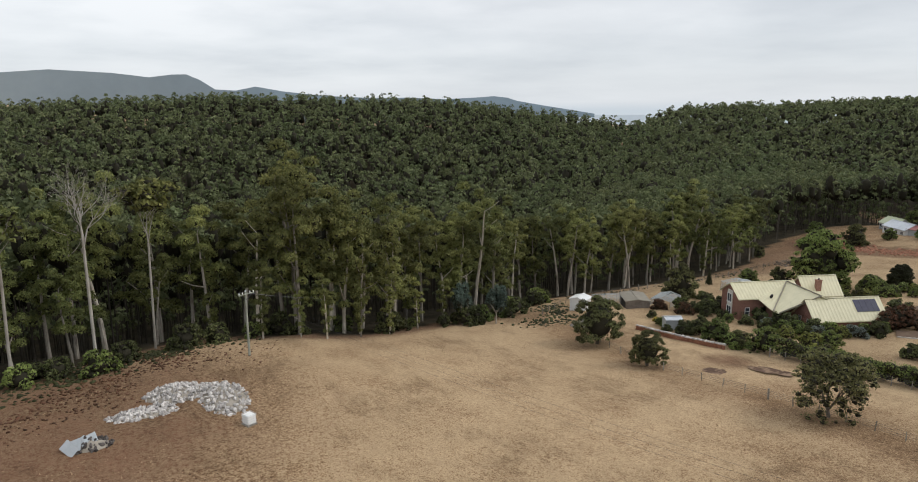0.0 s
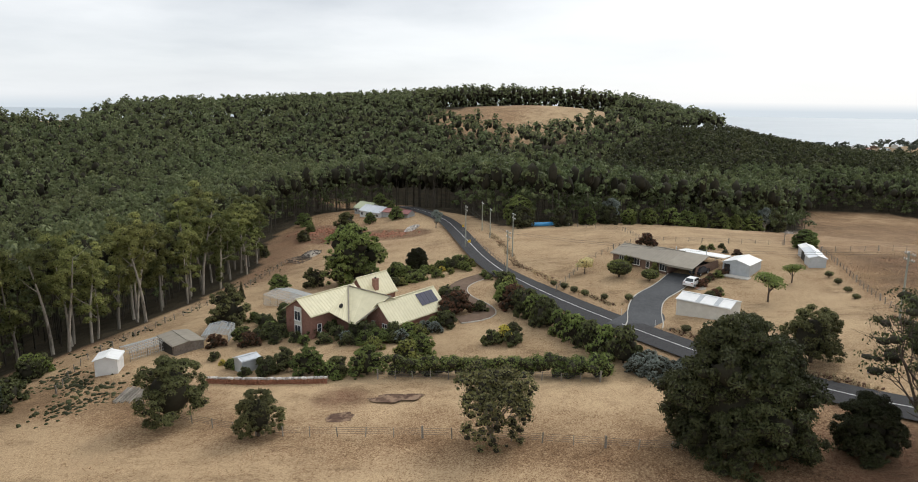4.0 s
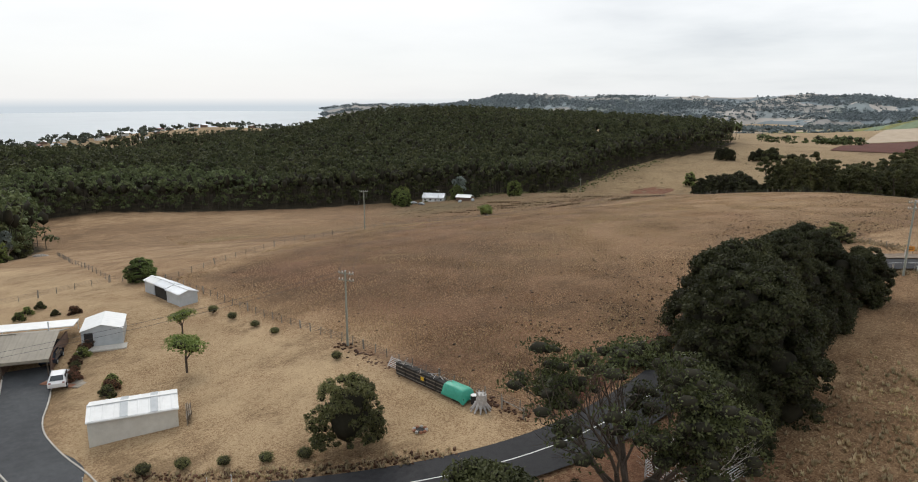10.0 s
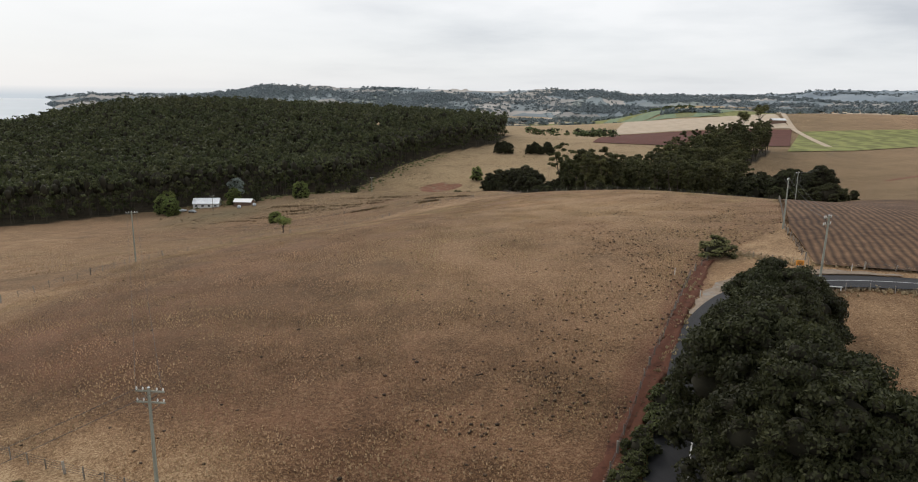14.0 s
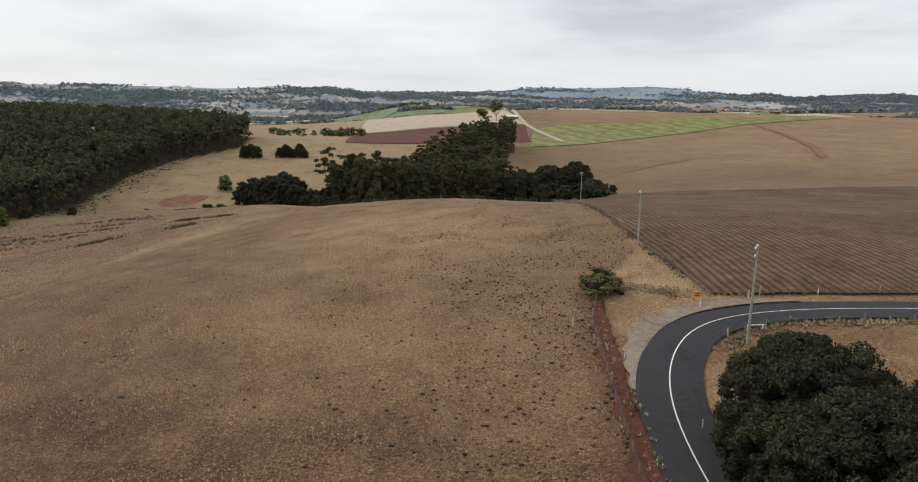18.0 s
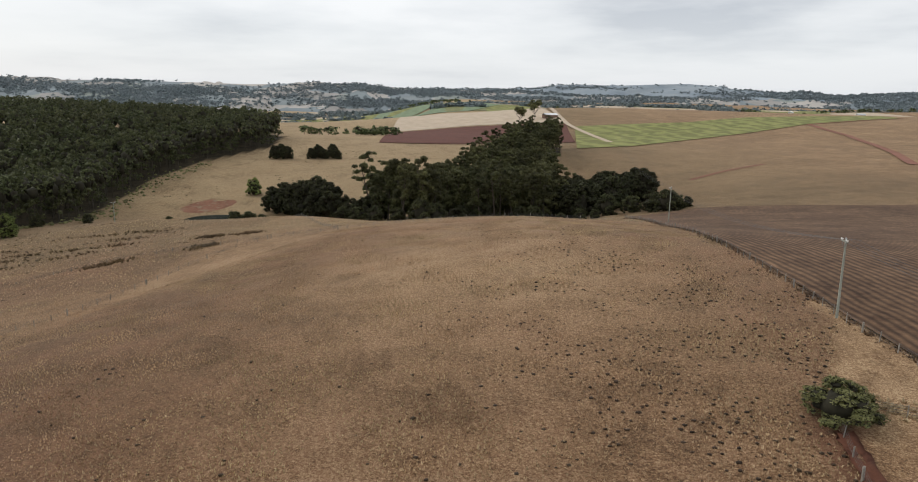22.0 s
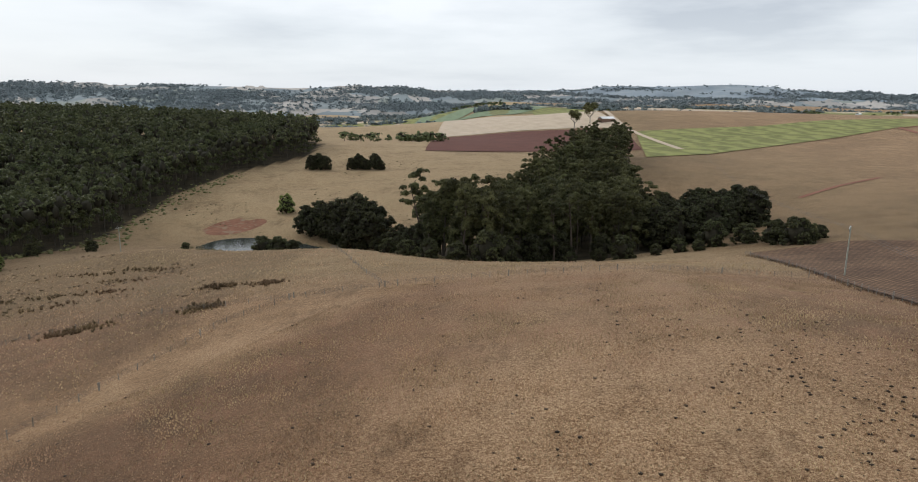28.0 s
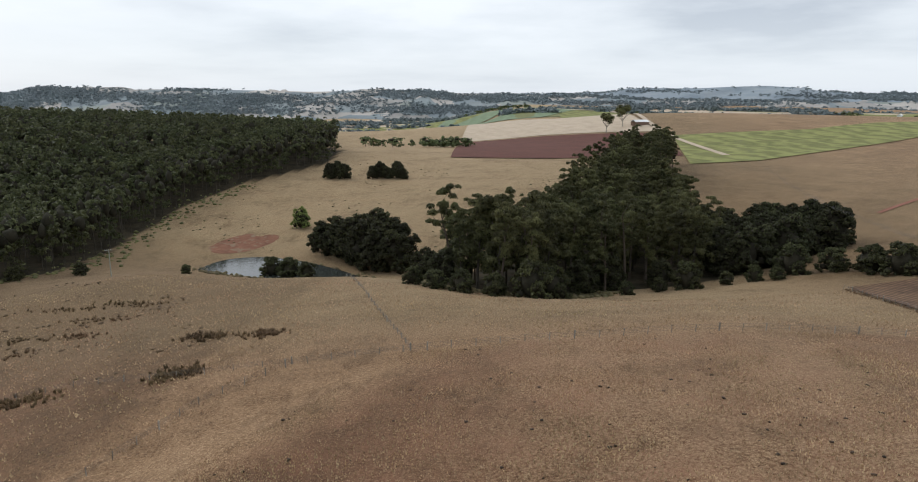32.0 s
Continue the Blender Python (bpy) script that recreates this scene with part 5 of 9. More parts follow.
part("slab", boxes(((2.6, -1.0, -0.05), (6.2, 2.2, 0.2))), M_CONCRETE, bpy.data.objects["garage"])
part("roller_door", boxes(((3.2, -0.03, 1.0), (2.6, 0.05, 2.0))), M_GREYSHEET, bpy.data.objects["garage"])
# The lean-to has near-black walls in place of a shaded open front.
for i, (x, y, ln, dp, wl, rf) in enumerate(((-168.5, 13.4, 3.6, 2.6, M_GREYSHEET, M_WHITE), (-164.2, 13.0, 4.2, 2.8, M_DARK, M_ZINC), (-159.2, 12.4, 4.6, 3.0, M_GREYSHEET, M_ZINC))):
    sheet_shed("garden_shed", x, y, ground(x + 2, y + 1) + 0.1, -3, ln, dp, 1.9, 2.3, wl, rf, ("small white garden shed", "lean-to shed, its open front painted dark as shade", "pale metal garden shed beside the fence")[i])
sheet_shed("pump_shed", -94.2, -75.2, -5.15, -32, 2.8, 2.1, 2.0, 2.25, M_GREYSHEET, M_ZINC, "small zinc garden shed beside the stone wall")
sheet_shed("poultry_shed", -91.2, -97.6, -6.3, 25, 3.4, 3.0, 2.2, 2.6, M_WHITE, M_WHITE, "small white poultry house beside its wire run", (), (2.2, 0.7, 1.7, M_DARK))
# The hay shed's wide dark door panel stands for its shaded opening.
sheet_shed("hay_shed", -100.0, -94.5, -6.6, 55, 6.4, 4.5, 2.3, 2.6, M_WOOD, M_TANROOF, "low open shed with a mossy tan roof", (), (1.5, 4.2, 2.0, M_DARK))


def net_house(name, x, y, rz, length, width, h, label):
    root = thing(name, pose(x, y, ground(x, y), 0, 0, rz), label, "enclosure")
    n = int(length / 2.2)
    for i in range(n + 1):
        u = i * length / n
        for yy in (0, width):
            part("post", tube(bmesh.new(), (u, yy, -0.5), (u, yy, h), 0.04, sides=5), M_POST, root)
        bm = tube(bmesh.new(), (u, 0, h), (u, width / 2, h * 1.25), 0.03, sides=4)
        part("hoop", tube(bm, (u, width / 2, h * 1.25), (u, width, h), 0.03, sides=4), M_NET, root)
    bm = bmesh.new()
    for k in range(int(length / 0.35) + 1):
        u = min(length, k * 0.35)
        for a, b in (((u, 0, h), (u, width / 2, h * 1.25)), ((u, width / 2, h * 1.25), (u, width, h)), ((u, 0, 0.1), (u, 0, h)), ((u, width, 0.1), (u, width, h))):
            tube(bm, a, b, 0.035, sides=3)
    for k in range(9):
        v = width * k / 8
        zz = h * (1.25 - 0.5 * abs(v / width - 0.5))
        tube(bm, (0, v, zz), (length, v, zz), 0.035, sides=3)
    for zz in (0.5, 1.0, 1.5):
        for v in (0, width):
            tube(bm, (0, v, zz), (length, v, zz), 0.03, sides=3)
    part("netting", bm, M_NET, root, "pale bird netting")


net_house("fruit_cage", -129.5, -92.5, 64, 16, 6.5, 2.3, "netted fruit cage behind the brick house")
net_house("wire_run", -94.0, -95.0, 155, 8, 3.0, 1.7, "long wire poultry run")
net_house("bird_cage", -107, -90.0, 20, 6, 4.0, 1.8, "wire bird cage with grey netting")


def far_house(name, x, y, rz, length, depth, h, top, wall, roof, label, n_win=4):
    root = thing(name, pose(x, y, ground(x, y), 0, 0, rz), label, "house")
    block(root, 0, length, 0, depth, h, top, wall, roof, 0.4, 1.5, sink=1.5)
    for i in range(n_win):
        window(root, (length * (i + 0.5) / n_win, 0, h * 0.55), 1.2, 1.1, "-y", 2, 1)
    return root


far_house("cottage", -262, -122, 62, 11, 7, 2.8, 4.6, M_WHITE, M_ZINC, "white cottage with a grey iron roof among trees")
far_house("cottage", -272, -128, 62, 8, 7, 2.8, 4.8, M_GREYSHEET, M_LIME_ROOF, "small cottage with a pale green roof")
far_house("long_shed", -258, -112, 75, 12, 5, 2.4, 3.3, M_GREYSHEET, M_REDROOF, "low shed with a red iron roof", 0)
far_house("valley_farmhouse", -336, 268, 30, 13, 9, 2.8, 5.0, M_WHITE, M_ZINC, "white weatherboard farmhouse below the forest")
far_house("valley_shed", -316, 276, 20, 9, 6, 2.6, 3.8, M_DBRICK, M_WHITE, "small farm shed with a white roof", 0)
for x, y in ((-334, 258), (-326, 256), (-341, 262), (-308, 270), (-303, 276)):
    r = thing("parked_car", pose(x, y, ground(x, y), 0, 0, (x * 37) % 180), "small pale vehicle parked at the farmhouse", "vehicle", "farm vehicles")
    part("body", boxes(((0, 0, 0.65), (4.2, 1.7, 0.7)), ((-0.2, 0, 1.15), (2.3, 1.5, 0.6)), bevel=0.12), M_GREYSHEET, r)
    for a in (-1.3, 1.3):
        for b in (-0.8, 0.8):
            part("wheel", tube(bmesh.new(), (a, b - 0.1, 0.32), (a, b + 0.1, 0.32), 0.32, sides=10), M_RUBBER, r)


# ---- fields ----
def crop_material(name, a, b, row, strength=0.5, along=(1, 0)):
    """Soil or crop in rows."""
    m = surface(name, (a, b), 0.5, 0.95, 0.5, bump_scale=3)
    nt = m.node_tree
    n, k = nt.nodes, nt.links
    base = n["Principled BSDF"].inputs["Base Color"]
    src = base.links[0].from_socket
    g = n.new("ShaderNodeNewGeometry")
    dot = n.new("ShaderNodeVectorMath")
    dot.operation = "DOT_PRODUCT"
    dot.inputs[1].default_value = (along[0] / row * 6.283, along[1] / row * 6.283, 0)
    k.new(g.outputs["Position"], dot.inputs[0])
    wob = n.new("ShaderNodeTexNoise")
    wob.inputs["Scale"].default_value = 0.05
    k.new(g.outputs["Position"], wob.inputs["Vector"])
    ad = n.new("ShaderNodeMath")
    ad.operation = "MULTIPLY_ADD"
    ad.inputs[1].default_value = 14.0
    k.new(wob.outputs["Fac"], ad.inputs[0])
    k.new(dot.outputs["Value"], ad.inputs[2])
    si = n.new("ShaderNodeMath")
    si.operation = "SINE"
    k.new(ad.outputs[0], si.inputs[0])
    mr = n.new("ShaderNodeMapRange")
    mr.inputs["From Min"].default_value, mr.inputs["To Min"].default_value, mr.inputs["To Max"].default_value = -1, 1 - strength, 1 + strength * 0.5
    k.new(si.outputs[0], mr.inputs[0])
    hs = n.new("ShaderNodeHueSaturation")
    k.new(mr.outputs[0], hs.inputs["Value"])
    k.new(src, hs.inputs["Color"])
    k.new(hs.outputs[0], base)
    return m


M_PLOUGH = crop_material("ploughed_stubble", (0.05, 0.025, 0.013), (0.185, 0.11, 0.062), 1.3, 0.5)
M_REDSOIL = crop_material("red_tilled_soil", (0.085, 0.03, 0.02), (0.13, 0.05, 0.035), 7, 0.15, (0.2, 1))
M_CROP = crop_material("green_crop", (0.16, 0.17, 0.05), (0.24, 0.24, 0.085), 24, 0.3, (1, 0.25))
M_PALEFIELD = crop_material("pale_stubble", (0.40, 0.32, 0.23), (0.5, 0.41, 0.31), 20, 0.05, (1, 0.3))
M_BRIGHTCROP = crop_material("bright_crop", (0.15, 0.2, 0.12), (0.19, 0.24, 0.14), 20, 0.1)
M_REDTRACK = surface("red_track", ((0.17, 0.07, 0.045), (0.28, 0.13, 0.09)), 0.6, 0.95, 0.4)
sheet("stubble_field", [(-63.5, 92.5), (-65, 118), (-61, 180), (-56, 233), (-49, 300), (-19, 308), (29, 275), (120, 260), (230, 240), (240, 110), (60, 88), (-47, 91.5)], 0.34, M_PLOUGH, "brown ploughed field with rows of stubble", "field")
sheet("tilled_field", [(-185, 622), (-205, 890), (-115, 880), (0, 830), (-18, 640), (-118, 622)], 0.5, M_REDSOIL, "dark red freshly tilled field", "field", 18)
sheet("pale_field", [(-206, 898), (-235, 1400), (-10, 1260), (0, 842), (-115, 890)], 0.6, M_PALEFIELD, "pale stubble field on the hill", "field", 25)
sheet("crop_field", [(6, 805), (-24, 590), (25, 607), (120, 692), (262, 816), (420, 905), (430, 965), (228, 897), (137, 832)], 0.5, M_CROP, "yellow-green crop field with wheel tracks", "field", 18)
sheet("crop_strip", [(-75, 1290), (-80, 1650), (70, 1640), (10, 1270)], 0.9, M_CROP, "green crop strip on the far hill", "field", 25)
sheet("hill_pasture", [(-170, 1420), (-190, 1700), (160, 1680), (60, 1655), (-78, 1660), (-74, 1420)], 1.0, crop_material("dull_green", (0.14, 0.15, 0.06), (0.2, 0.2, 0.09), 30, 0.1), "dull green pasture on the far hill", "field", 25)
ribbon("farm_track", [(420, 905), (266, 818), (247, 699), (215, 600), (184, 522), (140, 430)], 3.0, 0.35, M_REDTRACK, "red earth farm track", "track")
ribbon("field_track", [(12, 640), (2, 830), (4, 1000), (20, 1260)], 3.0, 0.7, M_PALEFIELD, "pale farm track between the fields", "track")
ribbon("hollow_path", [(70, 462), (40, 440), (11, 414)], 1.0, 0.3, M_REDTRACK, "dark eroded path across the pasture", "track")


DRAIN = rounded([(-78.6, 92.5), (-79.8, 86), (-81.0, 76), (-81.9, 66), (-82.6, 56), (-83.6, 46), (-84.6, 36), (-85.6, 26), (-86.6, 17)])


def drain():
    """A cut of bare red soil along the inside of the fence, with ragged sides."""
    rng = np.random.default_rng(15)
    p = spaced(DRAIN, 0.7)
    d = np.gradient(p, axis=0)
    d /= np.hypot(*d.T)[:, None]
    nrm = np.c_[-d[:, 1], d[:, 0]]
    n = len(p)
    z0 = land(p[:, 0], p[:, 1])
    cols = []
    for u, h in ((-1, 0.03), (-0.62, 0.26), (-0.2, 0.1), (0.25, 0.12), (0.66, 0.3), (1, 0.03)):
        w = (1.0 + 0.35 * np.interp(np.arange(n), np.arange(0, n + 6, 6), rng.normal(size=n // 6 + 2)[:len(np.arange(0, n + 6, 6))]) + 0.16 * rng.normal(size=n)) * u
        cols.append(np.c_[p + nrm * w[:, None], z0 + h + 0.05 * rng.normal(size=n)])
    v = np.stack(cols, 1).reshape(-1, 3)
    i = np.arange(n * 6).reshape(n, 6)
    f = np.stack([i[:-1, 1:], i[:-1, :-1], i[1:, :-1], i[1:, 1:]], -1).reshape(-1, 4)
    m = surface("red_cutting", ((0.04, 0.014, 0.008), (0.115, 0.045, 0.026), (0.07, 0.026, 0.015)), 1.6, 0.95, 0.8, bump_scale=5)
    tagged(new("drain", quick_mesh("drain", v, f, m)), "cut of bare red earth along the paddock fence", "drain", kind="structure")


drain()
_bend = spaced(ROAD, 1.0)
_bend = _bend[(_bend[:, 1] > 66) & (_bend[:, 0] < -52)]
_way = np.gradient(_bend, axis=0)
_side = np.c_[-_way[:, 1], _way[:, 0]] / np.hypot(*_way.T)[:, None]
_wide = 0.5 + 2.6 * np.sin(np.linspace(0, math.pi, len(_bend))) ** 1.3 + 0.3 * np.sin(np.arange(len(_bend)) * 1.7)
_ring = [tuple(q) for q in _bend + _side * 3.2] + [tuple(q) for q in (_bend + _side * (3.2 + _wide)[:, None])[::-1]]
sheet("gravel_verge", _ring, 0.12, surface("verge_gravel", ((0.15, 0.11, 0.08), (0.33, 0.265, 0.2)), 1.2, 0.95, 0.6, spots=((0.25, 0.235, 0.215), 0.5, 0.42)), "pale gravel verge outside the road bend", "verge", 1.5)


M_ASH = surface("burnt_ground", ((0.045, 0.024, 0.017), (0.15, 0.09, 0.06)), 1.5, 0.95, 0.6, spots=((0.26, 0.175, 0.115), 0.8, 0.52))
for _x, _y, _a, _b, _t in ((-83.2, -50.6, 1.3, 3.0, 12), (-77.2, -55.0, 1.6, 1.5, 40)):
    _rng = np.random.default_rng(int(-_x * 10))
    _ring = [(_x + _a * math.cos(u) * w * math.cos(radians(_t)) - _b * math.sin(u) * w * math.sin(radians(_t)), _y + _a * math.cos(u) * w * math.sin(radians(_t)) + _b * math.sin(u) * w * math.cos(radians(_t))) for u, w in zip(np.arange(0, 6.28, 0.35), _rng.uniform(0.75, 1.2, 18))]
    sheet("burnt_patch", _ring, 0.12, M_ASH, "dark patch of old ash and burnt soil", "burnt ground", 1.0)


def far_patches():
    rng = np.random.default_rng(77)
    kinds = (M_PALEFIELD, M_PALEFIELD, M_BRIGHTCROP, M_PALEFIELD, M_CROP, M_PALEFIELD)
    for i in range(24):
        a = radians(rng.uniform(-36, 30))
        d = rng.uniform(1450, 2100)
        x, y = -100 + d * math.sin(a), 100 + d * math.cos(a)
        w, h, t = rng.uniform(60, 170), rng.uniform(90, 260), rng.uniform(-0.5, 0.5)
        ring = []
        for u, v in ((-1, -1), (1, -1), (1, 1), (-1, 1)):
            p, q = u * w * rng.uniform(0.8, 1.1), v * h * rng.uniform(0.8, 1.1)
            ring.append((x + p * math.cos(t) - q * math.sin(t), y + p * math.sin(t) + q * math.cos(t)))
        sheet("distant_field", ring, 1.5, kinds[i % 6], "distant field among rolling farmland", "field", 60)


far_patches()

# ---- water ----
W_LEVEL = -31.2
pond_ring = rounded(((-252, 366), (-250, 384), (-238, 391), (-222, 388), (-204, 378), (-182, 360), (-184, 345), (-204, 348), (-226, 355), (-252, 366)), 2)
bm = bmesh.new()
poly(bm, [(x, y, W_LEVEL) for x, y in pond_ring[:-1]])
me = bpy.data.meshes.new("pond")
bm.to_mesh(me)
bm.free()
me.materials.append(M_WATER)
tagged(new("pond", me), "still grey farm dam reflecting the sky", "pond", kind="structure")


sheet("dam_bank", rounded([(-264, 402), (-258, 394), (-248, 398), (-240, 409), (-238, 420), (-244, 424), (-249, 419), (-254, 425), (-262, 415), (-264, 402)], 1)[:-1], 0.08, surface("red_bank", ((0.11, 0.045, 0.025), (0.23, 0.11, 0.066)), 0.4, 0.95, 0.6, spots=((0.2, 0.14, 0.09), 0.3, 0.46)), "bare red-orange earth bank of the farm dam", "earth bank", 3.0)


# ---- far backdrop: range beyond the bay ----
def ridge(name, pts, base, label):
    v, f = [], []
    for i, (x, y, z) in enumerate(pts):
        v += [(x, y, base), (x, y, z)]
        if i:
            f.append((2 * i - 2, 2 * i, 2 * i + 1, 2 * i - 1))
    return tagged(mesh_object(name, v, f, M_RANGE_HAZE), label, "hills", kind="structure")


def far_range():
    # bearings (degrees left of +y) and heights of the blue range, 4.6 km out
    prof = [(200, 60), (194, 130), (188, 170), (184, 190), (180.7, 190), (177, 216), (173, 202), (170.6, 180), (169, 197), (168, 199), (167, 165), (166, 112), (164.5, 106), (163, 130), (161, 102), (158, 75), (154, 60), (151, 62), (148, 52), (145.5, 62), (144.1, 70), (143, 60), (142.2, 40), (140, 10), (136, -40)]
    return [(-4500 * math.sin(radians(a)), 4500 * math.cos(radians(a)), z) for a, z in prof]


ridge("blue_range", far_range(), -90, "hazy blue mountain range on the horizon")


# Grey-blue leaf colours that hold the haze over the far woods.
M_HAZE_WOOD = leafy("hazed_wood_leaves", (0.17, 0.205, 0.22), (0.21, 0.245, 0.255), clumps=0.1, objects=0.03)


def far_hills(name, prof, dist, depth, foot, material, label, seed, woods=0):
    """A far hillside: bearings left of +y and crest heights, sloping down towards the land."""
    rng = np.random.default_rng(seed)
    b = np.arange(min(p[0] for p in prof), max(p[0] for p in prof), 0.2)
    q = sorted(prof)
    top = np.interp(b, [p[0] for p in q], [p[1] for p in q])
    patch = np.interp(b, np.arange(-60, 60, 1.3), rng.uniform(-1, 1, 93))
    top = top + np.where(patch > 0.25, rng.uniform(0, 9, len(b)), 0)
    rows = []
    for u in np.linspace(0, 1, 10):
        r = dist - depth * (1 - u) + 60 * np.sin(b * 0.9 + u * 5)
        z = foot + (top - foot) * u ** 0.75 + (8 * np.sin(b * 1.7 + u * 9) + 5 * np.sin(b * 3.1 - u * 14)) * u * (1 - u) * 2
        rows.append(np.c_[-100 - r * np.sin(np.radians(b)), 100 + r * np.cos(np.radians(b)), z])
    v = np.concatenate(rows)
    n = len(b)
    i = np.arange(len(v)).reshape(10, n)
    f = np.stack([i[:-1, 1:], i[:-1, :-1], i[1:, :-1], i[1:, 1:]], -1).reshape(-1, 4)
    # woods and shelter belts on the slopes
    tp, tz = [], []
    for _ in range(woods):
        j, w, u0, du = rng.integers(0, n), rng.uniform(8, 42), rng.uniform(0.15, 1.0), rng.uniform(0.015, 0.08)
        for _ in range(int(w * (3 + 110 * du))):
            jj, uu = int(np.clip(j + rng.normal() * w * 0.5, 0, n - 1)), float(np.clip(u0 + rng.normal() * du, 0.02, 0.999)) * 9
            k, fr = int(uu), uu - int(uu)
            q = v[i[k, jj]] * (1 - fr) + v[i[min(k + 1, 9), jj]] * fr
            tp.append(q[:2] + rng.normal(size=2) * 6)
            tz.append(q[2] - 2)
    if woods:
        canopy(name + "_woods", np.array(tp), rng.uniform(5, 11, len(tp)), 10.0, 9, 6.0, M_HAZE_WOOD, "woods on the far hills, greyed in colour as by haze", seed + 5, heads=4, base=np.array(tz), inner=M_HAZE_WOOD)
    return tagged(new(name, quick_mesh(name, v, f, material, True)), label, "hills", kind="structure")


def patchwork(name, colours, cell):
    """Far farmland: paddocks of many sizes, each with its own cover, paled for haze."""
    m = surface(name, ((0.8, 0.8, 0.8), (1.1, 1.1, 1.1)), 0.02, 1.0, second=0.3)
    nt = m.node_tree
    n, k = nt.nodes, nt.links
    base = n["Principled BSDF"].inputs["Base Color"]
    src = base.links[0].from_socket
    vo = n.new("ShaderNodeTexVoronoi")
    vo.feature, vo.distance = "F1", "CHEBYCHEV"
    sc = n.new("ShaderNodeVectorMath")
    sc.operation = "MULTIPLY"
    sc.inputs[1].default_value = (1 / cell, 0.6 / cell, 2.5 / cell)
    k.new(n.new("ShaderNodeNewGeometry").outputs["Position"], sc.inputs[0])
    k.new(sc.outputs[0], vo.inputs["Vector"])
    vo.inputs["Scale"].default_value = 1.0
    sp = n.new("ShaderNodeSeparateColor")
    k.new(vo.outputs["Color"], sp.inputs[0])
    rp = n.new("ShaderNodeValToRGB")
    rp.color_ramp.interpolation = "CONSTANT"
    for i, c in enumerate(colours):
        e = rp.color_ramp.elements[i] if i < 2 else rp.color_ramp.elements.new(i / len(colours))
        e.position, e.color = i / len(colours), (*c, 1)
    k.new(sp.outputs[0], rp.inputs[0])
    mx = n.new("ShaderNodeMix")
    mx.data_type, mx.blend_type = "RGBA", "MULTIPLY"
    mx.inputs["Factor"].default_value = 1.0
    k.new(rp.outputs[0], mx.inputs["A"])
    k.new(src, mx.inputs["B"])
    k.new(mx.outputs["Result"], base)
    return m


# Paddock and wood colours are greyed and blued to paint in haze.
M_HAZE_LAND = patchwork("hazed_farmland", ((0.2, 0.24, 0.25), (0.36, 0.34, 0.31), (0.21, 0.245, 0.25), (0.3, 0.29, 0.27), (0.2, 0.235, 0.25), (0.41, 0.385, 0.35), (0.25, 0.275, 0.25), (0.22, 0.25, 0.255), (0.33, 0.315, 0.29)), 150)
# The blue of these hills is haze set in the base colour.
M_HAZE_BLUE = surface("hazed_blue_hills", ((0.19, 0.235, 0.27), (0.23, 0.27, 0.3), (0.3, 0.33, 0.345)), 0.008, 1.0, second=0.3)
far_hills("coastal_hills", ((52, -20), (50, -4), (46.7, 0), (42.8, 1), (40.1, 7), (39.4, 18), (37.9, 35), (36.1, 47), (34.2, 46), (31.5, 51), (30.8, 40), (28.6, 42), (24.5, 41), (21.6, 39), (18, 35), (16, 38), (14.2, 41), (12.3, 50), (11, 42), (8.1, 42), (6.2, 31), (3.8, 28), (0, 26), (-4, 20), (-10, 12), (-20, 8), (-34, 4), (-46, -6)), 3300, 1000, -60, M_HAZE_LAND, "far rolling hills with paddocks and woods paled in colour as by haze", 81, 64)
far_hills("blue_hills", ((6, 10), (1.8, 25), (-1.1, 35), (-3, 31), (-5.4, 40), (-7, 59), (-8.6, 68), (-11.9, 65), (-15, 75), (-17.2, 81), (-18.9, 73), (-20.6, 56), (-22.2, 49), (-24.3, 39), (-25, 46), (-25.8, 38), (-28.4, 27), (-30.2, 39), (-31.8, 50), (-36, 46), (-42, 30), (-50, 10)), 4200, 500, -10, M_HAZE_BLUE, "hazy blue wooded hills on the horizon", 82, 22)


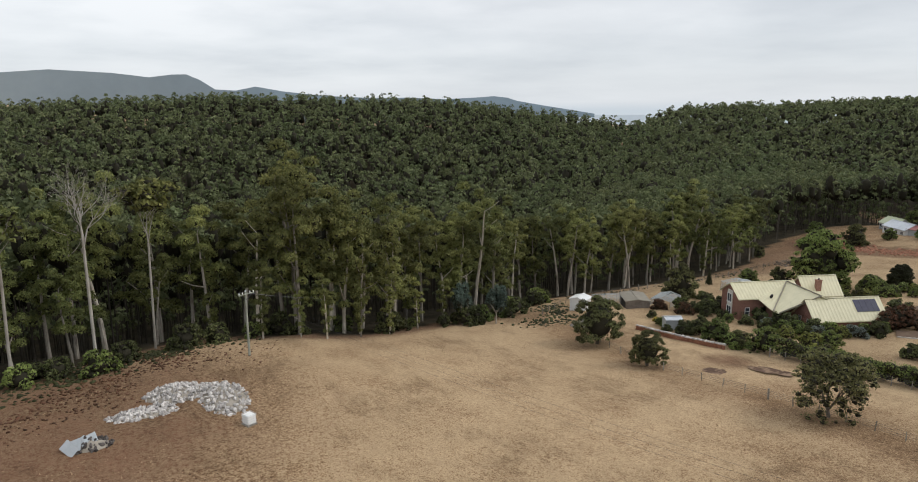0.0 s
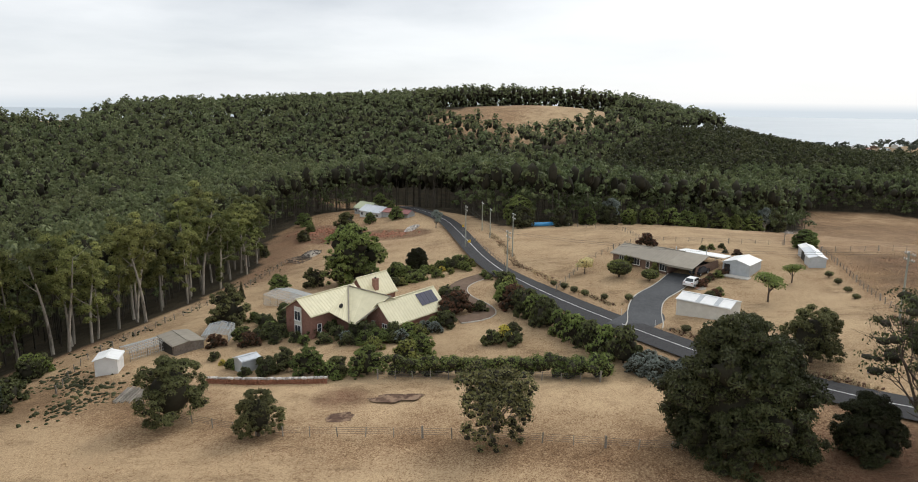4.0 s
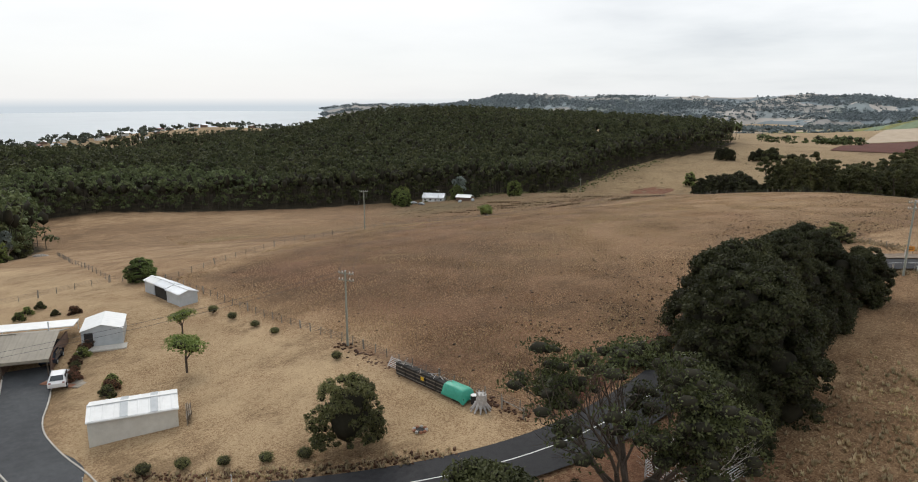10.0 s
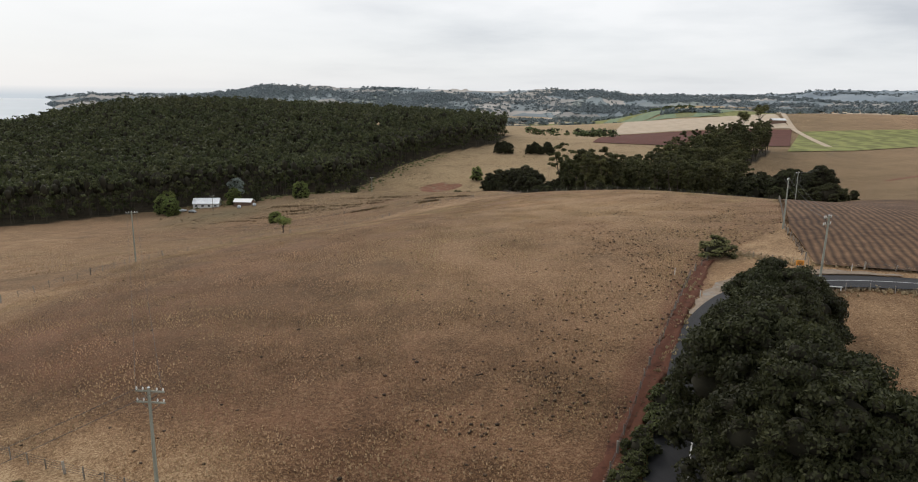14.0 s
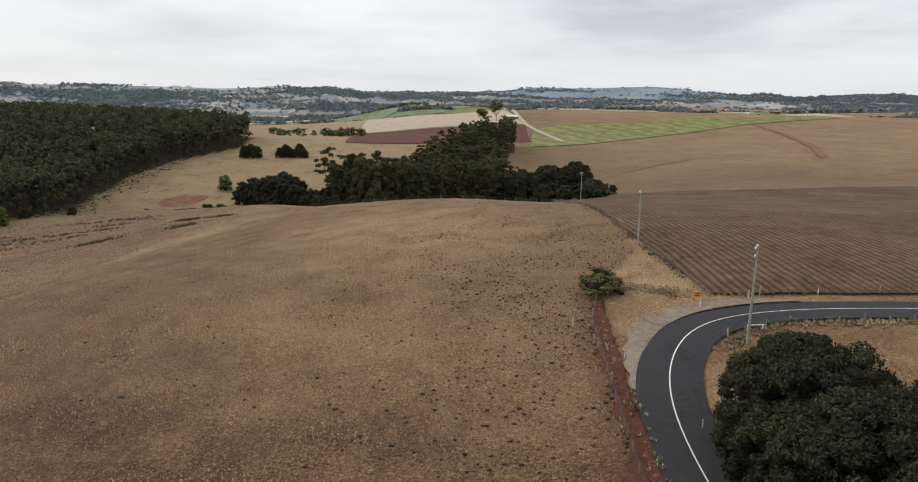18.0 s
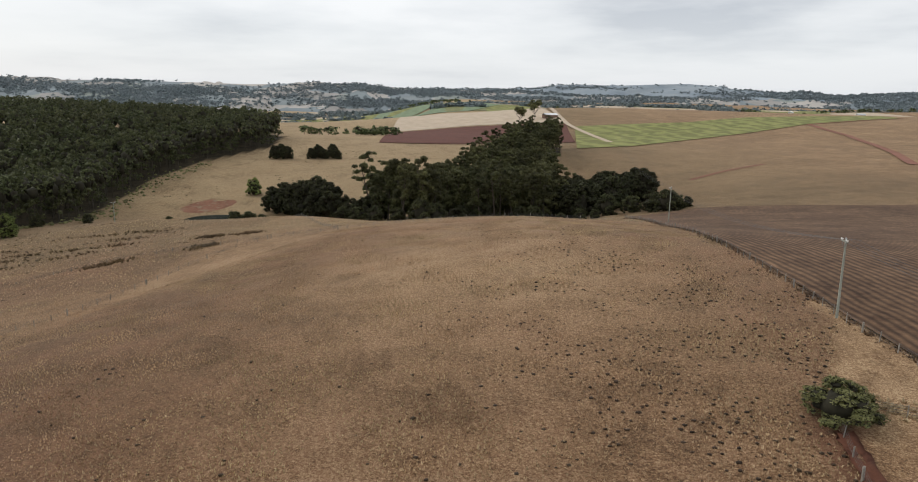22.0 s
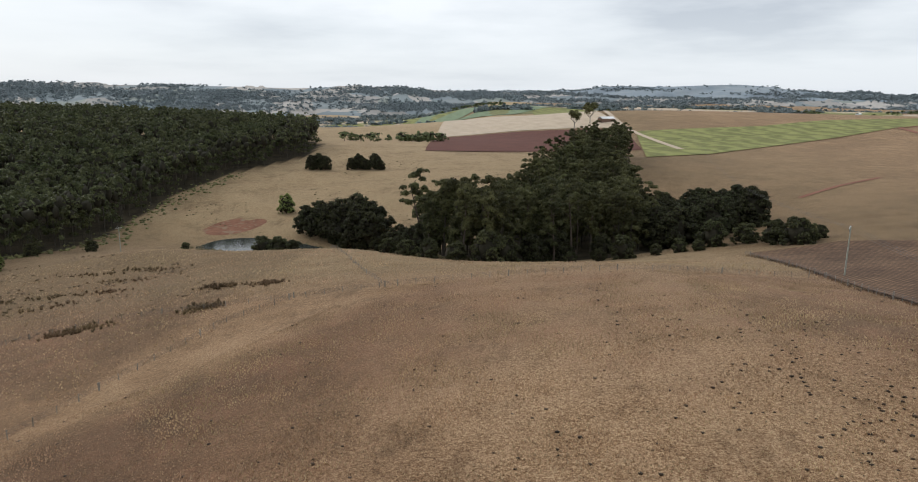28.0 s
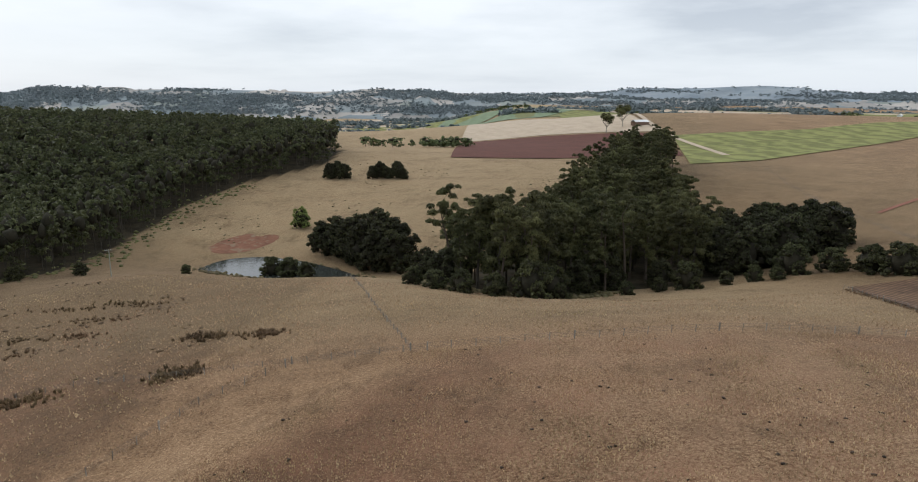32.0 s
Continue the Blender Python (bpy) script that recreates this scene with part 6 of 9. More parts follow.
# ---- fences ----
def fence(line, label, gap=3.2, h=1.15, wires=4, group="paddock fences", droop=0.0):
    line = [tuple(map(float, p)) for p in line]
    x0, y0 = line[0]
    root = thing("fence", pose(x0, y0, ground(x0, y0)), label, "fence", group)
    base = Vector((x0, y0, ground(x0, y0)))
    rng = np.random.default_rng(int(abs(x0 * 7 + y0 * 13)))
    p = spaced(line, gap)
    z = land(p[:, 0], p[:, 1])
    tops = []
    for i, ((x, y), zz) in enumerate(zip(p, z)):
        o = Vector((x, y, zz)) - base
        lean = rng.normal(size=2) * 0.05
        strong = i % 6 == 0
        r = 0.11 if strong else 0.07
        t = o + Vector((lean[0], lean[1], h * rng.uniform(0.92, 1.1) + (0.15 if strong else 0)))
        ob = new("post", FENCE_POSTS[i % 3 if not strong else 3])
        ob.parent = root
        ob.matrix_local = Matrix.Translation(o) @ pose(0, 0, 0, math.degrees(lean[1]), math.degrees(-lean[0]), rng.uniform(0, 360)) @ Matrix.Diagonal((1, 1, (t - o).length / 1.2, 1))
        tops.append(o)
    for w in range(wires):
        hh = h * (0.95 - w * 0.8 / wires)
        vs, fs = [], []
        for o in tops:
            c = o + Vector((0, 0, hh))
            vs += [c + Vector((0, 0, 0.012)), c + Vector((0.012, 0.012, -0.008)), c + Vector((-0.012, -0.012, -0.008))]
        for i in range(len(tops) - 1):
            for j in range(3):
                a, b = 3 * i + j, 3 * i + (j + 1) % 3
                fs.append((a, b, b + 3, a + 3))
        ob = mesh_object("wire", vs, fs, M_WIRE)
        ob.parent = root
    return root


def post_mesh(r, sides, seed):
    rng = np.random.default_rng(seed)
    bm = tube(bmesh.new(), (0, 0, -0.3), (0, 0, 1.2), r, r * 0.9, sides)
    for v in bm.verts:
        v.co += Vector(rng.normal(size=3)) * r * 0.12
    me = bpy.data.meshes.new("post")
    bm.to_mesh(me)
    bm.free()
    me.materials.append(M_POST)
    return me


FENCE_POSTS = [post_mesh(0.06, 6, 1), post_mesh(0.07, 6, 2), post_mesh(0.055, 5, 3), post_mesh(0.12, 8, 4)]
WIRE_FENCE = "post and wire fence of weathered timber posts"
fence([(-172, 19), (-119, 15.8), (-92, 13), (-87, 12.6)], WIRE_FENCE, 2.4)
fence([(-86.5, 15), (-85.5, 24), (-84.2, 49), (-81.2, 84), (-77.5, 97.5)], WIRE_FENCE, 3.0)
fence([(-77.5, 97.5), (-70, 93.5), (-64.4, 91.8), (-65.9, 118), (-62, 180), (-57, 233), (-50, 300)], WIRE_FENCE, 3.0)
fence([(-57, 233), (-82, 230), (-117, 223.5), (-145, 222), (-163, 221), (-171, 208), (-178, 180)], WIRE_FENCE, 3.6)
fence([(-178, 180), (-181, 166), (-190, 130), (-193, 88), (-185, 50), (-172, 19)], WIRE_FENCE, 3.6)
fence([(-163, 221.5), (-180, 220.5), (-200, 222), (-222, 218), (-260, 205)], "low farm fence across the rough pasture", 4.5, 1.0)
fence([(-145, 222.5), (-155, 251), (-166, 280), (-180, 315)], "low farm fence across the rough pasture", 4.5, 1.0)
fence([(-137, -36), (-160, -31), (-186, -18.5), (-183, -2), (-183, 14), (-172.5, 19)], "house paddock fence of thin posts and wire", 3.0)
fence([(-186.5, -18.5), (-215, -23), (-236, -45)], "distant wire fence across pasture", 4.0)
fence([(-183.5, 14), (-230, 25), (-302, 48)], "distant wire fence across pasture", 4.5)
fence([(-77, -80), (-74, -72), (-72, -63), (-73, -40), (-72.5, -24), (-73, -8)], "sagging wire fence along the home paddock", 3.0, 1.1)
fence([(-89.6, -55), (-90.2, -27)], "wire fence behind the clipped hedge", 2.4)
fence([(-82, -97), (-96, -105), (-115, -108), (-150, -112), (-190, -118)], "fence along the forest edge", 3.5)
fence([(-66.5, 79), (-63, 81), (-57, 82), (-20, 81.5), (60, 74)], "roadside wire fence below the bend", 3.0, 1.0)
fence([(-57, 92), (-30, 92), (40, 88)], "roadside wire fence beside the ploughed field", 4.0, 1.0)
fence([(-158, -49), (-180, -57), (-205, -66)], "roadside fence above the brown verge", 3.5, 1.0)


# ---- power poles ----
def power_pole(x, y, h, turn, label="timber power pole with one crossarm and white insulators", arms=1, lean=0.0):
    root = thing("power_pole", pose(x, y, ground(x, y), 0, lean, turn), label, "power pole", "power poles")
    part("shaft", tube(bmesh.new(), (0, 0, -0.8), (0, 0, h), 0.17, 0.11, 10), M_POLE, root)
    for a in range(arms):
        zz = h - 0.35 - 0.9 * a
        arm = part("crossarm", boxes(((0, 0.16, zz), (2.3, 0.1, 0.12))), M_POLE, root)
        for xx in (-1.05, -0.55, 0.55, 1.05):
            b = tube(bmesh.new(), (xx, 0.16, zz + 0.062), (xx, 0.16, zz + 0.17), 0.03, 0.03, 6)
            part("insulator", tube(b, (xx, 0.16, zz + 0.15), (xx, 0.16, zz + 0.30), 0.075, 0.05, 8), M_PLASTIC, arm)
        for s in (-1, 1):
            part("brace", tube(bmesh.new(), (s * 0.75, 0.18, zz - 0.07), (0, 0.16, zz - 0.75), 0.025, sides=5), M_WIRE, root)
    part("cap", tube(bmesh.new(), (0, 0, h + 0.002), (0, 0, h + 0.06), 0.13, 0.10, 10), M_ZINC, root)
    return root


def line_of_wires(a, b, ha, hb, label="slack overhead power lines between poles", offs=(-1.0, 0.0, 1.0), r=0.018):
    (x0, y0), (x1, y1) = a, b
    d = Vector((x1 - x0, y1 - y0, 0))
    side = Vector((-d.y, d.x, 0)).normalized()
    root = thing("power_line", pose(x0, y0, ground(x0, y0) + ha), label, "power line", "power lines")
    p0, p1 = Vector((0, 0, 0)), Vector((x1 - x0, y1 - y0, ground(x1, y1) + hb - ground(x0, y0) - ha))
    for o in offs:
        vs, fs = [], []
        n = 14
        for i in range(n + 1):
            u = i / n
            c = p0.lerp(p1, u) + side * o - Vector((0, 0, d.length * 0.09 * u * (1 - u)))
            vs += [c + Vector((0, 0, r)), c + side * r - Vector((0, 0, r * 0.6)), c - side * r - Vector((0, 0, r * 0.6))]
            if i:
                for j in range(3):
                    q, w = 3 * (i - 1) + j, 3 * (i - 1) + (j + 1) % 3
                    fs.append((q, w, w + 3, q + 3))
        ob = mesh_object("cable", vs, fs, M_WIRE)
        ob.parent = root


power_pole(-22.8, -83.7, 8.4, 20)
power_pole(-140.2, -45.9, 11.2, 30, arms=2)
power_pole(-188, -64.2, 11.5, 25, arms=2)
power_pole(-205, -60.5, 8.5, 25)
power_pole(-222, -66, 9.0, 25)
power_pole(-170, -49.0, 10.5, 25, arms=2)
power_pole(-118, 15.1, 10.0, 15, arms=2)
power_pole(-193, 87.8, 11.0, 40)
power_pole(-64.9, 77.4, 11.2, 60, "leaning timber power pole with double crossarms at the bend", 2, 2.5)
power_pole(-66.1, 118.3, 9.6, 80, "leaning timber power pole at the field corner", 1, 3.0)
power_pole(-52, 236, 10.5, 60)
power_pole(-262, 330, 9.0, 40)
power_pole(-318, 262, 8.0, 40)
line_of_wires((-64.6, 77.2), (-65.8, 118.3), 11.1, 9.5)
line_of_wires((-65.8, 118.3), (-52, 236), 9.5, 10.4)
line_of_wires((-52, 236), (20, 640), 10.4, 12)
line_of_wires((-64.6, 77.2), (-24, -70), 11.0, 9.0, r=0.006)
line_of_wires((-118, 15.1), (-193, 87.8), 9.9, 10.9, offs=(-0.9, 0.9))
line_of_wires((-118, 15.1), (-140.2, -45.9), 9.9, 11.0, offs=(-0.9, 0.9))
line_of_wires((-140.2, -45.9), (-188, -64.2), 11.0, 11.4)
line_of_wires((-22.8, -83.7), (-55, -112), 8.2, 6.0)


# ---- trees and shrubs ----
def tree_models():
    rng = np.random.default_rng(5)
    T = {}
    # broad dark blackwoods and cypress beside the road
    lob, bod = clumped(rng, 6.3, 12.6, 30, 26, 0.66, 0.3, 0.62)
    T["big"] = dense_model("roadside_tree", 1, lob, 90000, 0.23, M_BLACKWOOD, 3, 0.45, 0.72, 8, 3.5, None, bod)
    lob, bod = clumped(rng, 6.2, 13.0, 26, 26, 0.7, 0.4)
    T["dark"] = dense_model("roadside_tree", 2, lob, 85000, 0.23, M_PINE, 3, 0.45, 0.74, 8, 3.5, None, bod)
    lob, bod = clumped(rng, 5.6, 11.5, 22, 26, 0.68, 0.4)
    T["dark2"] = dense_model("roadside_tree", 3, lob, 75000, 0.23, M_PINE, 3, 0.4, 0.74, 8, 3.5, None, bod)
    lob, bod = clumped(rng, 5.6, 12.0, 16, 16, 0.8, 0.35)
    T["gully"] = dense_model("gully_tree", 23, lob, 8500, 0.5, M_PINE, 3, 0.4, 0.8, 5, 3.0, None, bod)
    lob, bod = clumped(rng, 5.4, 10.0, 12, 13, 0.9, 0.35)
    T["bush"] = dense_model("bush", 24, lob, 4400, 0.6, M_BLACKWOOD, 2, 0.4, 0.8, 3, 3.0, None, bod)
    lob, bod = clumped(rng, 2.6, 4.2, 11, 14, 0.36)
    T["leafy_bush"] = dense_model("garden_bush", 25, lob, 5200, 0.24, M_SHRUB, 1, 0.15, 0.75, 4, 1.0, None, bod)
    lob, bod = clumped(rng, 2.6, 5.0, 12, 14, 0.36)
    T["leafy_dark"] = dense_model("garden_bush", 26, lob, 5200, 0.24, M_OLIVE, 1, 0.15, 0.75, 4, 1.0, None, bod)
    # paddock trees
    lob, bod = clumped(rng, 3.6, 7.3, 17, 15, 0.46, 0.5)
    lob = [q for q in lob if q[2] > 1.1]
    T["paddock"] = dense_model("paddock_tree", 4, lob, 20000, 0.2, M_OLIVE, 2.2, 0.22, 0.7, 9, 2.2, None, ((0, 0, 3.4, 2.0, 2.0, 2.4),))
    lob = ball_lobes(rng, 13, 2.9, 2.9, 2.4, 7.0, 0.36)
    T["thin"] = dense_model("paddock_tree", 5, lob, 4200, 0.27, M_OLIVE, 2.6, 0.16, 0.55, 8, 1.8, M_BARK)
    lob, bod = clumped(rng, 5.4, 11.0, 24, 17, 0.64, 0.4)
    T["round_big"] = dense_model("garden_tree", 6, lob, 20000, 0.34, M_SHRUB, 2.5, 0.35, 0.76, 6, 2.5, None, bod)
    lob, bod = clumped(rng, 1.1, 1.6, 8, 11, 0.2)
    T["shrub"] = dense_model("shrub", 7, lob, 1700, 0.16, M_SHRUB, 0.3, 0.06, 0.78, body=bod)
    T["shrub_dark"] = dense_model("shrub", 8, lob, 1700, 0.16, M_DEEP, 0.3, 0.06, 0.78, body=bod)
    T["shrub_lime"] = dense_model("shrub", 9, lob, 1700, 0.16, M_LIME, 0.3, 0.06, 0.78, body=bod)
    T["shrub_rust"] = dense_model("shrub", 10, lob, 1700, 0.16, M_RUST, 0.3, 0.06, 0.78, body=bod)
    T["shrub_grey"] = dense_model("shrub", 11, lob, 1700, 0.16, M_GREY, 0.3, 0.06, 0.78, body=bod)
    T["shrub_yellow"] = dense_model("shrub", 12, lob, 1700, 0.16, M_YELLOW, 0.3, 0.06, 0.78, body=bod)
    T["cream"] = dense_model("cream_tree", 13, ball_lobes(rng, 16, 1.9, 1.9, 0.7, 3.5, 0.4), 4200, 0.24, M_CREAM, 1.2, 0.1, 0.7, 5, 0.9)
    lob = [(math.cos(a) * 2.0 * math.cos(e), math.sin(a) * 2.0 * math.cos(e), 1.95 + 1.15 * math.sin(e), 0.55, 0.55, 0.42) for a in np.linspace(0, 5.98, 14) for e in (-0.85, -0.35, 0.2, 0.75, 1.35)]
    T["mop"] = dense_model("clipped_tree", 14, lob, 5200, 0.2, M_CLIPPED, 1.4, 0.16, 0.9, 6, 1.0, None, ((0, 0, 1.95, 2.15, 2.15, 1.3),))
    T["umbrella"] = dense_model("umbrella_tree", 15, [(0.9, 0, 3.6, 1.7, 1.7, 0.9), (-1.1, 0.4, 4.0, 1.6, 1.6, 0.8), (0.1, -0.9, 3.1, 1.8, 1.7, 0.9), (0.2, 1.0, 4.2, 1.3, 1.3, 0.7)], 1500, 0.3, M_SHRUB, 2.2, 0.14, 0.75, 6, 1.4)
    T["box_ball"] = dense_model("clipped_bush", 16, [(0, 0, 0.5, 0.68, 0.68, 0.55), (0.2, 0.2, 0.5, 0.5, 0.5, 0.5), (-0.2, -0.2, 0.5, 0.5, 0.5, 0.5), (0.2, -0.2, 0.5, 0.5, 0.5, 0.5), (-0.2, 0.2, 0.5, 0.5, 0.5, 0.5)], 1000, 0.11, M_OLIVE, 0.3, 0.08, 0.95)
    T["conifer"] = dense_model("conifer", 17, [(0, 0, z, 2.6 * (1 - z / 12), 2.6 * (1 - z / 12), 1.3) for z in np.linspace(1.2, 10.5, 9)], 1900, 0.5, M_PINE, 2.0, 0.2, 0.75)
    T["grey_gum"] = dense_model("grey_tree", 18, ball_lobes(rng, 14, 4.4, 4.4, 2.5, 11, 0.36), 2400, 0.6, M_GREY, 3, 0.25, 0.6, 8, 2.5, M_BARK)
    T["blue"] = dense_model("blue_gum_sapling", 19, ball_lobes(rng, 16, 2.1, 2.1, 0.6, 8.4, 0.36), 3600, 0.3, M_BLUE, 2.5, 0.12, 0.6, 6, 1.2, M_BARK)
    return T


T = tree_models()
BELT_FOOT = ((-233, -42, "bush", 0.6), (-240, -34, "round_big", 0.55), (-247, -27, "bush", 0.65), (-254, -20, "round_big", 0.5), (-262, -13, "round_big", 0.55), (-268, -5, "leafy_bush", 1.5), (-274, 1, "leafy_bush", 1.4), (-281, 7, "round_big", 0.5), (-287, 15, "leafy_bush", 1.5), (-296, 22, "round_big", 0.55), (-302, 30, "leafy_bush", 1.6), (-310, 36, "grey_gum", 0.9), (-258, -26, "grey_gum", 0.8), (-318, 42, "leafy_dark", 1.5),
             (-228, -54, "bush", 0.7), (-236, -56, "round_big", 0.9), (-229.6, -114.7, "leafy_dark", 1.5), (-251.8, -140.9, "leafy_bush", 1.2), (-231.5, -83.5, "grey_gum", 0.55), (-222, -127, "leafy_dark", 0.8), (-226, -130, "leafy_dark", 0.6), (-207.8, -134.7, "leafy_dark", 0.7), (-203, -131.5, "leafy_dark", 0.6), (-246, -112, "leafy_bush", 0.9), (-252, -104, "leafy_bush", 1.1), (-268, -112, "leafy_bush", 1.2), (-238, -132, "leafy_bush", 0.7), (-280, -120, "round_big", 0.6))
R = np.random.default_rng(99)


def plant(kind, x, y, size=1.0, label="", category="tree", group="", squash=1.0, lift=0.0):
    return put(T[kind], x, y, R.uniform(0, 360), size, label, category, group, lift, squash)


plant("big", -73, -14.5, 1.06, "broad dark green blackwood tree beside the road", squash=0.98)
plant("dark2", -74.2, -3.2, 0.5, "small dark dense tree beside the road", squash=1.0)
for x, y, k, s in ((-70.0, 16.0, "dark", 0.6), (-71.5, 23.2, "dark", 1.16), (-74.5, 31.5, "dark2", 1.28), (-73.5, 40.5, "dark", 1.04), (-72.5, 49, "dark2", 1.12), (-72, 56.5, "dark2", 0.82), (-68, 63, "dark2", 0.64)):
    plant(k, x, y, s, "dense black-green roadside tree with low boughs", group="roadside trees")
plant("paddock", -99, -1.6, 0.98, "round-headed tree with rusty new growth on dry lawn")
plant("paddock", -73.8, -74, 1.06, "broad bushy tree on the paddock fence")
plant("paddock", -71.9, -62.2, 0.7, "small bushy tree on the paddock fence")
plant("round_big", -150, -81.5, 1.2, "large round green garden tree")
plant("dark2", -161.3, -70, 0.46, "dark rounded tree on a dry lawn")
plant("mop", -146.5, -24.4, 1.02, "round clipped tree before the ranch house", group="clipped trees")
plant("mop", -144.5, -18.6, 0.72, "small clipped tree before the ranch house", group="clipped trees", squash=0.9)
plant("cream", -149.4, -31.2, 1.0, "pale cream-leaved small tree on the lawn")
plant("umbrella", -131.2, 0, 1.0, "small umbrella-shaped tree on the lawn")
plant("umbrella", -144.2, 6.7, 0.75, "sparse young umbrella tree on the lawn")
plant("round_big", -177.2, 17, 0.5, "low broad tree behind the sheds", squash=0.8)
plant("shrub_rust", -177, -17.8, 2.1, "dark red-leaved small tree", squash=0.9)
plant("blue", -64.3, -97.8, 1.02, "blue-green gum sapling at the forest edge")
plant("blue", -70, -95.5, 0.95, "blue-green gum sapling at the forest edge")
for x, y in ((-148.1, 14), (-143, 14.1), (-136.8, 13.9), (-131.6, 13.6), (-116.1, 11.6), (-131.1, -22.8), (-131.5, -27), (-133.8, -30.5), (-136, -32.6), (-138.6, -34.6), (-141, -36.8),
             (-112.5, -15), (-110.0, -12.4), (-107.1, -9.9), (-104, -7.4), (-101.3, -5)):
    plant("box_ball", x, y, R.uniform(0.92, 1.15), "low clipped round bush on the dry lawn", "bush", "clipped bushes", R.uniform(0.85, 1.05))
# garden of the brick house
for k, x, y, s in (("shrub_dark", -103.4, -64.5, 1.0), ("shrub", -103.9, -61.8, 1.1), ("shrub", -104.6, -59.2, 0.9), ("shrub_grey", -105.2, -56.8, 1.0), ("shrub_lime", -107.6, -54.2, 0.9), ("shrub_grey", -110, -52.6, 0.9), ("shrub_dark", -113, -51.2, 1.2),
                   ("shrub_dark", -106.4, -79, 1.2), ("shrub_dark", -103.6, -76.6, 0.9), ("shrub_dark", -110.7, -78.6, 1.2), ("shrub_rust", -101.6, -79.8, 1.2), ("shrub", -103.4, -82.2, 1.3), ("shrub_lime", -101, -59.5, 1.1), ("shrub_lime", -97.2, -53.4, 1.5),
                   ("shrub_rust", -121.8, -51.4, 2.0), ("shrub_dark", -124.6, -53.6, 2.1), ("shrub_dark", -122.5, -47.8, 1.0), ("shrub_dark", -103.8, -68.6, 0.9), ("shrub", -103.0, -71.5, 0.8)):
    plant(k, x, y, s * 1.2, {"shrub_dark": "dark green garden shrub", "shrub": "green garden shrub", "shrub_grey": "silver-grey garden shrub", "shrub_lime": "pale green garden shrub", "shrub_rust": "purple-brown garden shrub"}[k] + " beside the brick house", "shrub", "villa garden shrubs")
for k, x, y, s in (("shrub_dark", -90.8, -71.0, 1.3), ("shrub_dark", -92.4, -72.4, 1.3), ("shrub", -90.2, -61.4, 1.5), ("shrub_rust", -100.6, -85, 1.3)):
    plant(k, x, y, s, "bushy garden shrub behind the stone wall", "shrub", "wall shrubs", 1.15 if s > 2 else 1.0)
plant("leafy_dark", -112.5, -90, 1.3, "dense green garden tree", squash=1.1)
plant("leafy_dark", -148.3, -90.4, 0.9, "bushy dark tree behind the netted cage")
plant("leafy_bush", -151.3, -100.3, 0.95, "spreading pale green bush behind the netted cage", "bush", squash=0.8)
plant("conifer", -139.5, -103, 0.36, "small golden conifer behind the netted cage")
WALL_BED = ((-104.6, -73.8, "dark", 1.0), (-106.6, -71.6, "dark", 1.1), (-108.6, -69.4, "dark", 1.4), (-106.4, -67.4, "dark", 1.3), (-105.2, -65.6, "grey", 1.0), (-107.4, -64.6, "dark", 1.6), (-106.6, -62.4, "dark", 1.7), (-104.0, -62.2, "", 1.0), (-105.4, -60.2, "", 1.3), (-106.8, -58.4, "dark", 1.6), (-104.6, -57.6, "dark", 1.2), (-107.8, -56.4, "", 1.4), (-109.4, -55.4, "lime", 1.0), (-111.2, -54.6, "grey", 1.0), (-112.8, -53.6, "", 1.1), (-114.8, -52.4, "dark", 1.3), (-117, -52.4, "", 1.0), (-119.2, -53.0, "rust", 1.8), (-121.5, -54.6, "rust", 1.9),
            (-110.9, -82.1, "dark", 1.5), (-108.4, -80, "", 1.2), (-112.8, -84, "dark", 1.2), (-115, -86.4, "", 1.1), (-117, -81.5, "dark", 1.2), (-120, -83, "", 1.3), (-123, -85, "dark", 1.0), (-104.0, -79.4, "dark", 1.3), (-106.4, -77, "dark", 1.3), (-92.4, -77.6, "", 0.9), (-94, -75.6, "lime", 0.8), (-93.6, -79.6, "yellow", 0.5), (-95.4, -82, "dark", 0.8), (-90, -74, "dark", 0.8))
for x, y, k, s in WALL_BED:
    plant("shrub_" + k if k else "shrub", x, y, s, {"dark": "dark green", "": "green", "grey": "silver-grey", "lime": "pale green", "rust": "purple-brown", "yellow": "yellow-flowering"}[k] + " garden shrub in the bed by the brick house", "shrub", "villa garden shrubs")
for x, y, s, k in ((-92.6, -69.6, 0.7, "leafy_dark"), (-91.4, -65.4, 0.95, "leafy_bush"), (-90.9, -61, 0.62, "leafy_dark"), (-91.6, -57.2, 0.98, "leafy_bush"), (-99.8, -51.8, 0.75, "leafy_bush")):
    plant(k, x, y, s, "rounded garden bush behind the stone wall", "bush", "wall bushes", 0.9)
DRIVE_BED = ((-149, -66, 1.5), (-152, -67.4, 1.3), (-155, -66.6, 1.4), (-157, -65.4, 1.2), (-159.4, -64, 1.5), (-161.4, -62.4, 1.3), (-146, -67.4, 1.4), (-143.6, -68.6, 1.2), (-153, -72.4, 2.2), (-156, -73.2, 2.0), (-158.6, -58.6, 1.3), (-161.6, -57.4, 1.2), (-164, -60, 1.6), (-166, -62, 1.3), (-151, -52.4, 0.8), (-148.6, -51.6, 0.8), (-146.6, -50.6, 0.8))
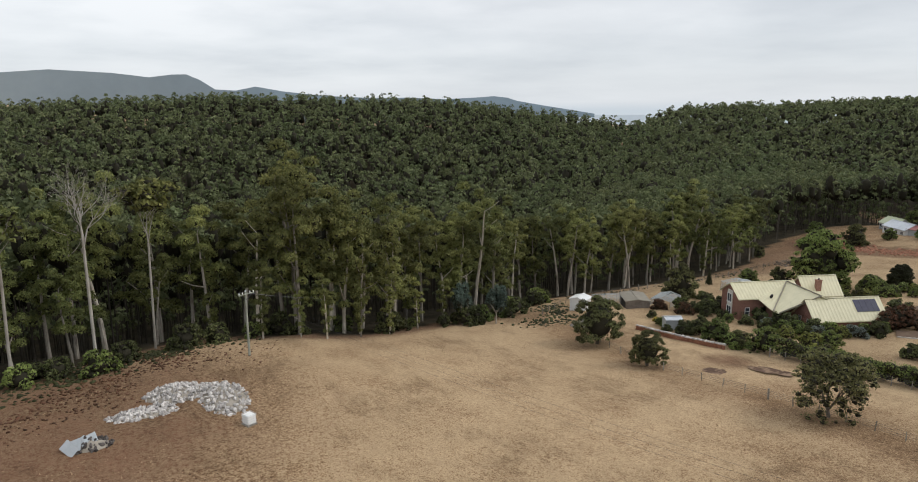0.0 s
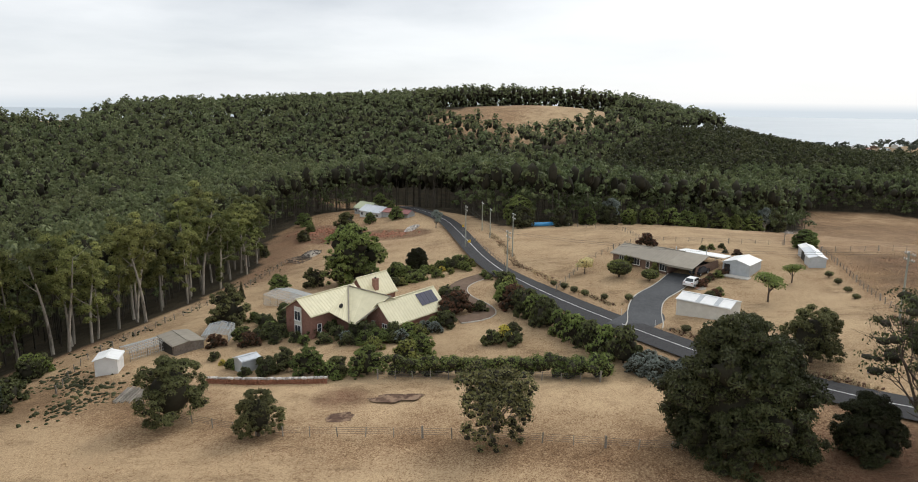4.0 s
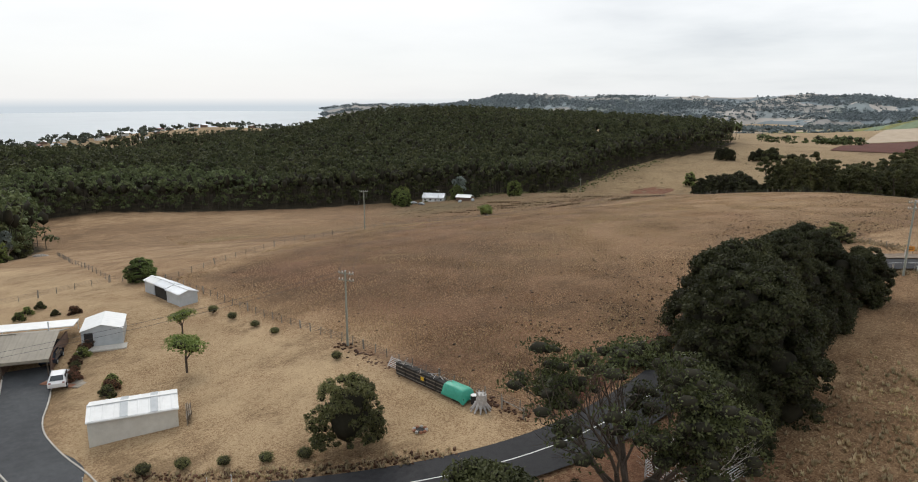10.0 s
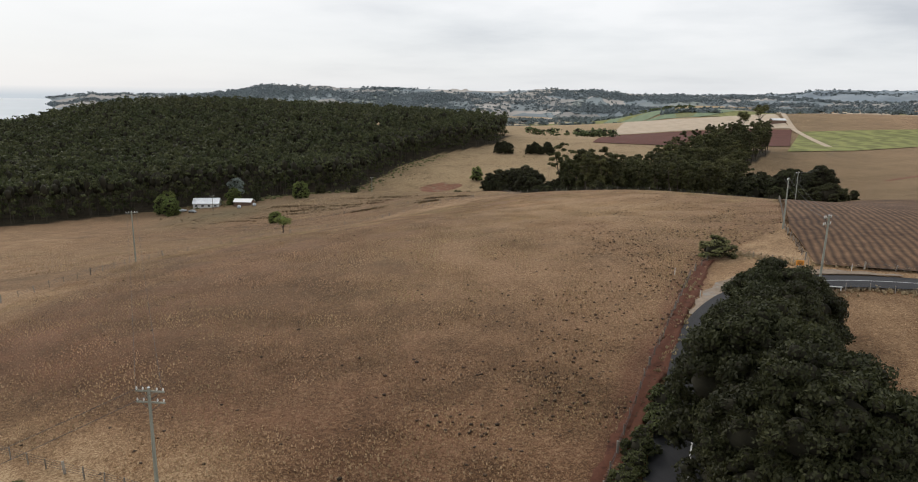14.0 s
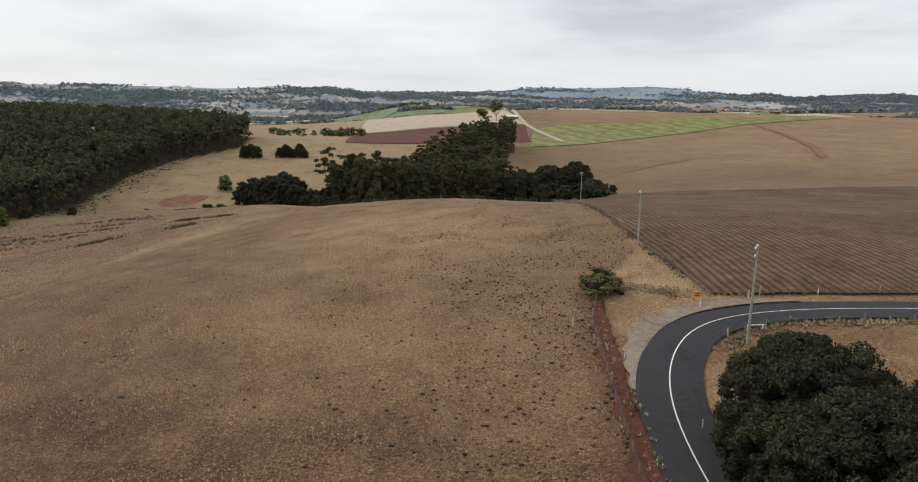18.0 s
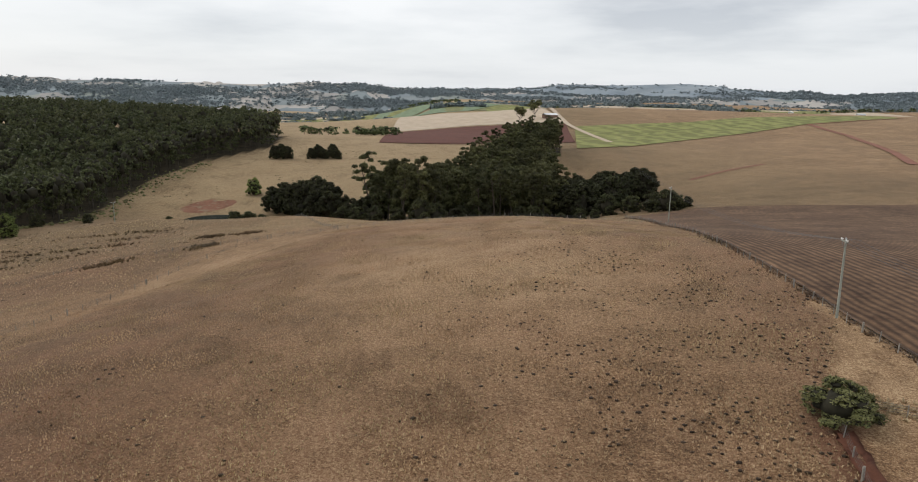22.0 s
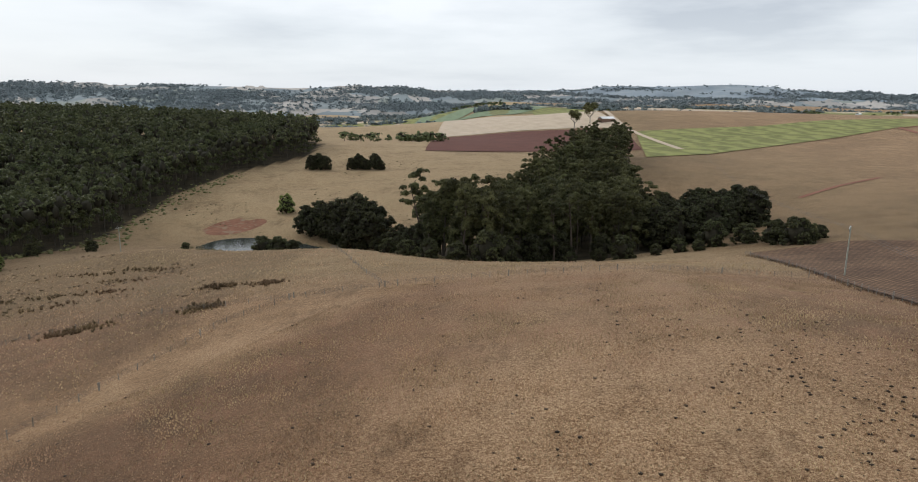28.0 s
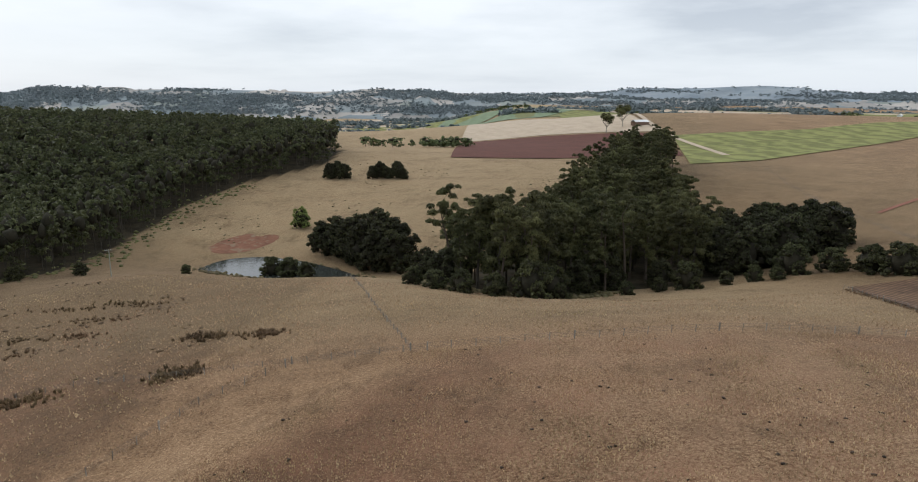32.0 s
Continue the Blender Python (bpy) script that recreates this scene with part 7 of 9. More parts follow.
for i, (x, y, s) in enumerate(DRIVE_BED):
    plant(("shrub", "shrub_dark", "shrub", "shrub_lime")[i % 4], x, y, s, "leafy shrub in the bed along the drive", "shrub", "driveway shrubs")
for k, x, y, s in (("shrub", -157, -57.5, 1.2), ("shrub_dark", -160, -61, 1.4), ("shrub_lime", -154.6, -60.5, 0.9), ("shrub", -151, -62.5, 1.2), ("shrub", -147, -66, 1.4), ("shrub_dark", -143, -69.5, 1.3), ("shrub", -139, -70.8, 1.3), ("shrub", -152, -70, 1.8), ("shrub_dark", -164, -63.5, 1.3), ("shrub_yellow", -157.5, -63.2, 0.8), ("shrub_lime", -148.5, -75, 1.0), ("shrub_dark", -135.5, -73, 1.2)):
    plant(k, x, y, s, "garden shrub beside the curved driveway", "shrub", "driveway shrubs")
# island bed
plant("shrub_dark", -104.6, -42.6, 1.35, "clipped dark shrub in the island bed", "shrub", "island bed")
plant("shrub_dark", -104.4, -39.6, 1.3, "clipped dark shrub in the island bed", "shrub", "island bed")
plant("shrub_yellow", -106.3, -41.2, 1.25, "bright yellow shrub in the island bed", "shrub", "island bed", 1.2)
plant("shrub_dark", -108.2, -40.2, 1.4, "clipped dark shrub in the island bed", "shrub", "island bed")
# shrubs along the road
for k, x, y, s in (("shrub_dark", -137.6, -45.4, 1.7), ("shrub_lime", -134.3, -44.5, 1.6), ("shrub", -127.5, -44.2, 1.8), ("shrub_rust", -124.2, -42, 2.0), ("shrub_dark", -120.6, -40, 2.1), ("shrub", -117.4, -37.6, 2.0), ("shrub_dark", -113.8, -35.6, 2.1), ("shrub", -110.2, -33, 1.7), ("shrub", -106.8, -30.8, 1.8), ("shrub_dark", -103.5, -28.7, 1.8), ("shrub", -100.4, -26.4, 1.9), ("shrub_dark", -97.6, -24.2, 2.2)):
    plant(k, x, y, s * 1.12, "tall rounded shrub in the roadside screen", "shrub", "roadside screen", 1.25)
for x, y, s in ((-94.6, -22.4, 1.4), (-93, -20, 1.5), (-92, -17.4, 1.3), (-91, -14.8, 1.2), (-94.5, -18.6, 1.0), (-95.5, -21, 1.5), (-93.6, -22.8, 1.3), (-92.2, -20.6, 1.4), (-94.2, -16.8, 1.2)):
    plant("shrub_grey", x, y, s, "low silver-grey shrub on the road bank", "shrub", "grey shrubs")
for x, y in ((-146, -7.4), (-147.4, -5.8), (-144.6, -8), (-143, -8.8), (-141.2, -9.6), (-149, -5), (-150.5, -3.6), (-134.6, -8), (-133.2, -9), (-136, -7.2), (-172, -4), (-169.6, -6), (-167.4, -1.6), (-174, -1.4), (-165.5, 0.5)):
    plant(("shrub_dark", "shrub", "shrub_rust")[int(abs(x * 10)) % 3], x, y, R.uniform(0.6, 1.0), "small shrub in a garden bed at the ranch house", "shrub", "ranch garden")
plant("shrub_lime", -154.2, -22.4, 1.1, "tall green climber beside the house wall", "shrub", squash=1.4)
plant("shrub_lime", -149.3, -17.6, 0.8, "tall green climber beside the house wall", "shrub", squash=1.7)
for x, y, s in ((-82.2, 37, 1.5), (-82.4, 39.4, 1.2), (-82.0, 42, 1.4), (-82.6, 44.2, 0.9), (-83.2, 33.4, 1.4), (-83.4, 31, 1.1), (-83.8, 28.4, 1.3), (-81.6, 47, 0.8)):
    plant("shrub_dark", x, y, s, "straggling dark shrub under the roadside fence", "shrub", "fence shrubs", 0.85)
plant("leafy_dark", -77.8, 94.8, 1.15, "low spreading dark bush on the paddock corner", "bush", squash=0.6)


def hedge(line, width, h, leaves, size, material, label):
    """A row of bushes grown into one another."""
    rng = np.random.default_rng(len(label))
    p = spaced(line, 0.8)
    z = land(p[:, 0], p[:, 1])
    o = np.array([p[0][0], p[0][1], z[0]])
    root = thing("hedge", pose(*o), label, "hedge")
    for k in range(0, len(p), 3):
        lobes, tall = [], h * rng.uniform(0.85, 1.15)
        for (x, y), zz in zip(p[k:k + 3], z[k:k + 3]):
            for _ in range(5):
                lobes.append((x - o[0] + rng.normal() * width * 0.2, y - o[1] + rng.normal() * width * 0.2, zz - o[2] + tall * rng.uniform(0.2, 0.78), width * 0.3, width * 0.3, tall * 0.24))
        v, f, cv, cf = sprays(rng, lobes, leaves, size, core=0.85)
        c = new("bush", tri_quads("bush", v, f, cv, cf, material))
        c.parent = root


hedge([(-90.9, -53.4), (-91.4, -40.4), (-92, -26.6)], 2.7, 2.9, 1500, 0.24, M_SHRUB, "long untrimmed cypress hedge along the paddock fence")
hedge([(-145.5, -47.5), (-151, -49.5)], 1.6, 1.0, 350, 0.22, M_SHRUB, "low green hedge beside the drive entrance")


def boughs(bm, rng, p, d, length, r, depth, tips, bend=0.35, up=0.12, forks=3):
    """A bough that bends, thins and forks; its ends go to tips."""
    for i in range(3):
        d = (d + Vector(rng.normal(size=3)) * bend * 0.4 + Vector((0, 0, up * 0.5))).normalized()
        q = p + d * length / 3
        tube(bm, p, q, r, r * 0.84, 7 if r > 0.1 else 4)
        p, r = q, r * 0.84
        if depth and i:
            side = Vector(rng.normal(size=3)).cross(d).normalized()
            boughs(bm, rng, p, (d * 0.75 + side * rng.uniform(0.5, 0.9) + Vector((0, 0, up))).normalized(), length * rng.uniform(0.55, 0.75), r * 0.6, depth - 1, tips, bend, up, forks)
    if depth:
        for _ in range(forks - 1):
            side = Vector(rng.normal(size=3)).cross(d).normalized()
            boughs(bm, rng, p, (d + side * rng.uniform(0.3, 0.7) + Vector((0, 0, up))).normalized(), length * rng.uniform(0.6, 0.8), r * 0.72, depth - 1, tips, bend, up, forks)
    else:
        tips.append(p)


def bare_tree(name, x, y, h, spread, seed, label, leaves=0, material=None, stem=0.2, limbs=5, r0=0.4, depth=3, lift=0.5, leaf_from=0.55, size=0.34, wood=None, head=1.0, veil=None, bare=None):
    """A tree whose boughs show: a short stem that forks low, and thin or no leaves."""
    rng = np.random.default_rng(seed)
    root = thing(name, pose(x, y, ground(x, y)), label, "tree")
    bm, tips = bmesh.new(), []
    fork = Vector((rng.normal() * 0.3, rng.normal() * 0.3, h * stem))
    tube(bm, (0, 0, -0.4), fork * 0.5, r0 * 1.15, r0, 8)
    tube(bm, fork * 0.5, fork, r0, r0 * 0.9, 8)
    for i in range(limbs):
        a = 6.283 * i / limbs + rng.uniform(-0.4, 0.4)
        d = Vector((math.cos(a) * spread / h * 1.3, math.sin(a) * spread / h * 1.3, lift * rng.uniform(0.8, 1.5))).normalized()
        boughs(bm, rng, fork, d, h * (1 - stem) * rng.uniform(0.34, 0.44), r0 * 0.6, depth, tips)
    part("limb_frame", bm, wood or M_WOOD, root)
    if leaves:
        lobes = []
        for e in tips:
            if e.z > h * leaf_from and (not bare or noise.noise(e * 0.22 + Vector((seed, 0, 0))) > bare):
                s = head * rng.uniform(0.6, 1.1)
                lobes.append((e.x, e.y, e.z, s * 1.2, s * 1.2, s * 0.6))
        if veil:
            lobes += dome(rng, 110, veil[0], veil[1], 0.5, 0.45)[0]
        v, f, cv, cf = sprays(rng, lobes, leaves, size, flat=0.9, core=0.5)
        c = new("crown", tri_quads("crown", v, f, cv, cf, material))
        c.parent = root


bare_tree("half_dead_tree", -72.2, 1.8, 14.5, 7.0, 31, "half-dead spreading tree with bare grey boughs and a flat leafy top", 16000, M_DEEP, 0.14, 7, 0.5, 3, 0.75, 0.55, 0.24, M_DARKBARK, 1.15, None, -0.14)
bare_tree("dead_tree", -70.2, 8.2, 7.5, 6.0, 32, "bleached dead tree with a tangle of bare twigs", 0, None, 0.1, 7, 0.18, 3, 0.45, wood=M_WHITEBARK)
bare_tree("thinning_tree", -73, -37.2, 7.6, 4.2, 33, "thinning round tree with grey branches showing", 11000, M_OLIVE, 0.1, 7, 0.2, 3, 0.9, 0.1, 0.24, None, 0.5, (3.9, 7.6))
bare_tree("white_gum", -6.5, -94.0, 25, 4.0, 34, "tall dead white gum with bare branches", 0, None, 0.6, 4, 0.19, 3, 2.4, wood=M_WHITEBARK)
bare_tree("white_gum", 2.5, -90.0, 21, 3.0, 35, "tall pale gum with few leaves", 900, M_GUM, 0.66, 3, 0.17, 2, 2.4, 0.6, 0.6, M_WHITEBARK)
bare_tree("white_gum", -14.2, -99.0, 24, 3.5, 36, "slender white-trunked gum at the forest edge", 1500, M_GUM, 0.62, 3, 0.16, 2, 2.4, 0.6, 0.6, M_WHITEBARK, 1.2)
bare_tree("white_gum", 8.5, -87.5, 23, 3.5, 37, "slender white-trunked gum at the forest edge", 1500, M_GUM, 0.62, 3, 0.17, 2, 2.4, 0.6, 0.6, M_WHITEBARK, 1.2)

# dam trees, slope clumps, copse
for x, y, s in ((-212, 398, 1.1), (-204, 393, 1.35), (-197, 388, 1.5), (-190, 382, 1.55), (-183, 376, 1.5), (-177, 372, 1.3), (-188, 392, 1.55), (-178, 382, 1.5)):
    plant("gully", x, y, s, "dense black-green tree beside the farm dam", group="dam trees")
for x, y, s in ((-222, 365, 0.75), (-214, 363, 0.8), (-207, 361, 0.7), (-248, 352, 0.35), (-166, 352, 0.5), (-160, 348, 0.45), (-153, 345, 0.5)):
    plant("bush", x, y, s, "rounded bush at the dam's edge", "bush", "dam bushes")
plant("leafy_bush", -233, 432, 1.7, "lone pale tree behind the dam", squash=1.35)
for x, y, s in ((-248, 532, 0.74), (-243.5, 535, 0.8), (-239, 532, 0.72), (-222, 533, 0.62), (-217.5, 536, 0.78), (-213, 533, 0.6), (-207, 535, 0.8), (-203, 532, 0.55)):
    plant("gully", x, y, s, "dark rounded tree on the dry slope", group="slope trees", squash=1.05)
for x, y, s in ((-330, 246, 0.8), (-339, 250, 0.85), (-347, 262, 0.9), (-322, 284, 0.8)):
    plant("round_big", x, y, s, "green tree round the valley farmhouse", group="farmhouse trees")
plant("grey_gum", -326, 292, 1.2, "silver-grey tree behind the farmhouse")
plant("conifer", -312, 290, 1.2, "dark conifer behind the farmhouse")
plant("round_big", -290, 300, 0.85, "rounded green tree below the forest")
plant("bush", -296, 330, 0.5, "small dark tree below the forest")
plant("bush", -278, 338, 0.45, "small dark tree below the forest")
plant("round_big", -250, 219, 0.55, "small tree on the dry slope", squash=0.8)
plant("umbrella", -206, 160.5, 1.1, "small spreading tree on the dry slope")
plant("thin", -50, 863, 3.0, "tall lone gum on the far track")
plant("thin", -29, 900, 3.6, "tall lone gum on the far track")


M_COPSE = leafy("copse_leaves", (0.032, 0.038, 0.016), (0.136, 0.134, 0.052), objects=0.3)


def copse():
    rng = np.random.default_rng(41)
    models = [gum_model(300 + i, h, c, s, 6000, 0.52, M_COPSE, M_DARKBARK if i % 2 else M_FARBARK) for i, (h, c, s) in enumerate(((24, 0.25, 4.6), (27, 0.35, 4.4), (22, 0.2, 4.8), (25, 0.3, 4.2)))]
    pts = scatter(rng, COPSE, 7.8)
    for x, y in pts:
        edge = off_line([x], [y], list(COPSE) + [COPSE[0]])[0]
        if x > -66 and y < 420:
            put(T["gully"], x, y, rng.uniform(0, 360), rng.uniform(0.9, 1.35), "black-green dense tree in the gully copse", "tree", "gully copse")
        elif edge < 6 and y < 345 and rng.uniform() < 0.4:
            put(T["gully"], x, y, rng.uniform(0, 360), rng.uniform(0.6, 0.95), "dark dense tree in the gully copse", "tree", "gully copse")
        else:
            put(models[int(rng.integers(0, 4))], x, y, rng.uniform(0, 360), rng.uniform(0.78, 1.04) + 0.08 * smooth(-80, -110, x), "gum tree with pale limbs in the gully copse", "tree", "gully copse")
    for m in models:
        drop_model(m)
    for x, y, s in ((-158, 300, 0.5), (-151, 294, 0.55), (-144, 290, 0.6), (-136, 288, 0.6), (-127, 288, 0.85), (-122, 293, 0.8), (-100, 318, 0.4), (-90, 324, 0.4), (-82, 326, 0.75), (-70, 328, 0.4), (-62, 330, 0.45), (-56, 328, 0.42), (-50, 334, 0.9), (-40, 330, 0.75), (-34, 322, 0.85), (-30, 314, 0.95), (-25, 317, 0.6), (-20, 320, 0.4)):
        put(T["bush"], x, y, rng.uniform(0, 360), s, "rounded dark bush at the foot of the copse", "bush", "copse bushes", 0.0, rng.uniform(0.85, 1.1))


copse()
# trees along the belt's foot and at the west cottages
for x, y, k, s in (BELT_FOOT):
    plant(k, x, y, s, {"round_big": "full green tree below the forest belt", "bush": "dark tree below the forest belt", "grey_gum": "silver-grey tree below the forest belt", "leafy_bush": "leafy green bush on the garden terrace", "leafy_dark": "dark bushy tree on the garden terrace"}[k], group="belt foot trees")
for i in range(30):
    u = i / 29
    x, y = np.interp(u, (0, 0.3, 0.6, 0.75, 1), (6, -20, -62, -72, -95)) + R.normal() * 1.4, np.interp(u, (0, 0.3, 0.6, 0.75, 1), (-88, -98, -98, -99, -112)) + R.normal() * 1.5
    plant(("shrub_dark", "shrub", "shrub_dark")[i % 3], x, y, R.uniform(0.9, 2.2), "scrubby undergrowth at the forest edge", "shrub", "forest undergrowth", 1.0)
for m in T.values():
    drop_model(m)


# ---- small things ----
def car(x, y, rz, material, label):
    root = thing("car", pose(x, y, ground(x, y) + 0.08, 0, 0, rz) @ Matrix.Scale(1.12, 4), label, "car")
    bm = bmesh.new()
    prof = [(-2.1, 0.45), (-2.15, 0.85), (-1.9, 1.05), (-1.3, 1.5), (0.35, 1.52), (1.0, 1.02), (2.0, 0.88), (2.15, 0.6), (2.1, 0.35), (-2.0, 0.35)]
    sides = []
    for s, w in ((-1, 0.78), (-1, 0.88), (1, 0.88), (1, 0.78)):
        sides.append([bm.verts.new((px, s * (w if pz < 1.1 else w - 0.18), pz)) for px, pz in prof])
    n = len(prof)
    for a, b in zip(sides, sides[1:]):
        for i in range(n):
            bm.faces.new((a[i], a[(i + 1) % n], b[(i + 1) % n], b[i]))
    bm.faces.new(sides[0][::-1])
    bm.faces.new(sides[-1])
    bmesh.ops.recalc_face_normals(bm, faces=bm.faces[:])
    part("body", bm, material, root)
    part("windscreen", slab(bmesh.new(), [(0.42, -0.58, 1.47), (0.42, 0.58, 1.47), (0.98, 0.66, 1.07), (0.98, -0.66, 1.07)], 0.03), M_GLASS, root)
    part("rear_window", slab(bmesh.new(), [(-1.33, -0.58, 1.49), (-1.33, 0.58, 1.49), (-1.86, 0.66, 1.1), (-1.86, -0.66, 1.1)], -0.03), M_GLASS, root)
    for s in (-1, 1):
        part("side_window", boxes(((-0.35, s * 0.735, 1.27), (1.7, 0.06, 0.36))), M_GLASS, root)
        part("headlight", boxes(((2.06, s * 0.6, 0.78), (0.1, 0.3, 0.14))), M_FRAME, root)
        part("tail_light", boxes(((-2.1, s * 0.65, 0.9), (0.08, 0.24, 0.2))), M_REDROOF, root)
        for px in (-1.35, 1.35):
            w = part("wheel", tube(bmesh.new(), (px, s * 0.72, 0.32), (px, s * 0.92, 0.32), 0.32, sides=14), M_RUBBER, root)
            part("rim", tube(bmesh.new(), (px, s * 0.9, 0.32), (px, s * 0.935, 0.32), 0.19, sides=10), M_ZINC, w)
    return root


car(-141.6, -11.0, 152, M_CAR, "white hatchback parked at the carport")
car(-149.2, -9.0, 57 + 90, M_DARKCAR, "dark car parked inside the carport")


def kerb(line, side, label):
    p = spaced(line, 1.5)
    d = np.gradient(p, axis=0)
    d /= np.hypot(*d.T)[:, None]
    nrm = np.c_[-d[:, 1], d[:, 0]]
    root = thing("kerb", pose(p[0][0], p[0][1], ground(*p[0])), label, "kerb", kind="structure")
    o = np.array([p[0][0], p[0][1], ground(*p[0])])
    q = p + nrm * side
    z = land(p[:, 0], p[:, 1])
    me = quick_mesh("kerb_stone", *kerb_mesh(), M_CONCRETE)
    for i in range(len(q) - 1):
        a, b = np.r_[q[i], z[i]] - o, np.r_[q[i + 1], z[i + 1]] - o
        ob = new("kerb_stone", me)
        ob.parent = root
        v = Vector(b - a)
        ob.matrix_local = Matrix.Translation(Vector((a + b) / 2) + Vector((0, 0, 0.05))) @ v.to_track_quat("X", "Z").to_matrix().to_4x4() @ Matrix.Diagonal((v.length * 0.985, 0.16, 0.22, 1))


def kerb_mesh():
    bm = box(bmesh.new(), (0, 0, 0), (1, 1, 1), 0.04)
    v = [q.co[:] for q in bm.verts]
    bmesh.ops.triangulate(bm, faces=bm.faces[:])
    f = [[q.index for q in p.verts] for p in bm.faces]
    bm.free()
    return v, f


kerb(DRIVE, 2.7, "pale concrete kerb along the driveway")
kerb(DRIVE, -2.7, "pale concrete kerb along the driveway")
kerb(VILLA_DRIVE, 2.0, "pale stone edging of the curved driveway")
path = thing("paving", pose(-141.5, -10.5, ground(-141.5, -10.5) + 0.06, 0, 0, 28), "pinkish paved parking strip beside the driveway", "paving", kind="structure")
for i in range(6):
    for j in range(3):
        part("paver", boxes((((i - 2.5) * 0.9, (j - 1.0) * 0.9 + 0.3, 0), (0.87, 0.87, 0.1)), bevel=0.015), M_REDSTONE if (i + j) % 4 == 0 else M_GRAVEL, path)


def marker(x, y, h, material, name, label, w=0.1):
    root = thing(name, pose(x, y, ground(x, y)), label, "marker", "roadside markers")
    part("stake", boxes(((0, 0, h / 2 - 0.1), (w, 0.05, h + 0.2)), bevel=0.008), material, root)
    part("reflector", boxes(((0, -0.03, h * 0.8), (w * 0.7, 0.02, 0.12))), M_REDROOF, root)


for x, y in ((-121.5, -24.2), (-115.2, -19.2), (-103.5, -11.4), (-79.6, 74.5), (-58.8, 91.2), (-49.3, 91.6), (-146, -48.2), (-173, -50.5), (-76.4, 60), (-83.5, 84), (-66.2, 88.6), (-36, 90.6), (-74.5, 5.2), (-105.0, -12.9)):
    marker(x, y, 1.0, M_PLASTIC, "road_marker", "white roadside marker post with reflector")


def board_sign(x, y, rz, w, h, z, material, label, bars=2):
    root = thing("road_sign", pose(x, y, ground(x, y), 0, 0, rz), label, "sign")
    part("panel", boxes(((0, 0, z), (w, 0.04, h)), bevel=0.01), material, root)
    for s in (-0.35, 0.35):
        part("leg", boxes(((s * w, 0.05, z / 2 - 0.1), (0.06, 0.05, z + 0.2))), M_POST, root)
    for i in range(bars):
        part("text_bar", boxes(((0, -0.025, z + h * (0.18 - 0.36 * i)), (w * 0.7, 0.012, h * 0.16))), M_DARK, root)


board_sign(-65.8, 91.0, 20, 1.2, 0.8, 0.75, M_ORANGE, "orange roadwork board beside the bend")
board_sign(-187, -63.0, 110, 0.7, 0.7, 2.0, M_SIGNYELLOW, "yellow warning sign on a roadside post", 1)
board_sign(-221, -72, 110, 0.6, 0.6, 1.9, M_SIGNYELLOW, "yellow warning sign far along the road", 1)
rail = thing("guide_rail", pose(-62.6, 80.6, ground(-62.6, 80.6), 0, 0, 6), "short white guide rail beside the bend", "rail")
part("rail", boxes(((0, 0, 0.7), (2.2, 0.05, 0.14))), M_PLASTIC, rail)
for s in (-0.95, 0.95):
    part("post", boxes(((s, 0.05, 0.3), (0.12, 0.1, 0.9))), M_PLASTIC, rail)
pole_bit = thing("fallen_rail", pose(-68.8, 72.0, ground(-68.8, 72) + 0.1, 0, 12, 75), "fallen white rail in dry grass", "rail")
part("bar", tube(bmesh.new(), (-1.5, 0, 0), (1.5, 0, 0.3), 0.06, sides=6), M_PLASTIC, pole_bit)


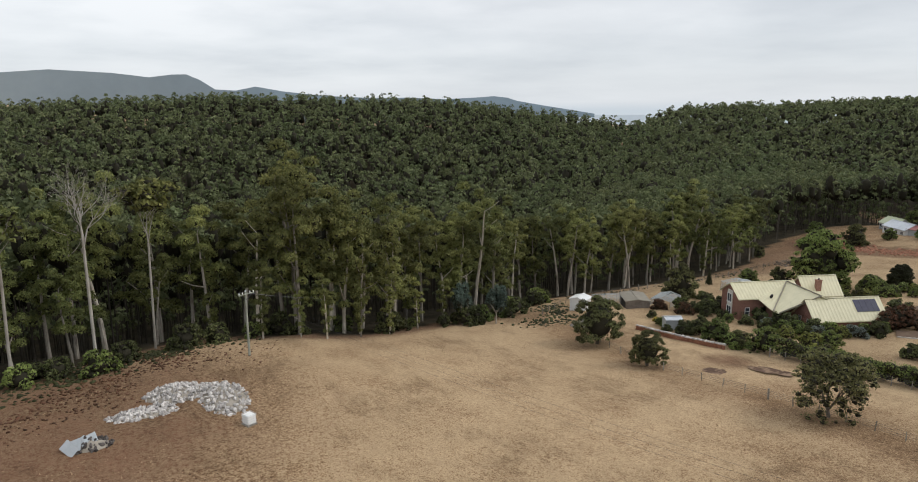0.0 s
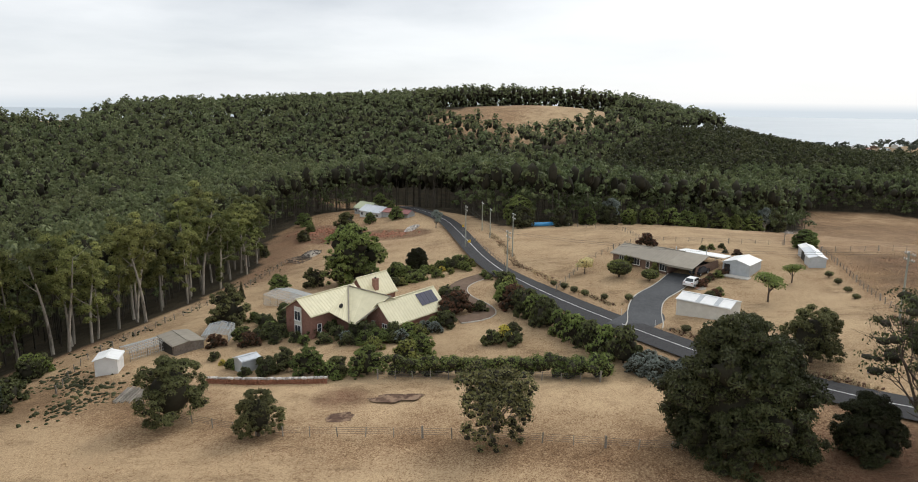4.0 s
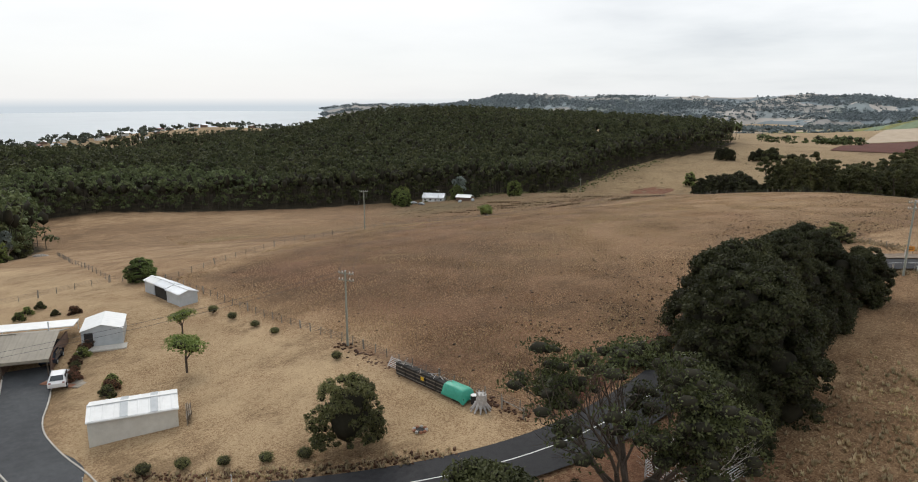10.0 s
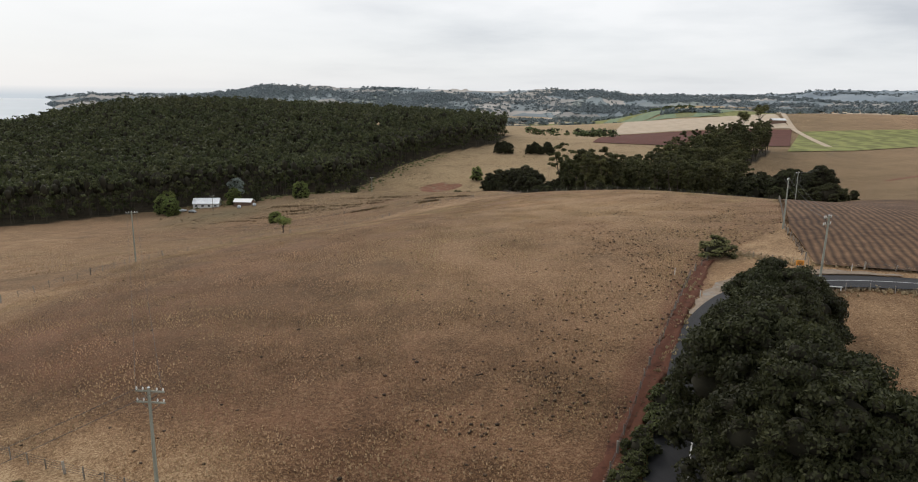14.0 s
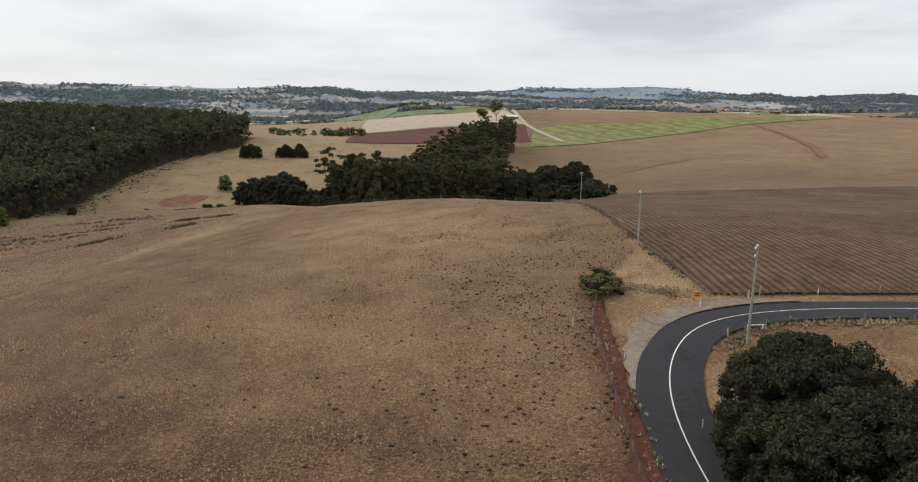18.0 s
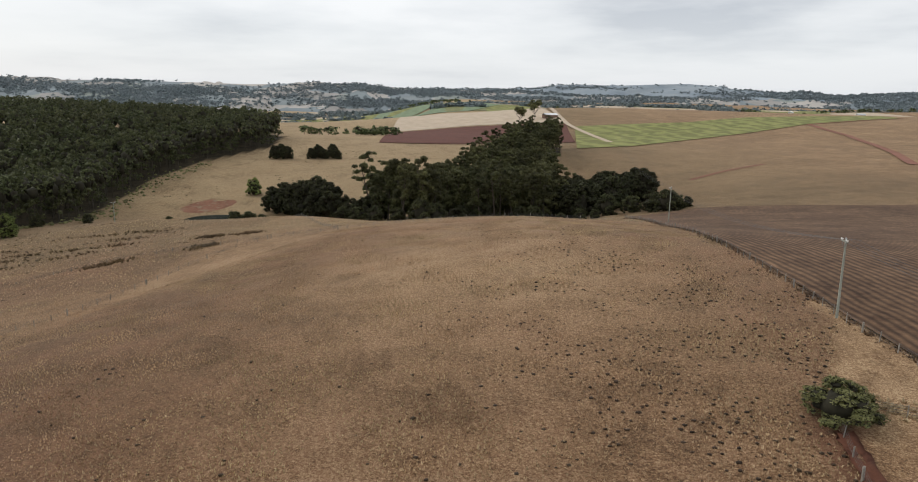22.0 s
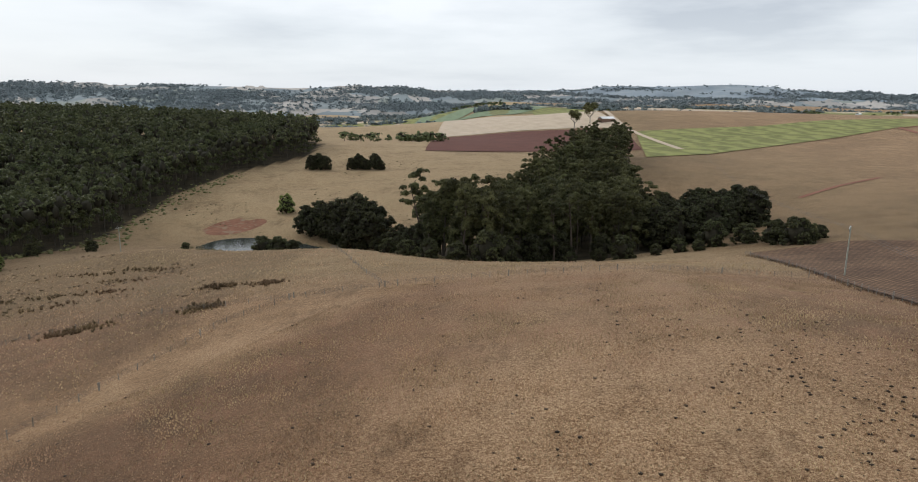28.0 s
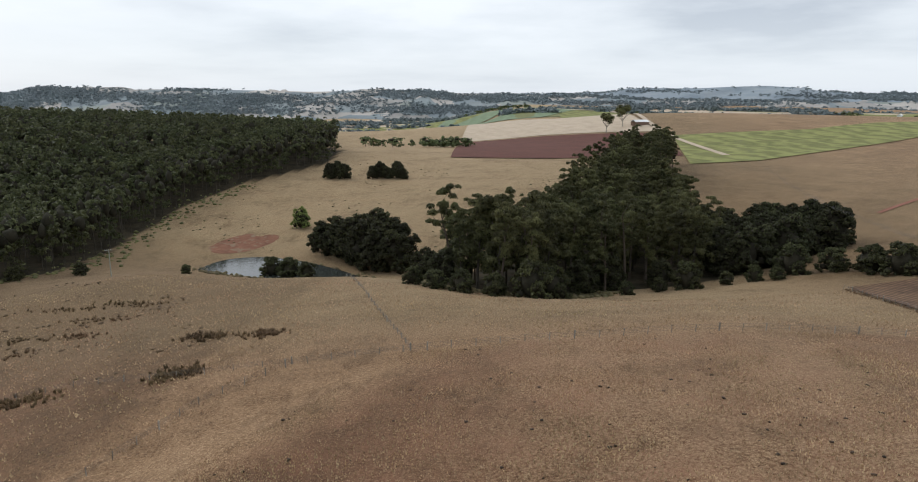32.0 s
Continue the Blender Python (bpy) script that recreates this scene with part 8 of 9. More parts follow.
# pallets, tarpaulin and stump by the boundary fence
def trailer():
    root = thing("loaded_rack", pose(-101.8, 12.0, ground(-101.8, 12), 0, 0, -7), "long dark rack of stacked timber and wire", "rack")
    rng = np.random.default_rng(8)
    for k in range(5):
        part("pallet", boxes(((-3.6 + 1.75 * k, 0, 0.75), (1.65, 0.9, 1.35)), bevel=0.02), M_DARK, root)
        for j in range(3):
            part("slat", boxes(((-3.6 + 1.75 * k, -0.47, 0.3 + 0.42 * j), (1.6, 0.03, 0.12))), M_WOOD, root)
    for k in range(26):
        c = Vector((rng.uniform(-4.3, 4.2), rng.uniform(-0.4, 0.4), 1.5 + rng.uniform(0, 0.2)))
        a = Vector((rng.normal(), rng.normal() * 0.5, rng.normal() * 0.2)).normalized() * rng.uniform(0.3, 0.8)
        part("stick", tube(bmesh.new(), c - a, c + a, rng.uniform(0.03, 0.07), 0.03, 5), (M_WOOD, M_STONE, M_POST)[k % 3], root)
    part("label_board", boxes(((0.3, -0.5, 0.9), (0.5, 0.03, 0.4))), M_SIGNYELLOW, root)
    gate = thing("steel_gate", pose(-107.2, 12.9, ground(-107.2, 12.9), 0, 0, -7), "pale tubular gate panels lying at the fence", "gate")
    for j in range(6):
        part("bar", tube(bmesh.new(), (-1.4, 0.12 * j, 0.3 + 0.16 * j), (1.4, 0.12 * j, 0.3 + 0.16 * j), 0.035, sides=6), M_ZINC, gate)
    for s in (-1.4, 1.4):
        part("upright", tube(bmesh.new(), (s, -0.06, 0.05), (s, 0.7, 1.25), 0.035, sides=6), M_ZINC, gate)
    tarp = thing("covered_trailer", pose(-96.4, 11.5, ground(-96.4, 11.5), 0, 0, -7), "small trailer under a green tarpaulin", "trailer")
    bm = bmesh.new()
    bmesh.ops.create_grid(bm, x_segments=14, y_segments=8, size=1)
    for v in bm.verts:
        x, y = v.co.x, v.co.y
        edge = max(abs(x), abs(y))
        v.co = Vector((x * 1.75, y * 0.95, 1.55 - 0.35 * abs(y) ** 2 - 0.25 * (x > 0.6) * (x - 0.6) * 2 - (0.95 if edge > 0.93 else 0) + 0.08 * noise.noise(Vector((x * 3, y * 3, 0)))))
    for f in bm.faces:
        f.smooth = True
    part("tarpaulin", bm, M_GREEN, tarp)
    part("bed", boxes(((0, 0, 0.55), (3.2, 1.6, 0.25))), M_DARK, tarp)
    for s in (-0.75, 0.75):
        part("wheel", tube(bmesh.new(), (0.2, s - 0.1, 0.32), (0.2, s + 0.1, 0.32), 0.32, sides=12), M_RUBBER, tarp)
    part("drawbar", tube(bmesh.new(), (1.6, 0, 0.5), (2.6, 0, 0.45), 0.05, sides=6), M_ZINC, tarp)
    drum = thing("white_lid_drum", pose(-94.2, 11.4, ground(-94.2, 11.4)), "dark drum with a white lid", "drum")
    part("drum", tube(bmesh.new(), (0, 0, 0), (0, 0, 0.95), 0.32, 0.32, 14), M_DARK, drum)
    part("lid", tube(bmesh.new(), (0, 0, 0.952), (0, 0, 1.02), 0.36, 0.34, 14), M_PLASTIC, drum)
    stump = thing("tree_stump", pose(-92.9, 10.9, ground(-92.9, 10.9)), "large bleached grey stump with spreading roots", "stump")
    bm = bmesh.new()
    tube(bm, (0, 0, 0.3), (0.1, 0, 1.7), 0.62, 0.5, 10)
    for k in range(11):
        a = k * 0.571 + 0.2
        tube(bm, (0.35 * math.cos(a), 0.35 * math.sin(a), 0.8), (1.15 * math.cos(a), 1.15 * math.sin(a), -0.1), 0.2, 0.07, 6)
    for k in range(7):
        a = k * 0.9
        tube(bm, (0.35 * math.cos(a), 0.35 * math.sin(a), 1.5), (0.5 * math.cos(a), 0.5 * math.sin(a), 1.95), 0.16, 0.03, 5)
    part("wood", bm, M_STONE, stump)
    fire = thing("fire_ring", pose(-95.4, 4.4, ground(-95.4, 4.4)), "ring of stones round a cold fire pit", "fire pit")
    for k in range(9):
        a = k * 0.698
        bm = bmesh.new()
        bmesh.ops.create_icosphere(bm, subdivisions=1, radius=0.2, matrix=Matrix.Translation((0.62 * math.cos(a), 0.62 * math.sin(a), 0.08)))
        part("stone", bm, M_STONE if k % 2 else M_REDSTONE, fire)
    part("ash", boxes(((0, 0, 0.03), (0.9, 0.9, 0.08)), bevel=0.03), M_DARK, fire)
    g2 = thing("rail_gate", pose(-89.6, 11.8, ground(-89.6, 11.8), 0, 0, -12), "pale timber rail gate at the paddock corner", "gate")
    part("rail", boxes(((0, 0, 0.95), (3.2, 0.06, 0.09))), M_POST, g2)
    for s in (-1.6, 1.6):
        part("post", tube(bmesh.new(), (s, 0, -0.3), (s, 0, 1.25), 0.1, sides=8), M_POST, g2)


trailer()


def stock_yard():
    root = thing("stock_yard", pose(-70.6, 11.5, ground(-70.6, 11.5)), "galvanised stock yard of railed panels", "stock yard")
    pts = [(-3.5, -2.6), (-3.0, 1.2), (-3.4, 5.0), (0.5, 4.6), (3.0, 2.2), (1.8, -2.4), (-0.8, -2.9), (-3.5, -2.6)]
    for (x0, y0), (x1, y1) in zip(pts, pts[1:]):
        z0, z1 = ground(-70.6 + x0, 11.5 + y0) - ground(-70.6, 11.5), ground(-70.6 + x1, 11.5 + y1) - ground(-70.6, 11.5)
        panel = part("post", tube(bmesh.new(), (x0, y0, z0 - 0.3), (x0, y0, z0 + 1.75), 0.05, sides=6), M_ZINC, root)
        for k in range(6):
            part("rail", tube(bmesh.new(), (x0, y0, z0 + 0.3 + 0.27 * k), (x1, y1, z1 + 0.3 + 0.27 * k), 0.03, sides=5), M_ZINC, panel)
    for x, y, m, lab in ((-69.0, 7.6, M_WHITE, "white sheet-metal calf shelter"), (-70.6, 6.2, M_CREAMWALL, "small cream kennel box")):
        r = thing("animal_shelter", pose(x, y, ground(x, y), 0, 0, 70), lab, "shelter")
        part("side", boxes(((0, 0, 0.35), (0.9, 0.6, 0.6)), bevel=0.04), m, r)
        part("roof", slab(bmesh.new(), [(-0.5, -0.36, 0.66), (0.5, -0.36, 0.66), (0.5, 0.36, 0.78), (-0.5, 0.36, 0.78)], 0.05), m, r)


stock_yard()


# rubble, burnt heap, tank
def rubble(x, y, rx, ry, h, count, seed, label, material=None):
    rng = np.random.default_rng(seed)
    root = thing("rubble_heap", pose(x, y, ground(x, y)), label, "rubble")
    meshes = []
    for k in range(4):
        bm = bmesh.new()
        bmesh.ops.create_icosphere(bm, subdivisions=1, radius=1)
        for v in bm.verts:
            v.co = Vector((v.co.x * rng.uniform(0.6, 1.3), v.co.y * rng.uniform(0.5, 1.1), v.co.z * rng.uniform(0.35, 0.7)))
        me = bpy.data.meshes.new("chunk")
        bm.to_mesh(me)
        bm.free()
        me.materials.append(material or M_CHUNK)
        meshes.append(me)
    for k in range(count):
        a, q = rng.uniform(0, 6.283), math.sqrt(rng.uniform(0, 1))
        px, py = math.cos(a) * q * rx, math.sin(a) * q * ry
        z = ground(x + px, y + py) - ground(x, y) + h * max(0.0, 1 - q ** 1.6) * rng.uniform(0.7, 1.0)
        ob = new("chunk", meshes[k % 4])
        ob.parent = root
        s = rng.uniform(0.12, 0.34)
        ob.matrix_local = pose(px, py, z, rng.uniform(0, 360), rng.uniform(0, 360), rng.uniform(0, 360)) @ Matrix.Diagonal((s * rng.uniform(0.8, 1.6), s, s, 1))
    bm = bmesh.new()
    bmesh.ops.create_grid(bm, x_segments=10, y_segments=10, size=1)
    for v in bm.verts:
        q = min(1.0, v.co.length)
        v.co = Vector((v.co.x * rx, v.co.y * ry, h * max(0.0, 1 - q ** 1.6) - 0.15 + ground(x + v.co.x * rx, y + v.co.y * ry) - ground(x, y)))
    part("mound", bm, M_GRAVEL, root)


M_CHUNK = surface("pale_rubble", ((0.34, 0.31, 0.29), (0.68, 0.65, 0.62)), 5, 0.95, 0.6, objects=0.4, space="object")
M_CHUNKDARK = surface("burnt_wood", ((0.02, 0.018, 0.016), (0.16, 0.14, 0.13)), 5, 0.95, 0.6, objects=0.5, space="object")
rubble(-12.6, -75.6, 3.4, 2.6, 0.9, 290, 1, "heap of broken pale concrete and brick rubble")
rubble(-16.6, -72.2, 2.6, 4.6, 1.0, 290, 2, "heap of broken pale concrete and brick rubble")
rubble(-8.6, -72.0, 3.4, 1.6, 0.6, 200, 3, "low trail of broken pale rubble")
rubble(-3.4, -67.2, 2.0, 1.4, 0.8, 90, 4, "burnt heap of dark wood and grey sheets", M_CHUNKDARK)
rubble(-199, -114, 5, 3, 1.3, 120, 5, "heap of cut branches on the clearing", M_CHUNKDARK)
rubble(-232, -92, 7, 1.8, 0.8, 160, 6, "long pile of grey stones near the road")
rubble(-312, 46, 6, 1.6, 0.8, 110, 7, "row of pale boulders below the forest belt")
for k in range(4):
    r = thing("iron_sheet", pose(-3.2 + 0.5 * k, -67.4 + 0.3 * k, ground(-3.2, -67) + 0.55, 25 * (k - 1.5), 18, 40 * k), "crumpled grey iron sheet on the burnt heap", "scrap")
    part("sheet", sheeting([(-0.8, -0.5, 0), (0.8, -0.5, 0), (0.8, 0.5, 0.1), (-0.8, 0.5, 0.1)], 0.25, 0.01), M_GREYSHEET, r)
tank = thing("water_container", pose(-17.3, -65.2, ground(-17.3, -65.2), 0, 0, 20), "white caged plastic water container on a pallet", "container")
part("bottle", boxes(((0, 0, 0.68), (1.0, 1.0, 0.95)), bevel=0.08), M_PLASTIC, tank)
for zz in (0.25, 0.5, 0.75, 1.0, 1.17):
    for a, b in (((-0.53, -0.53), (0.53, -0.53)), ((0.53, -0.53), (0.53, 0.53)), ((0.53, 0.53), (-0.53, 0.53)), ((-0.53, 0.53), (-0.53, -0.53))):
        part("cage_bar", tube(bmesh.new(), (*a, zz), (*b, zz), 0.015, sides=4), M_ZINC, tank)
part("pallet", boxes(((0, 0, 0.09), (1.1, 1.1, 0.14))), M_POST, tank)


def stone_wall():
    rng = np.random.default_rng(13)
    p = spaced([(-86.6, -77.5), (-87.1, -69.1), (-87.9, -61.5)], 0.42)
    z = land(p[:, 0], p[:, 1])
    root = thing("stone_wall", pose(p[0][0], p[0][1], z[0]), "low dry-stone wall of red-brown rocks with pale caps", "wall")
    o = np.array([p[0][0], p[0][1], z[0]])
    me = []
    for k in range(3):
        bm = box(bmesh.new(), (0, 0, 0), (1, 1, 1), 0.12)
        for v in bm.verts:
            v.co += Vector(rng.normal(size=3)) * 0.05
        for m in (M_REDSTONE, M_CHUNK):
            q = bpy.data.meshes.new("stone")
            bm.to_mesh(q)
            q.materials.append(m)
            me.append(q)
        bm.free()
    for (x, y), zz in zip(p, z):
        for row in range(4):
            ob = new("stone", me[int(rng.integers(0, 3)) * 2 + (1 if row == 3 else 0)])
            ob.parent = root
            ob.matrix_local = pose(x - o[0] + rng.normal() * 0.04, y - o[1] + rng.normal() * 0.05, zz - o[2] + 0.1 + 0.24 * row, 0, 0, 90 + rng.normal() * 8) @ Matrix.Diagonal((0.43 * rng.uniform(0.8, 1.1), 0.4 * rng.uniform(0.8, 1.2), 0.25 * rng.uniform(0.8, 1.1), 1))


stone_wall()
logs = thing("log_pile", pose(-81, -84.6, ground(-81, -84.6), 0, 0, 12), "stack of grey cut poles on bare ground", "logs")
for k in range(16):
    part("log", tube(bmesh.new(), (-2.4 + 0.2 * (k % 3), (k % 8) * 0.42 - 1.5, 0.12 + 0.22 * (k // 8)), (2.2 + 0.3 * (k % 2), (k % 8) * 0.42 - 1.4, 0.14 + 0.22 * (k // 8)), 0.12, 0.09, 7), M_POST, logs)
haycover = thing("hay_row", pose(-232, -47.6, ground(-232, -47.6), 0, 0, 118), "long row of hay bales wrapped in blue plastic", "hay bales")
for k in range(9):
    part("bale", tube(bmesh.new(), (-6 + 1.45 * k, 0, 0.65), (-4.62 + 1.45 * k, 0, 0.65), 0.66, 0.66, 12), M_BLUETARP if k < 8 else M_PLASTIC, haycover)


def brush_heap():
    rng = np.random.default_rng(19)
    root = thing("brush_heap", pose(-191, -113.8, ground(-191, -113.8)), "heap of grey dead branches on bare ground", "branches")
    for _ in range(90):
        a, r, t = rng.uniform(0, 6.283), 3.6 * math.sqrt(rng.uniform()), rng.uniform(0, 6.283)
        z, ln = 1.7 * (1 - r / 4.2) * rng.uniform(0.2, 1.0), rng.uniform(1.2, 2.6)
        p = Vector((math.cos(a) * r * 1.25, math.sin(a) * r, z))
        d = Vector((math.cos(t), math.sin(t), rng.uniform(-0.25, 0.45))) * ln * 0.5
        part("branch", tube(bmesh.new(), p - d, p + d, 0.09, 0.03, 5), (M_WOOD, M_DARKBARK, M_WOOD)[int(rng.integers(0, 3))], root)


brush_heap()


# ---- grasses and scrub ----
def tufts(name, places, size, blades, material, label, seed, spread=0.5):
    rng = np.random.default_rng(seed)
    n = len(places)
    z = land(places[:, 0], places[:, 1])
    a = rng.uniform(0, 6.283, (n, blades))
    h = size * rng.uniform(0.5, 1.4, (n, 1)) * rng.uniform(0.7, 1.2, (n, blades))
    w = h * 0.35
    base = np.c_[places, z][:, None] + np.stack([np.cos(a) * h * 0.15, np.sin(a) * h * 0.15, 0 * a - 0.05], -1)
    side = np.stack([-np.sin(a) * w, np.cos(a) * w, 0 * a], -1)
    tip = base + np.stack([np.cos(a) * h * spread, np.sin(a) * h * spread, h], -1)
    v = np.stack([base + side, base - side, tip], 2).reshape(-1, 3)
    f = np.arange(len(v)).reshape(-1, 3)
    return tagged(new(name, quick_mesh(name, v, f, material)), label, "grass", kind="stuff")


def clods(name, places, size, material, label, seed, flat=0.45):
    rng = np.random.default_rng(seed)
    n = len(places)
    z = land(places[:, 0], places[:, 1])
    iv, jf = ICO_LOW
    s = size * rng.uniform(0.5, 1.5, (n, 1, 1))
    v = np.c_[places, z][:, None] + iv[None] * s * np.array([1, 1, flat]) * (1 + 0.25 * rng.normal(size=(n, len(iv), 1)))
    f = (jf[None] + (np.arange(n) * len(iv))[:, None, None]).reshape(-1, 3)
    return tagged(new(name, quick_mesh(name, v.reshape(-1, 3), f, material)), label, "grass", kind="stuff")


def along(rng, line, n, width):
    p = spaced(line, 0.5)
    i = rng.integers(0, len(p), n)
    return p[i] + rng.normal(size=(n, 2)) * width


def grasses():
    rng = np.random.default_rng(3)
    pad = scatter(rng, PADDOCK, 0.43, 0.5)
    tufts("paddock_grass", pad, 0.19, 3, M_TUFTP, "short dry grass tufts over the grazed paddock", 1, 0.45)
    lawn = scatter(rng, [(-70, -80), (-20, -92), (30, -60), (30, 60), (-62, 75), (-66, 10)], 0.8, 0.5)
    tufts("field_grass", lawn, 0.12, 3, M_TUFTP, "dry grass tufts in the home paddock", 2, 0.6)
    slope = scatter(rng, [(-57, 234), (-82, 231), (-117, 224), (-145, 223), (-163, 222), (-178, 182), (-193, 90), (-240, 60), (-330, 100), (-300, 250), (-250, 330), (-165, 300), (-125, 288), (-40, 300)], 1.1, 0.5)
    tufts("slope_grass", slope, 0.26, 3, M_TUFTP, "rank dry grass on the far slope", 19, 0.5)
    c = scatter(rng, PADDOCK, 1.1, 0.5)
    # dark droppings and thistles lie thickest along the road side
    want = 0.05 + 0.6 * smooth(-118, -84, c[:, 0]) * smooth(200, 120, c[:, 1]) * smooth(15, 40, c[:, 1])
    c = c[rng.uniform(size=len(c)) < want]
    clods("dark_clods", c, 0.17, M_CLOD, "scattered dark dung pats and thistles on pasture", 3)
    rough = scatter(rng, [(-185, 210), (-165, 225), (-150, 262), (-165, 300), (-240, 312), (-275, 300), (-290, 260), (-250, 200), (-205, 165)], 1.6, 0.5)
    tufts("rough_grass", rough, 0.3, 3, M_TUFTP, "rough dry grass on the valley slope", 4, 0.9)
    lines = [[(-191, 245), (-184, 243)], [(-184, 222), (-179, 223)], [(-213, 219), (-201, 218.5)], [(-178, 243), (-173, 242)]]
    q = np.concatenate([along(rng, l, 110, 1.5) for l in lines] + [np.c_[rng.normal(x, 5.0, 40), rng.normal(y, 1.3, 40)] for x, y in rng.uniform((-290, 225), (-225, 300), (15, 2))])
    tufts("rush_clumps", q, 0.55, 8, M_RUSH, "dark rush clumps in lines on the slope", 5, 0.5)
    q = np.concatenate([along(rng, [(-78, 99), (-72, 95), (-66, 93.5)], 420, 1.0), along(rng, [(-82.6, 50), (-80.6, 84)], 150, 0.7), along(rng, [(-70, 66), (-66, 78), (-58, 82.5), (-30, 82)], 520, 0.8), along(rng, [(-60, 5), (-58, 40)], 900, 4.5), along(rng, [(-64, 93), (-40, 93)], 200, 0.5)])
    strip = along(rng, [(-64.5, 100), (-65.2, 118), (-61.4, 180), (-56.6, 233), (-50, 298)], 1500, 0.5)
    tufts("fence_strip_grass", strip, 0.26, 6, M_TUFTD, "rank brown grass along the ploughed field fence", 16, 0.5)
    tufts("tall_grass", q, 0.34, 9, M_STRAW, "tall bleached grass along fences and road", 6, 0.5)
    # scrub on the road verges and in the clearing
    north = [(-215, -62), (-185, -53), (-160, -46.5), (-143, -36), (-128, -25.5)]
    north2 = [(-114, -17), (-100, -7), (-90, 3)]
    v1 = np.concatenate([along(rng, north, 800, 0.42), along(rng, north2, 340, 0.42)])
    clods("verge_scrub", v1, 0.14, M_RUST, "low red-brown scrub along the road verge", 7, 0.8)
    tufts("verge_grass", v1 + rng.normal(size=v1.shape) * 0.35, 0.26, 7, M_STRAW, "dry grass along the road verge", 8, 0.6)
    fl = np.concatenate([along(rng, [(-119, 15), (-106, 13.2), (-88, 12)], 300, 0.6), along(rng, [(-85.5, 20), (-84, 49), (-81, 84)], 300, 0.5)])
    clods("fence_scrub", fl, 0.18, M_RUST, "low dead scrub under the fence", 9, 0.7)
    edge = np.concatenate([along(rng, [(18, -84), (2, -86), (-8, -92), (-16, -94), (-22, -96)], 900, 2.2), along(rng, [(-90, -110), (-115, -110), (-150, -114), (-190, -120)], 260, 1.6), along(rng, [(-75, -92), (-80, -88), (-90, -104)], 400, 2.0)])
    clods("bracken", edge, 0.24, M_BLACKWOOD, "low bracken and scrub below the forest edge", 10, 0.7)
    old = along(rng, [(12, -76), (-4, -82), (-20, -90)], 1500, 4.0)
    clods("bark_litter", old, 0.13, M_RUST, "fallen bark and dead bracken on bare ground", 11, 0.5)
    stony = along(rng, [(-240, -132), (-224, -112), (-222, -92)], 700, 3.2)
    clods("terrace_stones", stony, 0.4, M_REDSTONE, "loose red-brown stones on the terrace bank", 17, 0.7)
    foot = along(rng, [(-345, 262), (-308, 318), (-290, 345), (-293, 382), (-298, 420), (-299, 463), (-288, 512)], 420, 4.0)
    clods("plantation_scrub", foot, 0.75, M_OLIVE, "dark scrub along the foot of the plantation", 18, 0.8)
    hill = scatter(rng, [(-290, 420), (-235, 400), (-150, 350), (-130, 430), (-100, 520), (-190, 600), (-265, 570)], 4.0, 0.5)
    thick = np.array([noise.noise(Vector((x / 26, y / 26, 0.5))) for x, y in hill])
    clods("hill_scrub", hill[(thick > 0.16) & (rng.uniform(size=len(hill)) < 0.4)], 0.5, M_RUSH2, "low tussocks and scrub on the far slope", 20, 0.5)
    low = scatter(rng, [(-215, 190), (-185, 230), (-195, 262), (-225, 300), (-270, 318), (-300, 290), (-330, 235), (-260, 190)], 2.2, 0.5)
    thick = np.array([noise.noise(Vector((x / 20, y / 7, 2.5))) for x, y in low])
    clods("slope_scrub", low[(thick > 0.12) & (rng.uniform(size=len(low)) < 0.55)], 0.42, M_RUSH, "brown bracken and scrub on the valley slope", 21, 0.55)
    dam = np.concatenate([along(rng, pond_ring, 260, 1.5), along(rng, [(-160, 320), (-150, 298), (-126, 292), (-104, 326)], 420, 2.0)])
    clods("pond_reeds", dam, 0.7, M_RUSH2, "rough reeds and scrub round the gully", 12, 0.9)


M_TUFTP = leafy("straw_tufts", (0.34, 0.232, 0.135), (0.64, 0.48, 0.3), clumps=0.25, objects=0.05)
M_TUFTD = leafy("brown_tufts", (0.05, 0.03, 0.017), (0.34, 0.22, 0.13), objects=0.05)
M_RUSH = leafy("rushes", (0.076, 0.053, 0.029), (0.221, 0.150, 0.082), objects=0.05)
M_RUSH2 = leafy("reeds", (0.07, 0.065, 0.03), (0.2, 0.16, 0.08), objects=0.05)
M_STRAW = leafy("straw", (0.3, 0.23, 0.13), (0.55, 0.45, 0.28), objects=0.05)
grasses()


